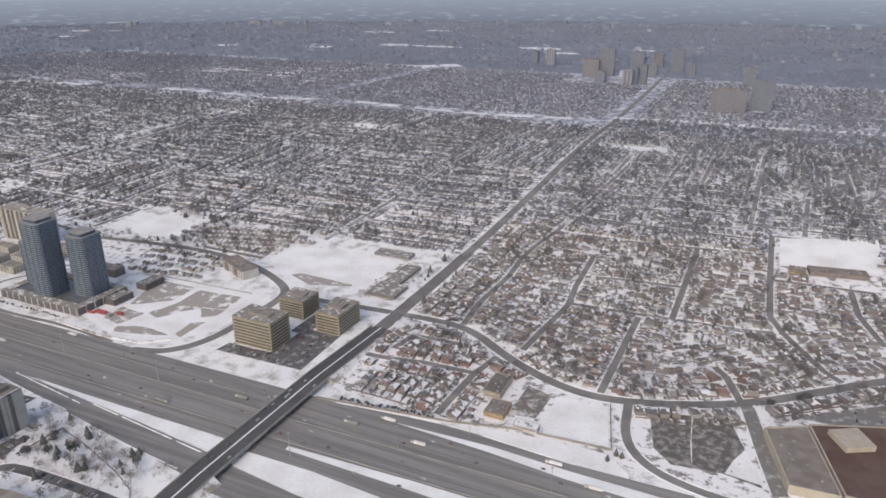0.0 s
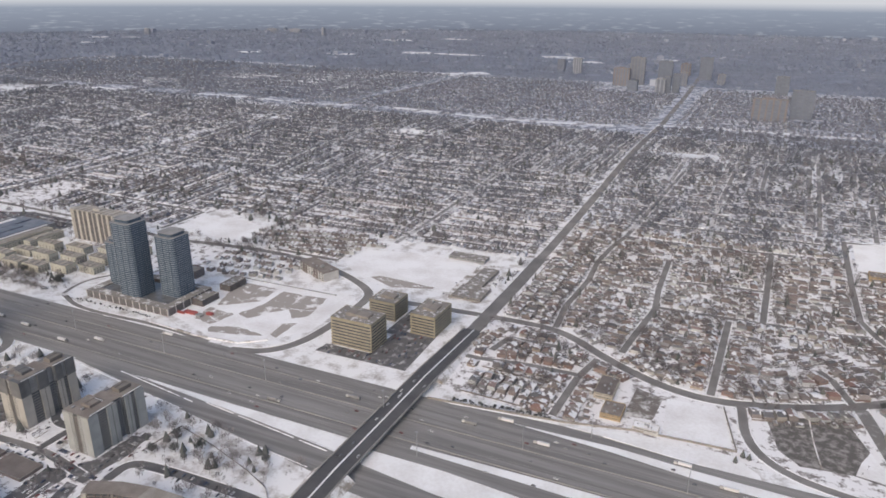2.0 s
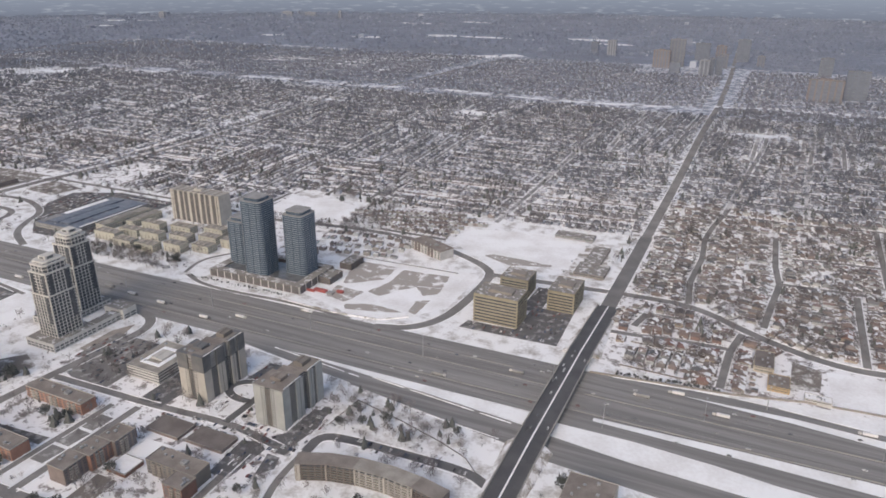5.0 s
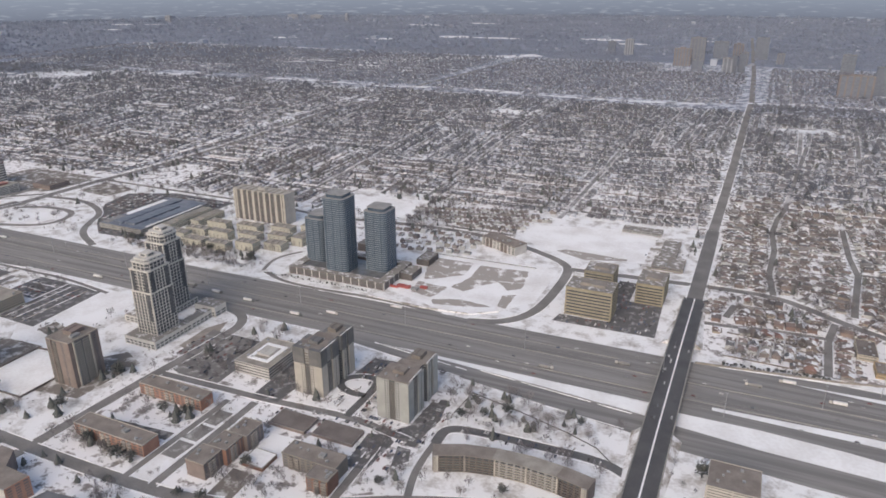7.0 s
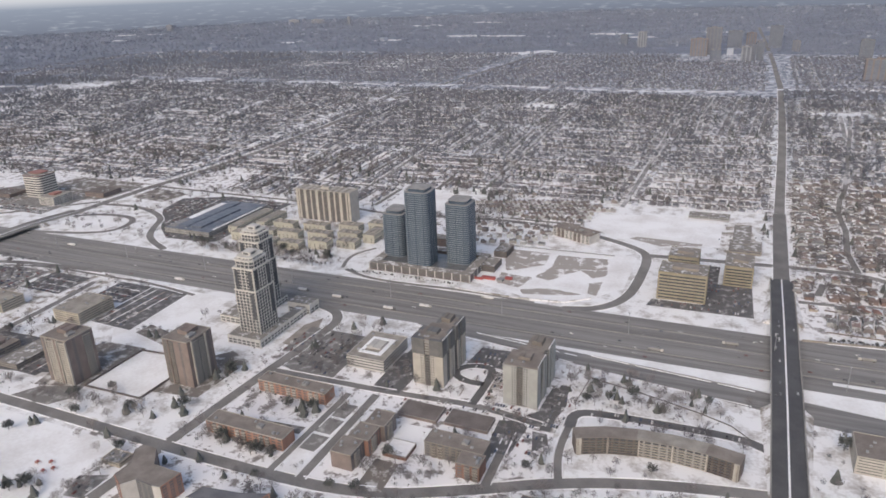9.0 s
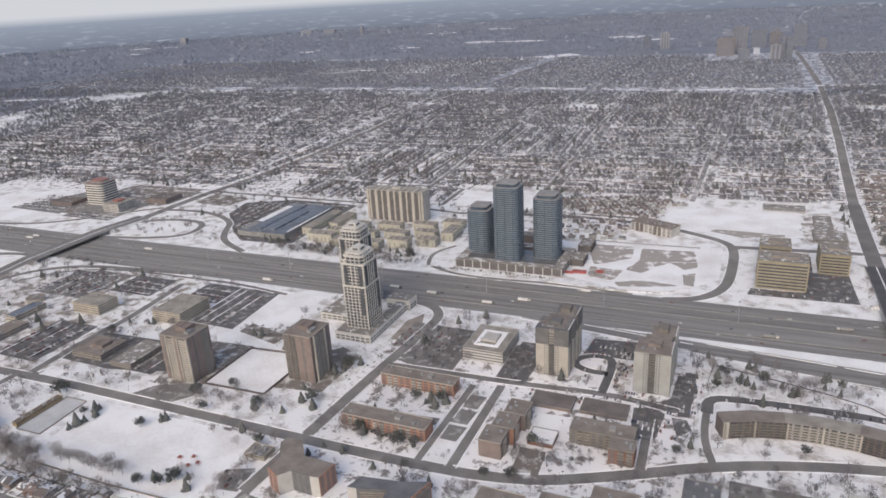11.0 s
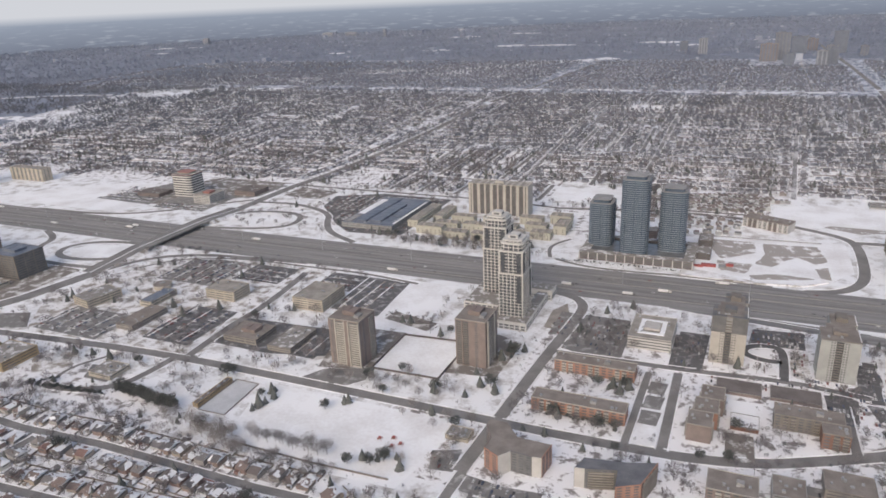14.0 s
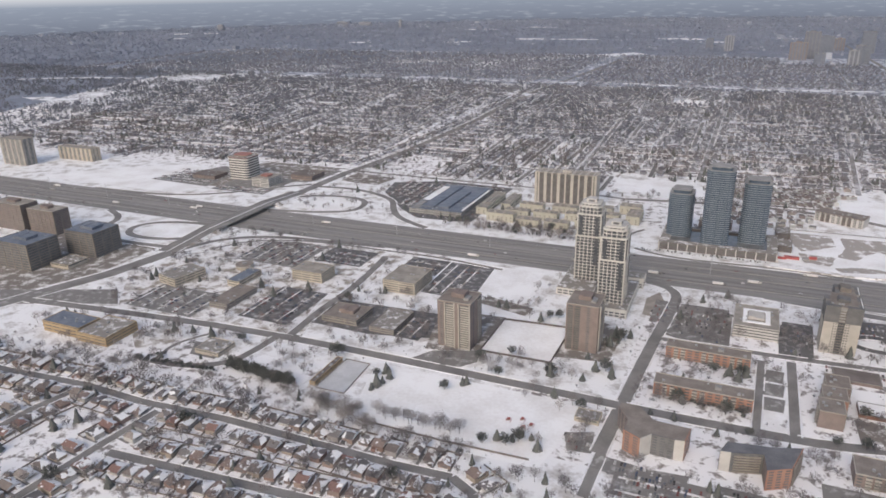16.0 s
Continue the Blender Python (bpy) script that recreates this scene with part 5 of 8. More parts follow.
patch("parking_lot", [(-160, 62), (-30, 66), (-34, 160), (-90, 160), (-92, 86), (-156, 84)], LOT_DARK, 0.06, "dark parking lot round the yellow offices", "parking lot")
patch("parking_lot", [(-104, 145), (-78, 145), (-78, 225), (-104, 225)], LOT_DARK, 0.06, "dark parking lot between offices", "parking lot")
patch("field", [(-301, 349), (-294, 412), (-137, 452), (-70, 428), (-81, 306), (-133, 302), (-202, 286), (-250, 306)], SNOW_CLEAN, 0.06, "snow-covered school playing field", "field")
patch("site", [(-416, 64), (-414, 200), (-226, 232), (-197, 222), (-196, 110), (-236, 46), (-290, 26)], SNOW_CLEAN, 0.05, "cleared building site with patchy snow", "building site")
SITE_SOIL = [[(-388, 200), (-326, 200), (-322, 152), (-369, 112), (-384, 150)], [(-375, 104), (-325, 100), (-335, 61), (-366, 66)], [(-407, 211), (-391, 208), (-384, 167), (-398, 172)], [(-312, 196), (-236, 203), (-231, 160), (-264, 152), (-288, 122), (-300, 98), (-322, 104), (-310, 150)], [(-266, 149), (-228, 159), (-227, 139), (-243, 126)], [(-330, 57), (-294, 71), (-246, 66), (-277, 52), (-323, 43)], [(-244, 107), (-228, 116), (-227, 69), (-239, 69)]]
for poly in SITE_SOIL:
    edge = densify(poly + poly[:1], 7)[:-1]
    poly = [(p.x + 3.5 * noise.noise((p.x * 0.11, p.y * 0.11, 4.0)), p.y + 3.5 * noise.noise((p.x * 0.11, p.y * 0.11, 9.0))) for p in edge]
    patch("soil", poly, SITE, 0.09, "bare frozen soil and snow on the building site", "soil")
low_wall("fence", [(-416, 214), (-380, 213), (-230, 219)], 1.8, GREY, "grey site fence along a lane", "fence", 0.4)
patch("field", [(-900, -100), (-700, -106), (-696, -250), (-760, -262), (-836, -180)], SNOW_CLEAN, 0.05, "open snowy lot beside the motorway", "field")
patch("parking_lot", [(-838, -112), (-772, -112), (-764, -228), (-836, -226)], LOT_DARK, 0.07, "half-cleared parking lot", "parking lot")
patch("field", [(-706, -268), (-625, -262), (-628, -340), (-706, -345)], SNOW_CLEAN, 0.06, "snowy lawn between brown towers", "field")
patch("field", [(-800, -412), (-570, -412), (-590, -520), (-772, -528)], SNOW_CLEAN, 0.06, "snow-covered park with playground", "field")
RINK = [(-834, -481), (-801, -480), (-805, -419), (-834, -419)]
patch("rink", RINK, surface("rink_ice", (0.46, 0.475, 0.49), (0.60, 0.61, 0.63), 0.05, 0.5, 0.4), 0.08, "grey outdoor ice rink", "rink")


low_wall("rink_boards", RINK + RINK[:1], 1.2, GREIGE, "weathered boards round the ice rink", "barrier", 0.45)
low_wall("fence", [(-765, -514), (-676, -515), (-600, -512)], 2.0, FENCE, "brown wooden fence behind the park", "fence")
low_wall("wall", [(-706, -264), (-625, -258), (-627, -346), (-706, -348), (-706, -264)], 2.2, BRICK_DARK, "low brick wall round a snowy garage roof", "wall", 0.8)
low_wall("wall", [(-193, -190), (-189, -140), (-134, -152), (-77, -168), (-46, -180), (-27, -198)], 1.1, BRICK_DARK, "thin dark park fence in snow", "fence", 0.3)
low_wall("wall", [(330, 150), (349, 69), (300, 66), (246, 61), (178, 44), (60, 28), (22, 23)], 2.4, GREIGE, "weathered beige noise wall beside the motorway ramp", "wall", 0.8)
low_wall("wall", [(-232, 58), (-262, 34), (-330, 26), (-420, 30)], 1.6, SNOW_DIRTY, "ploughed ridge of dirty snow", "snow ridge", 3.0)
# ground of the southern blocks: thawed lawns, soil and drives
def plot(poly, m, lab):
    paved = m in (LOT, LOT_DARK)
    patch("parking_lot" if paved else "lawn", poly, m, 0.065, lab, "parking lot" if paved else "lawn")


plot([(-1215, -180), (-1195, -150), (-1150, -120), (-1050, -108), (-914, -104), (-914, -390), (-1180, -410), (-1255, -320)], SNOW_DIRTY, "dirty snow and brown lawn between offices")
plot([(-1560, -432), (-1346, -432), (-1300, -330), (-1296, -225), (-1560, -205)], LAWN, "dark thawed lawn round dark offices")
plot([(-1379, -428), (-1225, -368), (-1187, -403), (-1334, -460)], LOT, "dark parking lot beside a gold brick centre")
plot([(-925, -356), (-925, -286), (-766, -278), (-766, -340), (-840, -358)], LOT_DARK, "dark forecourt and parking lot round a low plaza")
plot([(-752, -230), (-748, -206), (-682, -222), (-686, -246)], LAWN, "trodden garden with hedges behind the stepped towers")
plot([(-765, -365), (-706, -352), (-706, -258), (-770, -262), (-780, -300)], LAWN, "brown thawed lawn round a tower")
plot([(-626, -330), (-570, -322), (-566, -240), (-600, -226), (-626, -258)], LAWN, "brown thawed lawn round a tower")
plot([(-755, -366), (-706, -348), (-700, -372), (-716, -392), (-770, -390)], LOT, "asphalt forecourt before a brown tower")
plot([(-555, -189), (-557, -140), (-544, -114), (-528, -160), (-530, -195)], SOIL, "heap of bare brown soil by a ramp")
plot([(-582, -461), (-557, -451), (-553, -483), (-574, -486)], LOT, "small parking lot beside a park")
plot([(-555, -500), (-513, -507), (-475, -505), (-473, -483), (-505, -486), (-544, -482)], LOT, "curving parking lot behind apartments")
plot([(-528, -232), (-504, -180), (-454, -150), (-454, -238), (-504, -240)], LOT, "parking lot under bare trees")
plot([(-404, -160), (-367, -150), (-370, -240), (-404, -240)], LOT_DARK, "dark parking lot between towers")
plot([(-326, -156), (-322, -118), (-268, -112), (-268, -156)], LOT_DARK, "dark parking lot between towers")
DRIVE = surface("wet_drive_asphalt", (0.12, 0.119, 0.123), (0.17, 0.168, 0.17), 0.05, 0.7, 0.8)
road("road", smooth([(-291, -232), (-290, -200), (-291, -166), (-298, -157), (-316, -158), (-331, -170), (-330, -184), (-312, -193), (-292, -192)]), 9, DRIVE, 0.1, "dark drive looping round an oval island")
plot([(-324, -218), (-324, -198), (-299, -199), (-297, -222), (-310, -226)], SNOW_CLEAN, "snowy forecourt lawn with trodden paths")
road("road", [(-322, -214), (-310, -198), (-309, -224)], 1.6, SNOW_DIRTY, 0.12, "trodden path across a forecourt", False)
plot([(-286, -222), (-266, -224), (-266, -160), (-285, -160)], SNOW_DIRTY, "half-cleared forecourt of a pale tower")
plot([(-276, -236), (-236, -234), (-224, -220), (-222, -174), (-206, -170), (-200, -200), (-206, -238), (-242, -246)], LOT_DARK, "dark parking lot beside a pale tower")
plot([(-252, -300), (-256, -248), (-238, -243), (-226, -250), (-230, -296)], LOT_DARK, "dark lane between garages and apartments")
plot([(-212, -284), (-220, -254), (-206, -254), (-200, -270)], LOT_DARK, "small dark lot behind apartments")
plot([(-221, -218), (-218, -175), (-204, -178), (-206, -224)], LOT_DARK, "dark parking lot beside a pale tower")
plot([(-342, -344), (-318, -344), (-316, -384), (-340, -388)], LAWN, "brown thawed lawn behind apartments")
plot([(-520, -345), (-430, -338), (-430, -326), (-520, -334)], GRASS, "brown planting bed before orange apartments")
plot([(-342, -286), (-310, -284), (-312, -340), (-342, -340)], SNOW_CLEAN, "snowy court between apartment wings")
plot([(-1110, 190), (-1125, 262), (-1034, 304), (-880, 300), (-880, 72), (-914, 66), (-980, 62), (-1026, 98)], LOT_DARK, "wide parking lot round an arena")
plot([(-1346, 196), (-1300, 200), (-1288, 215), (-1280, 310), (-1348, 310)], LOT, "dark parking lot beside the arterial street")
plot([(-1500, 110), (-1440, 105), (-1352, 172), (-1300, 208), (-1292, 330), (-1500, 330)], LAWN, "thawed lawns round red-topped offices")
plot([(-1240, 236), (-1150, 230), (-1136, 290), (-1240, 308)], LAWN, "thawed lawns behind an arena lot")
plot([(-324, -178), (-320, -170), (-304, -168), (-297, -174), (-302, -183), (-319, -186)], SNOW_CLEAN, "oval snowy island in a drive")
plot([(-1112, -452), (-1064, -431), (-1025, -473), (-1072, -486)], SNOW_DIRTY, "trodden snowy garden")
plot([(-1004, -473), (-1019, -447), (-974, -443), (-970, -472)], LOT, "dark play court in snow")
plot([(-934, -468), (-926, -444), (-866, -446), (-862, -476)], SNOW_CLEAN, "clean snowy field behind a hedge")
plot([(-91, 341), (-74, 443), (-45, 432), (-22, 287), (-74, 282)], SNOW_DIRTY, "school court with trodden dirty snow")
plot([(-222, 306), (-182, 346), (-141, 366), (-108, 340), (-110, 306), (-171, 284)], SITE, "thawed brown turf at the foot of a snowy field")
plot([(-152, 331), (-140, 356), (-113, 350), (-114, 318), (-132, 306)], SOIL, "brown ball diamond in a snowy field")
plot([(513, 212), (640, 300), (690, 300), (690, 214)], LOT, "dark parking lot behind a big store")
plot([(232, 86), (262, 90), (266, 140), (234, 150)], LAWN, "brown church lawn with bare trees")
# lane in front of the curved apartments' garage
road("road", smooth([(-189, -236), (-190, -208), (-160, -202), (-100, -199), (-36, -197), (-12, -208)]), 11, DRIVE, 0.12, "dark garage lane with a line of parked cars")
road("road", smooth([(-938, -398), (-940, -434), (-948, -472), (-985, -496), (-1030, -500)]), 10, ASPHALT_STREET, 0.1, "curving street beside a snowy garden")
road("road", smooth([(-925, -393), (-930, -314), (-926, -259), (-932, -190), (-940, -126)]), 11, ASPHALT_STREET, 0.1, "street between office lots")
road("road", smooth([(-760, -114), (-860, -101), (-940, -104), (-1020, -104), (-1110, -112), (-1180, -142), (-1210, -190)]), 6, ASPHALT_STREET, 0.1, "service lane round the office lots")
road("road", smooth([(-1032, -493), (-1038, -459), (-1013, -421)]), 5, ASPHALT_STREET, 0.1, "narrow drive through a snowy garden")
road("road", smooth([(-610, 44), (-622, 80), (-618, 106), (-600, 134)]), 6, ASPHALT_STREET, 0.1, "curving drive beside the glass towers")
road("road", smooth([(-600, 40), (-557, 22), (-496, 20), (-396, 28), (-300, 20)]), 7, ASPHALT_STREET, 0.1, "service lane before the glass towers")
for x0, x1, y0, y1 in ((-1180, -1070, -400, -330), (-1018, -946, -374, -276), (-1150, -1044, -215, -120), (-1034, -956, -178, -118), (-832, -780, -352, -296), (-900, -840, -170, -112), (-545, -458, -205, -140), (-400, -372, -222, -150), (-215, -204, -250, -165)):
    patch("parking_lot", rect(x0, x1, y0, y1), LOT_DARK if x0 > -410 or -1100 < x0 < -780 else LOT, 0.06, "cleared parking lot with snowy edges", "parking lot")
for x0, x1, y0, y1 in ((-165, -90, -372, -332), (-180, -60, -470, -400), (-530, -455, -528, -492), (-450, -385, -520, -486), (-375, -300, -500, -452), (-300, -200, -470, -400)):
    patch("parking_lot", rect(x0, x1, y0, y1), LOT, 0.06, "cleared asphalt lot behind apartments", "parking lot")
patch("parking_lot", [(373, 152), (387, 92), (407, 72), (454, 79), (490, 72), (472, 126), (452, 181)], GRASS, 0.06, "bare brown vacant lot", "vacant lot")
patch("lawn", [(472, 128), (491, 76), (456, 80), (462, 104)], SNOW_CLEAN, 0.08, "patch of clean snow beside a vacant lot", "lawn")
low_wall("wall", [(416, 168), (420, 120), (426, 78)], 1.4, SNOW_DIRTY, "ridge of old snow across a vacant lot", "snow ridge", 1.0)
patch("field", [(276, 66), (344, 74), (331, 146), (270, 142)], SNOW_CLEAN, 0.07, "snow-covered sports court", "field")
patch("field", [(492, 652), (640, 676), (646, 822), (490, 772)], SNOW_CLEAN, 0.4, "snow-covered school field", "field")
patch("field", [(-700, 1180), (-640, 1160), (-600, 1190), (-560, 1200), (-550, 1290), (-610, 1262), (-660, 1280)], SNOW_CLEAN, 1.0, "snowy school grounds", "field")
patch("field", [(-1900, 40), (-1500, 40), (-1490, 200), (-1650, 250), (-1800, 150)], SNOW_CLEAN, 0.06, "open snowy field beside the motorway", "field")
patch("parking_lot", [(-1640, 110), (-1480, 100), (-1490, 220), (-1560, 260)], LOT, 0.08, "dark parking lot beside offices", "parking lot")
patch("parking_lot", [(-1460, 90), (-1330, 90), (-1330, 200), (-1460, 240)], LOT, 0.07, "dark parking lot beside offices", "parking lot")
patch("field", [(-690, 340), (-520, 350), (-470, 345), (-500, 420), (-610, 455), (-700, 425)], SNOW_CLEAN, 0.8, "snowy park with bare trees", "field")
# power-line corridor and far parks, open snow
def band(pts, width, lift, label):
    # patchy open snow, its dimmer bluish cast painted for haze
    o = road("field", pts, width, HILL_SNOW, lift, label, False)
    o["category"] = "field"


CORRIDOR = [(-3400, 1100), (-3120, 1200), (-2817, 1250), (-2600, 1330), (-2527, 1400), (-2374, 1469), (-2140, 1500), (-2030, 1532), (-1809, 1544), (-1620, 1560), (-1419, 1550), (-1161, 1535), (-1057, 1580), (-893, 1590), (-720, 1568), (-500, 1550), (-273, 1563), (-118, 1592), (3, 1655), (155, 1686), (400, 1690), (900, 1720)]
CORR_X, CORR_Y = [p[0] for p in CORRIDOR], [p[1] for p in CORRIDOR]
VALLEY = [(-1597, 1982), (-1606, 2200), (-1537, 2329), (-1388, 2446), (-1250, 2534), (-1131, 2666), (-1011, 2775)]
for k, ends_ in enumerate(zip(CORRIDOR, CORRIDOR[1:])):
    if k % 5 != 2:
        band(ends_, (30, 46, 24, 38)[k % 4], 0.6, "open snowy stretch of a long corridor")
band(VALLEY, 130, 0.6, "snowy park in the far suburbs")
band([(-1410, 1968), (-1310, 1990)], 55, 0.6, "snowy park in the far suburbs")
band([(90, 1250), (220, 1270)], 40, 0.6, "snowy school field in the suburbs")
band([(456, 2081), (562, 1945)], 14, 0.7, "snowy embankment by distant towers")
band([(577, 2112), (728, 2099)], 16, 0.7, "snowy embankment by distant towers")
band([(665, 1870), (730, 1876)], 100, 0.6, "snowy rail yard in the far suburbs")
band([(39, 2317), (206, 2313)], 26, 0.6, "snowy lots by distant towers")
band([(51, 1998), (235, 2030)], 22, 0.6, "snowy lots by distant towers")
band([(41, 2238), (137, 2064), (222, 1974)], 18, 0.65, "snowy lots by distant towers")
FAR_PARKS = [(-1945, 2155, 115, 42), (-2205, 1825, 85, 30), (-3395, 2490, 85, 50), (-2265, 3370, 130, 70), (-1145, 1240, 60, 26), (-2560, 1330, 100, 70), (-2830, 812, 140, 36), (-2700, 918, 75, 26), (-2220, 1745, 60, 34), (-1985, 2090, 105, 45), (-3450, 2550, 90, 30), (-4570, 3320, 130, 70)]
rp = random.Random(29)
while len(FAR_PARKS) < 24:
    x, y = rp.uniform(-5500, 1600), rp.uniform(2900, 5200)
    if x * D_VIEW.x + y * D_VIEW.y < 5600 and abs(x) > 300:
        FAR_PARKS.append((x, y, rp.uniform(70, 220), rp.uniform(40, 110)))
for x, y, L, w in FAR_PARKS:
    bm = bmesh.new()
    ring = [(x + math.cos(k * 0.4488) * L * rp.uniform(0.6, 1.1), y + math.sin(k * 0.4488) * w * rp.uniform(0.6, 1.1)) for k in range(14)]
    up = 0.6 + layer()
    bm.faces.new([bm.verts.new((a, b, gz(a, b) + up)) for a, b in ring])
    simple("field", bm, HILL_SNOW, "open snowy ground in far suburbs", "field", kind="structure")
EXCL = [(184, 348, 54, 160), (-805, -565, -514, -405), (-850, -800, -490, -418), (-706, -625, -345, -262), (-840, -696, -262, -106), (-420, -195, 60, 235), (-300, -24, 262, 480), (-690, -590, 1190, 1262), (488, 640, 612, 800), (-705, -520, 335, 450), (-1600, -1290, 60, 330), (80, 230, 1230, 1292), (-640, -260, 100, 292), (250, 470, 1900, 2000), (-380, 60, 2370, 2700)]


# ---- suburban streets with houses ----
# each street as x0, y0, x1, y1
EAST_STREETS = [(102, 261, 95, 339), (95, 339, 101, 444), (101, 444, 96, 529), (96, 529, 103, 599), (103, 599, 116, 660), (200, 228, 204, 272), (204, 272, 216, 384), (216, 384, 209, 456), (209, 456, 206, 582), (214, 389, 308, 395), (308, 395, 450, 404), (450, 404, 492, 414),
                (213, 492, 269, 504), (269, 504, 358, 513), (314, 171, 317, 386), (361, 400, 363, 676), (116, 660, 259, 663), (259, 663, 470, 688), (477, 772, 481, 582), (481, 582, 485, 465), (485, 465, 502, 419), (502, 419, 550, 330), (550, 330, 568, 312), (473, 776, 648, 794), (480, 592, 633, 600), (592, 593, 598, 514), (598, 514, 623, 431),
                (428, 287, 443, 268), (443, 268, 462, 218), (116, 660, 163, 1155), (163, 1155, 175, 1480), (255, 690, 255, 887), (255, 887, 282, 1497), (439, 790, 444, 1347), (530, 793, 535, 1000), (619, 1041, 605, 1400), (700, 600, 706, 1400)]
POCKET_STREETS = [(15, 134, 55, 137), (55, 137, 98, 146), (98, 146, 162, 149), (176, 198, 165, 143), (165, 143, 161, 52), (46, 162, 55, 205), (60, 205, 120, 208), (690, 440, 700, 600)]
WEST_STREETS = [(-262, 462, -225, 1480), (-545, 480, -532, 1480), (-790, 340, -786, 1480), (-1040, 340, -1020, 1480), (-440, 345, -310, 345), (-1100, 460, -720, 455), (-640, 470, -640, 560), (-890, 340, -886, 455), (-715, 340, -714, 455), (-970, 340, -968, 455), (-1400, 340, -1360, 1300), (-1650, 290, -1620, 1250), (-1900, 250, -1880, 1250), (-2150, 250, -2130, 1200), (-2400, 250, -2370, 1050), (-1310, 500, -1290, 1300)]
SOUTH_STREETS = [(-1420, -590, -1175, -575), (-1175, -575, -1060, -565), (-1060, -565, -979, -567), (-979, -567, -881, -560), (-881, -560, -703, -560), (-703, -560, -652, -557), (-1058, -570, -1070, -615), (-1070, -615, -1080, -820), (-952, -574, -960, -636), (-960, -636, -975, -820), (-1225, -580, -1240, -820), (-945, -640, -640, -616), (-652, -557, -628, -570), (-628, -570, -600, -690), (-1460, -470, -1300, -520)]
HOUSE_STREETS = EAST_STREETS + POCKET_STREETS + WEST_STREETS + SOUTH_STREETS
# blocks between the long streets: rows run east and west in some, north and south in others
rw = random.Random(17)


def block_streets(cols, bands, shear):
    for x0, x1 in cols:
        for y0, y1 in bands:
            lean = shear * (y0 - 400)
            if rw.random() < 0.78:
                n_ = max(2, round((y1 - y0) / 80))
                for k in range(n_):
                    y = y0 + (k + 0.5) * (y1 - y0) / n_ + rw.uniform(-7, 7)
                    HOUSE_STREETS.append((x0 + lean, y + rw.uniform(-6, 6), x1 + lean, y + 8 + rw.uniform(-8, 8)))
            else:
                n_ = max(2, round((x1 - x0) / 76))
                for k in range(n_):
                    x = x0 + (k + 0.5) * (x1 - x0) / n_ + rw.uniform(-6, 6) + lean
                    HOUSE_STREETS.append((x, y0 + 4, x + shear * 230 + rw.uniform(-8, 12), y1 - 4))


block_streets([(-1215, -1045), (-1030, -792), (-782, -545), (-532, -262), (-236, -14)], [(470, 720), (724, 975), (980, 1235), (1240, 1475)], 0.03)
block_streets([(22, 160), (165, 268), (275, 440), (450, 740)], [(790, 1010), (1015, 1240), (1245, 1480)], 0.03)
HOUSE_STREETS.append((22, 742, 462, 750))
block_streets([(-2440, -2160), (-2150, -1900), (-1890, -1640), (-1630, -1290)], [(340, 610), (615, 880), (885, 1150), (1155, 1430)], 0.12)
SNOWY_STREET = surface("snow_packed_street", (0.25, 0.246, 0.25), (0.58, 0.58, 0.60), 0.02, 0.4, 0.9, contrast=(0.50, 0.60))
for x0, y0, x1, y1 in HOUSE_STREETS:
    road("road", [(x0, y0), (x1, y1)], 9, SNOWY_STREET if (y0 + y1 > 1450 or x1 < -1300) and abs(x1 - x0) < abs(y1 - y0) else ASPHALT_STREET, 0.07, "narrow suburban street between snowy lawns")
# the northern suburbs beyond the corridor, on the same grid
NORTH = []
r2 = random.Random(11)
for y in range(1650, 2600, 92):
    for x0, x1 in ((-3300, -1130), (-1080, -20), (40, 1450)):
        NORTH.append((x0, y - 30 + r2.uniform(-8, 8), x1, y + r2.uniform(-8, 8)))
for k, x in enumerate(range(-3400, 1500, 270)):
    xx = x + r2.uniform(-30, 30)
    if abs(xx) > 45 and abs(xx + 1090) > 45:
        NORTH.append((xx, 1590 + 0.06 * xx, xx + r2.uniform(-10, 30), 2560))
for x0, y0, x1, y1 in NORTH:
    road("road", [(x0, y0), (x1, y1)], 8, SNOWY_STREET, 0.07, "far suburban street")

RA = np.array(ROADS)


rh0 = random.Random(3)


def clear_of_roads(x, y, gap, skip=-1):
    ax, ay, bx, by, w = RA.T
    dx, dy = bx - ax, by - ay
    t = np.clip(((x - ax) * dx + (y - ay) * dy) / (dx * dx + dy * dy + 1e-9), 0, 1)
    d = np.hypot(ax + t * dx - x, ay + t * dy - y) - w - gap
    return d.min() > 0


def in_excl(x, y, pad=0):
    return any(a - pad < x < b + pad and c - pad < y < d + pad for a, b, c, d in EXCL)


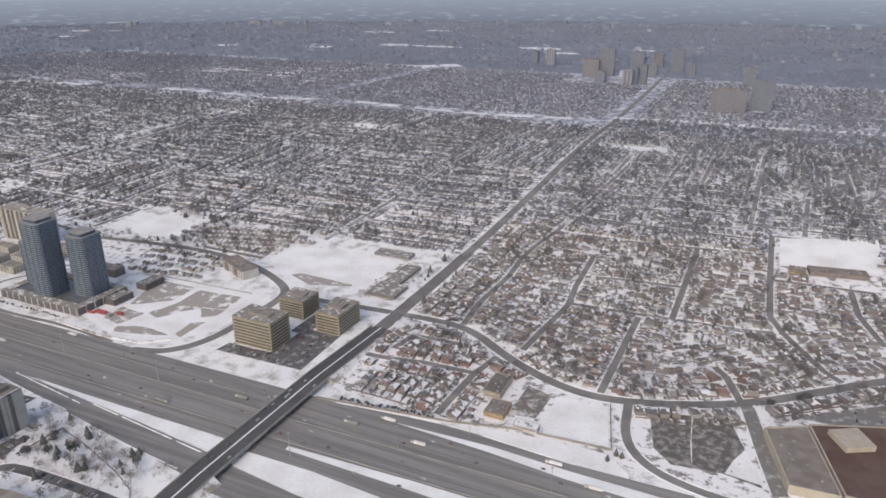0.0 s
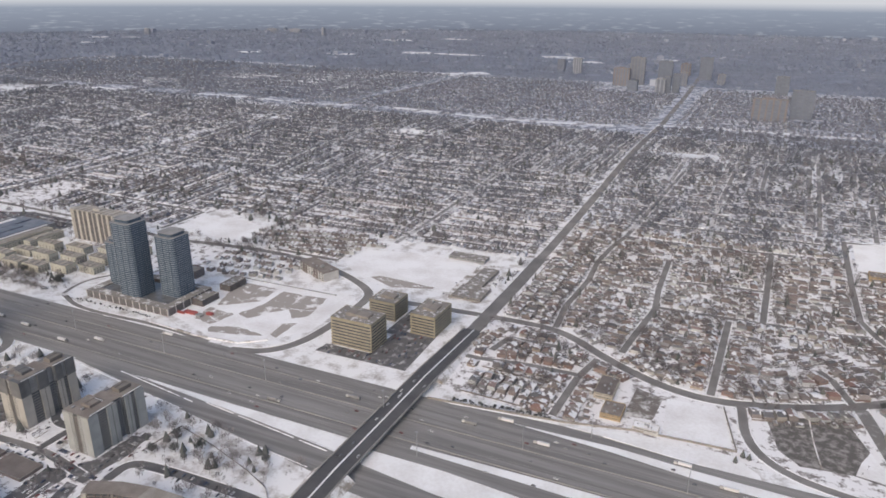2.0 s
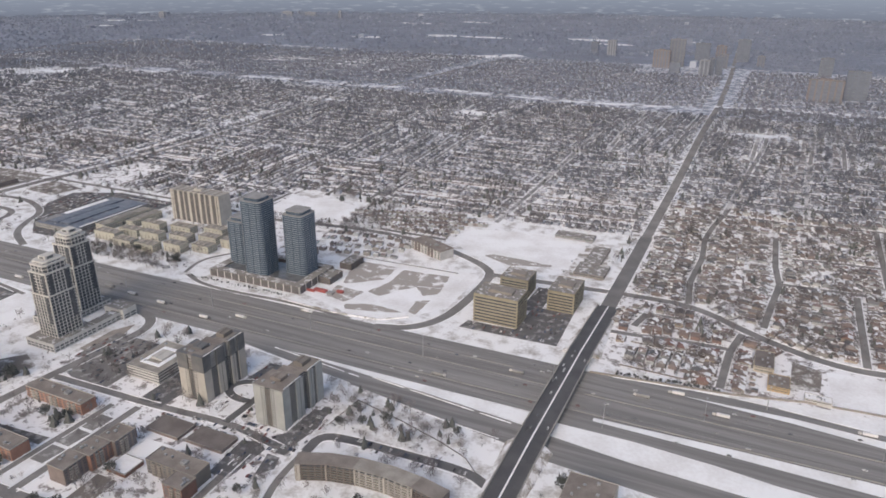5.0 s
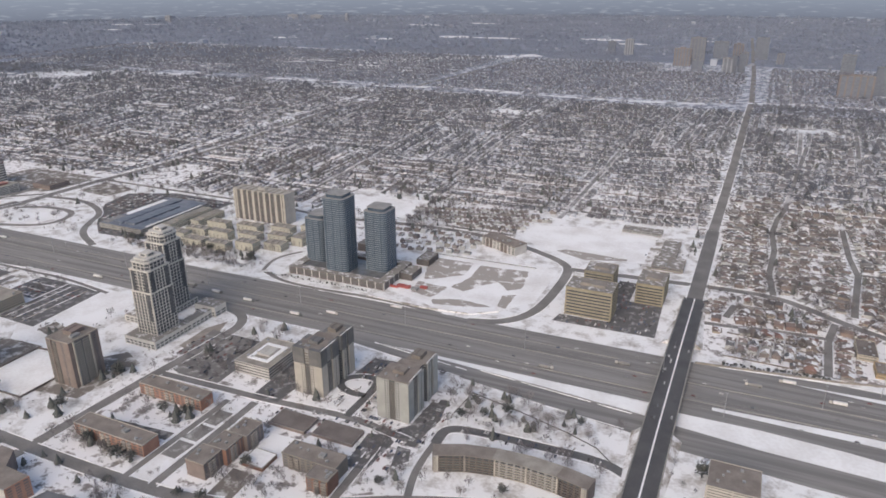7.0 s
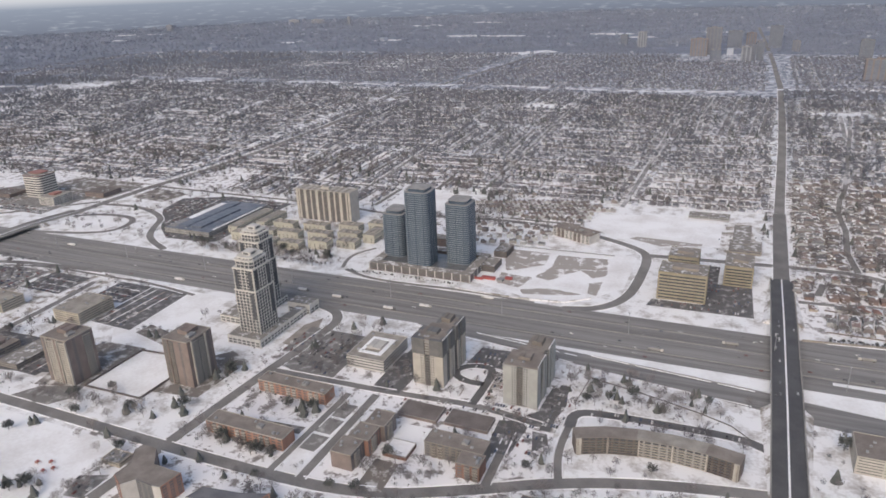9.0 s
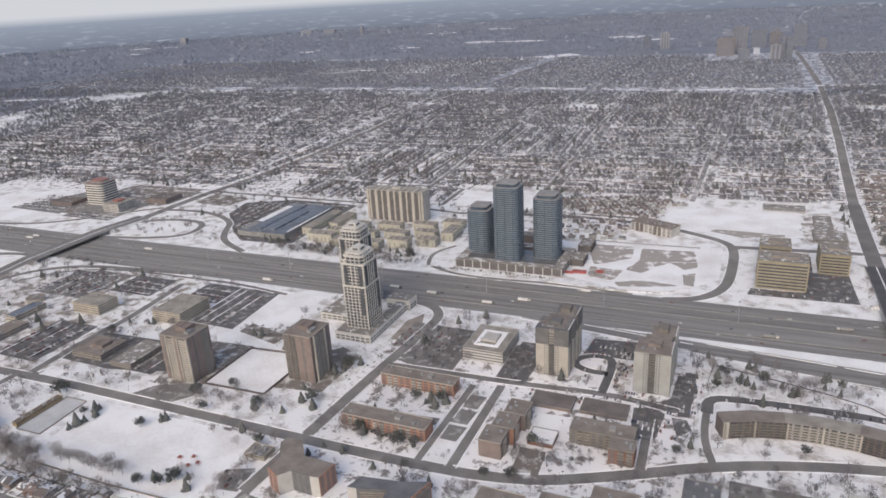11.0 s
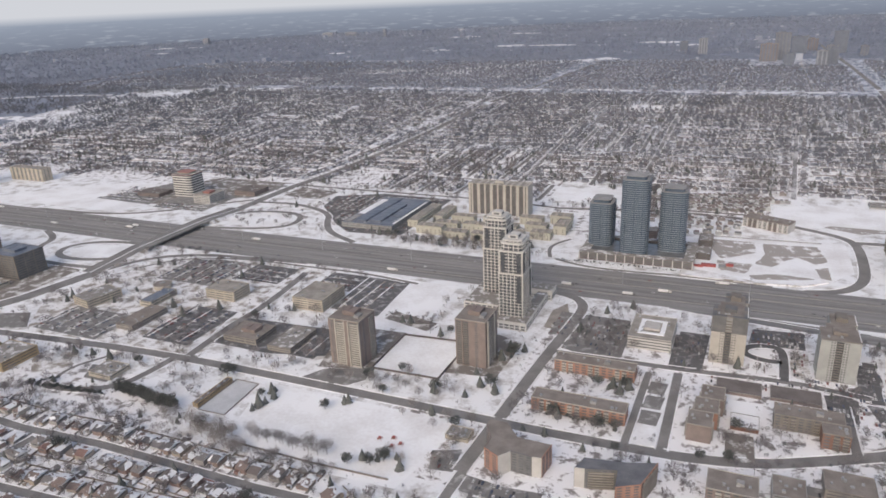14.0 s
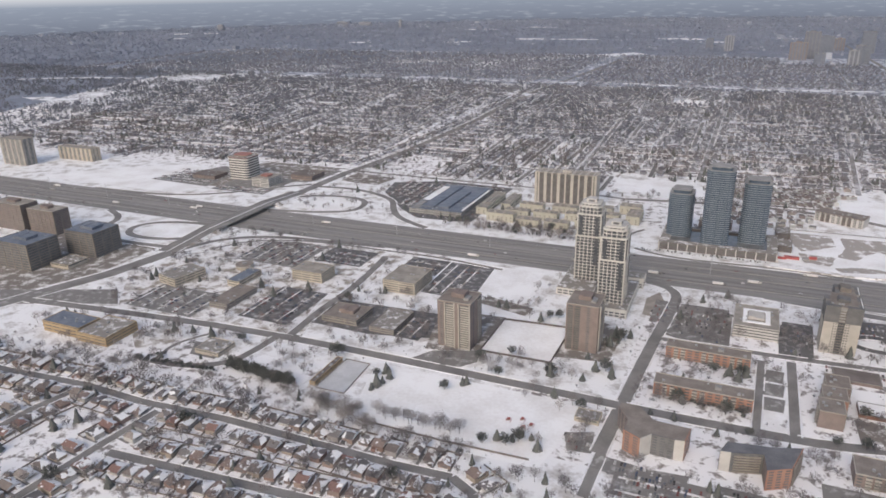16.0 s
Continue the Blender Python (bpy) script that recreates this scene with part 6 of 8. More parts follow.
# snow banks ploughed up along the kerbs
V, F = [], []
for ax, ay, bx, by, hw in ROADS:
    if min(ay, by) > 1500 or hw > 14:
        continue
    L = math.hypot(bx - ax, by - ay)
    tx, ty = (bx - ax) / L, (by - ay) / L
    n_ = max(1, int(L / 7))
    for i in range(n_):
        for s_ in (-1, 1):
            c0, c1 = i / n_, (i + 1) / n_
            ox, oy = -ty * s_ * (hw + 0.9), tx * s_ * (hw + 0.9)
            mx, my = ax + (bx - ax) * (c0 + c1) / 2 + ox, ay + (by - ay) * (c0 + c1) / 2 + oy
            if rh0.random() < 0.13 or not clear_of_roads(mx, my, -0.3):
                continue
            w_ = 0.8 + rh0.uniform(-0.2, 0.5)
            nx, ny = -ty * w_, tx * w_
            base = len(V)
            for c, z in ((c0, 0), (c1, 0)):
                x, y = ax + (bx - ax) * c + ox, ay + (by - ay) * c + oy
                V += [(x - nx, y - ny, gz(x, y) + 0.03), (x, y, gz(x, y) + 0.6), (x + nx, y + ny, gz(x, y) + 0.03)]
            F += [(base, base + 3, base + 4, base + 1), (base + 1, base + 4, base + 5, base + 2)]
me = bpy.data.meshes.new("snow_banks")
me.from_pydata(V, [], F)
me.materials.append(SNOW_CLEAN)
tagged(new("snow_banks", me), "ploughed snow banks along the streets", "snow", kind="stuff")
CELLS = {}


def free_spot(x, y, r):
    i, j = int(x // 12), int(y // 12)
    for a in (i - 1, i, i + 1):
        for b in (j - 1, j, j + 1):
            for q in CELLS.get((a, b), ()):
                if (q[0] - x) ** 2 + (q[1] - y) ** 2 < r * r:
                    return False
    return True


HOUSES, DRIVES, FENCES, TREES, SHEDS = [], [], [], [], []
rh = random.Random(7)


def lots_along(x0, y0, x1, y1, back=0.0):
    L = math.hypot(x1 - x0, y1 - y0)
    tx, ty = (x1 - x0) / L, (y1 - y0) / L
    far = y0 > 1500
    for side in (-1, 1):
        nx, ny = -ty * side, tx * side
        ends_ = 5.0 if (x0 > 15 and y0 < 720) or y0 < -480 else 14.0
        s = ends_
        while s < L - ends_:
            near_lot = (x0 > 15 and y0 < 720) or y0 < -480
            w = rh.uniform(13.2, 15.4) if y0 < -480 else rh.uniform(12.0, 13.8) if near_lot else rh.uniform(12.6, 15.6) if not far else rh.uniform(16, 22)
            cx, cy = x0 + tx * (s + w / 2), y0 + ty * (s + w / 2)
            s += w
            set_back = rh.uniform(15.5, 19.5) + back
            hx, hy = cx + nx * set_back, cy + ny * set_back
            if in_excl(hx, hy) or (-420 > hy > -532 and -900 < hx < -560) or -230 < hy < 36 and hx < 60 or not clear_of_roads(hx, hy, 5.5) or not free_spot(hx, hy, 11.0):
                continue
            if hx < -1290 and -560 < hy < 30:
                continue
            CELLS.setdefault((int(hx // 12), int(hy // 12)), []).append((hx, hy))
            rot = math.atan2(ty, tx) + rh.uniform(-0.03, 0.03) + (math.pi if side < 0 else 0)
            rr = rh.random()
            front, deep = (rh.uniform(9.4, 11.2), rh.uniform(12.0, 16.0)) if near_lot else (rh.uniform(8.6, 10.6), rh.uniform(10.5, 14.0))
            HOUSES.append((hx, hy, rot, *((deep, front) if rr > 0.5 else (front, deep)), rh.choice((3.2, 3.4, 5.0, 5.4)), rh.uniform(1.8, 2.8), rr))
            du = w / 2 - 2.2
            if near_lot and rh.random() < (0.8 if y0 > 0 else 0.45):
                gx, gy = cx + nx * (set_back + rh.uniform(13, 17)) + tx * du, cy + ny * (set_back + rh.uniform(13, 17)) + ty * du
                if clear_of_roads(gx, gy, 3) and free_spot(gx, gy, 6):
                    SHEDS.append((gx, gy, rot, rh.uniform(4.5, 6.5), rh.uniform(5.5, 8.5), 2.5, 1.1, rh.random()))
                for _ in range(1 if y0 > 0 else 0):
                    px, py = cx + nx * rh.uniform(27, 50) + tx * rh.uniform(-w / 2, w / 2), cy + ny * rh.uniform(27, 50) + ty * rh.uniform(-w / 2, w / 2)
                    if clear_of_roads(px, py, 1.0) and not in_excl(px, py):
                        TREES.append((px, py, rh.uniform(4, 12), rh.random() < 0.15))
            DRIVES.append((cx + tx * du + nx * 4, cy + ty * du + ny * 4, cx + tx * du + nx * rh.uniform(17, 26), cy + ty * du + ny * 22))
            if near_lot:
                for du_, d0, d1 in ((w / 2, set_back + 6, 31), (-w / 2, 31, 31)):
                    d0 = min(d0, d1)
                    e0, e1 = (cx + tx * w / 2 + nx * d0, cy + ty * w / 2 + ny * d0), (cx + tx * du_ + nx * d1, cy + ty * du_ + ny * d1)
                    if clear_of_roads(*e0, 2) and clear_of_roads(*e1, 2) and not in_excl(*e1):
                        FENCES.append((*e0, *e1))
            bx, by = cx + nx * 44, cy + ny * 44
            if side == 1 and clear_of_roads(bx, by, 6) and not far and not near_lot:
                FENCES.append((bx - tx * w / 2, by - ty * w / 2, bx + tx * w / 2, by + ty * w / 2))
            for _ in range(rh.choice((0, 0, 1, 1, 2, 2)) if near_lot else rh.choice((0, 1, 1, 2, 2, 3, 3)) if not far else rh.choice((1, 2, 3))):
                d = rh.choice((7.5, 8.5, rh.uniform(28, 42), rh.uniform(28, 42), rh.uniform(26, 40)))
                px, py = cx + nx * d + tx * rh.uniform(-w / 2, w / 2), cy + ny * d + ty * rh.uniform(-w / 2, w / 2)
                if clear_of_roads(px, py, 1.0) and not in_excl(px, py):
                    con = rh.random() < (0.07 if near_lot else 0.2)
                    TREES.append((px, py, rh.uniform(6, 15) if con else rh.uniform(8, 17), con))


for seg_ in HOUSE_STREETS:
    lots_along(*seg_)
for seg_ in NORTH:
    lots_along(*seg_)
for a_, b_ in zip(((191, 200), (260, 166), (321, 158), (399, 182), (473, 220), (543, 278), (610, 336)), ((260, 166), (321, 158), (399, 182), (473, 220), (543, 278), (610, 336), (760, 440))):
    lots_along(*a_, *b_, back=3.0)
lots_along(20, 262, 20, 506, back=-3.5)
lots_along(45, 86, 150, 84, back=-10.0)
lots_along(52, 262, 52, 640, back=-12.0)
for ends in ((3, 510, 10, 915), (10, 915, 14, 1480), (-1262, 345, -1171, 887), (-1171, 887, -1120, 1480)):
    lots_along(*ends, back=9.0)
# second rows of long low houses and garages in the deep blocks east of the arterial street
RAX, RAY, RBX, RBY, RW = RA.T
for gy in range(168, 716, 13):
    for gx in range(24, 690, 15):
        x, y = gx + rh.uniform(-3, 3), gy + rh.uniform(-1.5, 1.5)
        t_ = np.clip(((x - RAX) * (RBX - RAX) + (y - RAY) * (RBY - RAY)) / ((RBX - RAX) ** 2 + (RBY - RAY) ** 2 + 1e-9), 0, 1)
        gap_ = np.hypot(RAX + t_ * (RBX - RAX) - x, RAY + t_ * (RBY - RAY) - y) - RW
        k = int(gap_.argmin())
        if not 13 < gap_[k] < 75 or in_excl(x, y) or not free_spot(x, y, 12.5) or rh.random() < 0.36 or (x > 500 and y < 300) or (x > 330 and y < 170):
            continue
        CELLS.setdefault((int(x // 12), int(y // 12)), []).append((x, y))
        rot = math.atan2(RBY[k] - RAY[k], RBX[k] - RAX[k]) + rh.uniform(-0.04, 0.04)
        HOUSES.append((x, y, rot, rh.uniform(7.5, 9.5), rh.uniform(11, 15), rh.choice((2.8, 3.2, 4.6)), rh.uniform(1.5, 2.4), rh.uniform(0, 0.5)))
        tx, ty = math.cos(rot), math.sin(rot)
        DRIVES.append((x + tx * 6.2 - ty * 9, y + ty * 6.2 + tx * 9, x + tx * 6.2 + ty * 13, y + ty * 6.2 - tx * 13))
        if rh.random() < 0.25:
            TREES.append((x + tx * 6 - ty * 8, y + ty * 6 + tx * 8, rh.uniform(6, 13), rh.random() < 0.12))
# brown terraces in slanting rows west of the school field
for row in range(5):
    for k in range(24):
        x, y = -527 + k * 8.7 + row * 27.0, 411 + k * 2.4 - row * 14.5
        if clear_of_roads(x, y, 4) and not (x > -305 and y < 425):
            HOUSES.append((x, y, 0.27, 8.4, 9.0, 5.6, 1.6, 0.1 + 0.015 * k))
# a pocket of close-set houses behind the glass towers
for k in range(44):
    x, y = -505 + (k % 11) * 15.5 + rh.uniform(-4, 4), 212 + (k // 11) * 26 + (k % 11) * 2.2 + rh.uniform(-5, 5)
    if clear_of_roads(x, y, 5) and free_spot(x, y, 11) and not (-475 < x < -425 and y < 200):
        CELLS.setdefault((int(x // 12), int(y // 12)), []).append((x, y))
        HOUSES.append((x, y, 0.15 + rh.uniform(-0.2, 0.2), rh.uniform(8, 11), rh.uniform(8, 12), rh.choice((3.4, 5.6)), 2.2, rh.random()))
        if k % 2:
            TREES.append((x + 7, y - 9, rh.uniform(8, 13), k % 6 == 1))


def house_mesh(w, d, h, rise, hip, turned):
    """Walls, roof, chimney, windows and garage of one house, round its own origin; the street lies to the south, or to the west where turned."""
    bm = bmesh.new()
    box_into(bm, -w / 2, w / 2, -d / 2, d / 2, 0, h)
    wall = mesh_of(bm, "wall", WALL_ONE)
    bm = bmesh.new()
    e = 0.5
    a, b = w / 2 + e, d / 2 + e
    ins = min(a, b) * 0.9 if hip else 0.0
    lo = [bm.verts.new(p) for p in ((-a, -b, h - 0.2), (a, -b, h - 0.2), (a, b, h - 0.2), (-a, b, h - 0.2))]
    v = [bm.verts.new(p) for p in ((-a, -b, h), (a, -b, h), (a, b, h), (-a, b, h), (0, -b + ins, h + rise), (0, b - ins, h + rise))]
    for f in ((0, 1, 4), (1, 2, 5, 4), (2, 3, 5), (3, 0, 4, 5)):
        bm.faces.new([v[i] for i in f])
    for i in range(4):
        bm.faces.new((lo[i], lo[(i + 1) % 4], v[(i + 1) % 4], v[i]))
    bm.faces.new(lo[::-1])
    roof = mesh_of(bm, "roof", ROOF_ONE)
    bm = bmesh.new()
    box_into(bm, w * 0.2, w * 0.2 + 0.9, -0.6, 0.6, h, h + rise + 0.9)
    ch = mesh_of(bm, "chimney", BRICK_BROWN)
    bm = bmesh.new()
    box_into(bm, -w * 0.28, w * 0.28, -d / 2 - 0.06, d / 2 + 0.06, h - 2.1, h - 0.9)
    win = mesh_of(bm, "window", GLASS)
    bm = bmesh.new()
    if turned:
        box_into(bm, -w / 2 - 2.6, -w / 2 + 0.1, d * 0.05, d / 2 - 0.3, 0, 2.6)
    else:
        box_into(bm, w * 0.05, w / 2 - 0.3, -d / 2 - 2.6, -d / 2 + 0.1, 0, 2.6)
    gar = mesh_of(bm, "garage", ROOF_ONE)
    return wall, roof, ch, win, gar


near_house = [k for k, q in enumerate(HOUSES) if (q[1] < -480 and q[0] > -1200) or (20 < q[0] < 480 and q[1] < 330)][:300]
near_set = set(near_house)
KINDS = []
for k in range(8):
    front, deep = 9.4 + (k % 3) * 0.8, 12.0 + (k * 7 % 4) * 1.1
    KINDS.append(house_mesh(*((deep, front) if k > 3 else (front, deep)), (3.3, 5.2)[k % 2], 2.0 + 0.25 * (k % 4), k % 3 == 0, k > 3))
HOUSE_LABELS = ("brick bungalow with patchy snow on its shingle roof", "two-storey brick house with snow-dusted shingle roof")
shell = cap = None
for k in near_house:
    x, y, rot, w, d, h, rise, rr = HOUSES[k]
    i = int(rr * 8) % 8
    o = thing("house", x, y, HOUSE_LABELS[i % 2], "house", "suburban houses", rz=math.degrees(rot) + (90 if rr > 0.5 else 0))
    for nm, me in zip(("wall", "roof", "chimney", "window", "garage"), KINDS[i]):
        if nm == "garage" and k % 2 or nm == "chimney" and k % 3:
            continue
        under = {"window": shell, "garage": shell, "chimney": cap}.get(nm, o)
        made = share(nm, me, under)
        if nm == "wall":
            shell = made
        elif nm == "roof":
            cap = made


def joined(name, verts, faces, mats, mat_index, label, category):
    me = bpy.data.meshes.new(name)
    me.from_pydata(verts, [], faces)
    for m in mats:
        me.materials.append(m)
    if mat_index is not None:
        me.polygons.foreach_set("material_index", mat_index)
    me.update()
    return tagged(new(name, me), label, category, kind="stuff")


V, F, MI = [], [], []
for k, (x, y, rot, w, d, h, rise, rr) in enumerate(HOUSES + SHEDS):
    if k in near_set:
        continue
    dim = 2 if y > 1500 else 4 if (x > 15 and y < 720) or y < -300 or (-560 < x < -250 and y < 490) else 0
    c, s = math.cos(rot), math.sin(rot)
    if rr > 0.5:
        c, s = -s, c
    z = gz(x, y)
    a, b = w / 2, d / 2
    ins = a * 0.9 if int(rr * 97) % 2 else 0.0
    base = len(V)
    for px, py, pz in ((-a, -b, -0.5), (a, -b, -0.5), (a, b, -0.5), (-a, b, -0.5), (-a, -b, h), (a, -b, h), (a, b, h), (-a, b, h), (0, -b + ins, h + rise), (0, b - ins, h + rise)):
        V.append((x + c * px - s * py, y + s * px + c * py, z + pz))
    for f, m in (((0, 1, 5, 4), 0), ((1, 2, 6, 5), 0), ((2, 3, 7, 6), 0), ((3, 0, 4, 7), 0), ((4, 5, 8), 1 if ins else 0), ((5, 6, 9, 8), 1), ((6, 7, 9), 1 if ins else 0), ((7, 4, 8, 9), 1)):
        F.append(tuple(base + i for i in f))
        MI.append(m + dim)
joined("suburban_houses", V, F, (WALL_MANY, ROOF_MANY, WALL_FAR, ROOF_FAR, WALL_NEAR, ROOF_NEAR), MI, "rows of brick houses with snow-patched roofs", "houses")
V, F = [], []
for x0, y0, x1, y1 in DRIVES:
    if y0 > 1500:
        continue
    L = math.hypot(x1 - x0, y1 - y0)
    nx, ny = -(y1 - y0) / L * 1.5, (x1 - x0) / L * 1.5
    base = len(V)
    for x, y in ((x0 + nx, y0 + ny), (x0 - nx, y0 - ny), (x1 - nx, y1 - ny), (x1 + nx, y1 + ny)):
        V.append((x, y, gz(x, y) + 0.1))
    F.append((base, base + 1, base + 2, base + 3))
joined("driveways", V, F, (LOT,), None, "cleared asphalt driveways between houses", "driveway")
V, F = [], []
for x0, y0, x1, y1 in FENCES:
    base = len(V)
    for x, y, z in ((x0, y0, -0.3), (x1, y1, -0.3), (x1, y1, 1.8), (x0, y0, 1.8)):
        V.append((x, y, gz(x, y) + z))
    F.append((base, base + 1, base + 2, base + 3))
joined("garden_fences", V, F, (FENCE,), None, "weathered wooden fences behind houses", "fence")


# ---- trees ----


def bare_template(n, wide, seed, limbs=7, reach=1.0):
    """Trunk and limbs, and a crown of thin twigs, for a tree one metre high: arrays of triangles."""
    g = np.random.default_rng(seed)
    tr = []
    for k in range(3):
        a0, a1 = 2 * math.pi * k / 3, 2 * math.pi * (k + 1) / 3
        tr.append(((0.02 * math.cos(a0), 0.02 * math.sin(a0), 0), (0.02 * math.cos(a1), 0.02 * math.sin(a1), 0), (0, 0, 0.62)))
    ends = []
    for k in range(limbs):
        a = 2 * math.pi * (k + g.uniform(-0.3, 0.3)) / limbs
        r, z = g.uniform(0.16, 0.30), g.uniform(0.55, 0.86)
        p0, p1 = np.array((0, 0, g.uniform(0.25, 0.42))), np.array((r * math.cos(a), r * math.sin(a), z))
        ends.append((p0, p1))
        sd = np.array((-math.sin(a), math.cos(a), 0)) * 0.011
        tr.append((p0 + sd, p0 - sd, p1))
    tw = []
    while len(tw) < n:
        # a domed crown filled with fine twigs that point outwards and up
        q = g.uniform(-1, 1, 3)
        if q @ q > 1 or q[2] < -0.6:
            continue
        lump = 1 + 0.18 * math.sin(3 * math.atan2(q[1], q[0]) + seed) + 0.12 * math.sin(5 * q[2] + seed)
        q = q * lump * np.array((0.37, 0.37, 0.34)) + np.array((0, 0, 0.64))
        d = (q - np.array((0, 0, 0.38))) / 0.4 + g.normal(size=3) * 0.45 + np.array((0, 0, 0.1))
        d /= np.linalg.norm(d) + 1e-6
        L = g.uniform(0.07, 0.15) * reach
        side = np.cross(d, g.normal(size=3))
        side /= np.linalg.norm(side) + 1e-6
        tw.append((q - d * L * 0.5 + side * wide, q - d * L * 0.5 - side * wide, q + d * L * 0.5))
    return np.array(tr, float), np.array(tw, float)


def conifer_template(seed, tiers=5, n=9):
    g = np.random.default_rng(seed)
    out = []
    for t in range(tiers):
        f = t / tiers
        z0, z1 = 0.05 + 0.80 * f, min(1.0, 0.05 + 0.80 * f + 0.36)
        r = 0.27 * (1 - 0.85 * f)
        ring = [(r * g.uniform(0.7, 1.25) * math.cos(2 * math.pi * k / n), r * g.uniform(0.7, 1.25) * math.sin(2 * math.pi * k / n), z0 + g.uniform(-0.03, 0.05)) for k in range(n)]
        for k in range(n):
            out.append((ring[k], ring[(k + 1) % n], (g.uniform(-0.02, 0.02), g.uniform(-0.02, 0.02), min(z1, 1.0))))
    return np.array(out, float)


def tri_mesh(name, tris):
    """A mesh out of an array of triangles."""
    k = len(tris)
    me = bpy.data.meshes.new(name)
    me.vertices.add(3 * k)
    me.vertices.foreach_set("co", tris.reshape(-1).astype(np.float32))
    me.loops.add(3 * k)
    me.loops.foreach_set("vertex_index", np.arange(3 * k, dtype=np.int32))
    me.polygons.add(k)
    me.polygons.foreach_set("loop_start", np.arange(0, 3 * k, 3, dtype=np.int32))
    me.update(calc_edges=True)
    return me


def planted(name, spots, templates, material, label):
    """Many trees, each a turned and scaled copy of a template, in one mesh."""
    if not len(spots):
        return
    g = np.random.default_rng(len(spots))
    parts_ = []
    which = g.integers(0, len(templates), len(spots))
    for k, tpl in enumerate(templates):
        s = spots[which == k]
        if not len(s):
            continue
        a = g.uniform(0, 2 * math.pi, len(s))
        c, sn = np.cos(a), np.sin(a)
        hgt, wid = s[:, 2], s[:, 2] * g.uniform(0.85, 1.2, len(s))
        x = (tpl[None, :, :, 0] * c[:, None, None] - tpl[None, :, :, 1] * sn[:, None, None]) * wid[:, None, None] + s[:, 0][:, None, None]
        y = (tpl[None, :, :, 0] * sn[:, None, None] + tpl[None, :, :, 1] * c[:, None, None]) * wid[:, None, None] + s[:, 1][:, None, None]
        z = tpl[None, :, :, 2] * hgt[:, None, None] + gza(s[:, 1])[:, None, None]
        parts_.append(np.stack([x, y, z], -1).reshape(-1, 3, 3))
    me = tri_mesh(name, np.concatenate(parts_))
    me.materials.append(material)
    tagged(new(name, me), label, "trees", kind="stuff")


NEAR_BARE = [bare_template(380, 0.0062, k, 9, 1.35) for k in range(5)]
MID_BARE = [np.concatenate(bare_template(90, 0.021, 20 + k, 5, 1.6)) for k in range(5)]
FAR_BARE = [bare_template(22, 0.075, 40 + k, 4, 2.0)[1] for k in range(5)]
WOODS = [bare_template(12, 0.11, 100 + k, 4, 2.3)[1] for k in range(5)]
CLUMPS = [bare_template(12, 0.16, 80 + k, 4, 2.6)[1] for k in range(4)]
CONIFERS = [conifer_template(k) for k in range(4)]
FAR_CONIFERS = [conifer_template(60 + k, 2, 5) for k in range(3)]
MESH_TRUNK = [tri_mesh("trunk", a) for a, b in NEAR_BARE]
MESH_CROWN = [tri_mesh("crown", b) for a, b in NEAR_BARE]
for me in MESH_TRUNK:
    me.materials.append(BARK)
for me in MESH_CROWN:
    me.materials.append(BARK)
bm = bmesh.new()
bmesh.ops.create_cone(bm, cap_ends=False, segments=5, radius1=0.03, radius2=0.015, depth=0.3, matrix=Matrix.Translation((0, 0, 0.15)))
CON_TRUNK = mesh_of(bm, "trunk", BARK)
PINES = [np.concatenate([bare_template(260, 0.032, 200 + k, 6, 1.5)[1] * np.array((1.0, 1.0, 1.15)) - np.array((0, 0, 0.12))]) for k in range(3)]
CON_CROWN = [tri_mesh("crown", t) for t in CONIFERS + PINES]
for me in CON_CROWN:
    me.materials.append(NEEDLES)


def tree(x, y, h, conifer, k):
    o = thing("tree", x, y, "dark green conifer standing in snow" if conifer else "bare leafless tree standing in snow", "tree", "conifers" if conifer else "bare trees")
    sc = (h * (1.3 if conifer else 1.1), h * (1.3 if conifer else 1.1), h)
    share("trunk", CON_TRUNK if conifer else MESH_TRUNK[k % 5], o, rz=37 * k % 360, scale=sc)
    share("crown", CON_CROWN[k % 7] if conifer else MESH_CROWN[k % 5], o, rz=37 * k % 360, scale=sc)


# trees that stand alone in parks, lots and along streets
SINGLE = []
rs = random.Random(21)
SOUTH_GROVES = [(-775, -640, -530, -519, 20, 0), (-850, -800, -520, -492, 12, 0), (-200, -30, -190, -140, 18, 0.08), (-190, -60, -178, -150, 6, 1), (-470, -420, -312, -294, 8, 1), (-510, -430, -384, -370, 10, 0.2), (-600, -560, -300, -270, 3, 1), (-700, -590, -392, -352, 14, 0.25), (-640, -560, -420, -404, 5, 0.5), (-790, -772, -470, -410, 5, 1), (-712, -704, -436, -430, 2, 1), (-640, -596, -500, -478, 6, 0.7), (-575, -560, -500, -420, 7, 0.2), (-900, -640, 30, 62, 40, 0.1)]
NORTH_GROVES = [(-900, -650, 60, 80, 30, 0.6), (-1260, -1150, -245, -215, 12, 0.1), (-1130, -950, -112, -104, 12, 0.1), (-1210, -1140, 70, 110, 8, 0.5), (-1390, -1310, -160, -125, 8, 0.8), (-560, -420, 36, 46, 14, 0.1), (-60, -30, 70, 150, 8, 0), (-250, -200, 40, 70, 6, 0.5), (-690, -480, 350, 440, 24, 0.05), (-1200, -1060, -430, -408, 8, 0.4), (-1000, -920, -440, -410, 6, 0.5), (60, 180, 40, 60, 12, 1), (330, 345, 60, 140, 7, 0.6), (-330, -240, -345, -325, 8, 0.6), (-180, -40, -290, -275, 10, 0.2)]
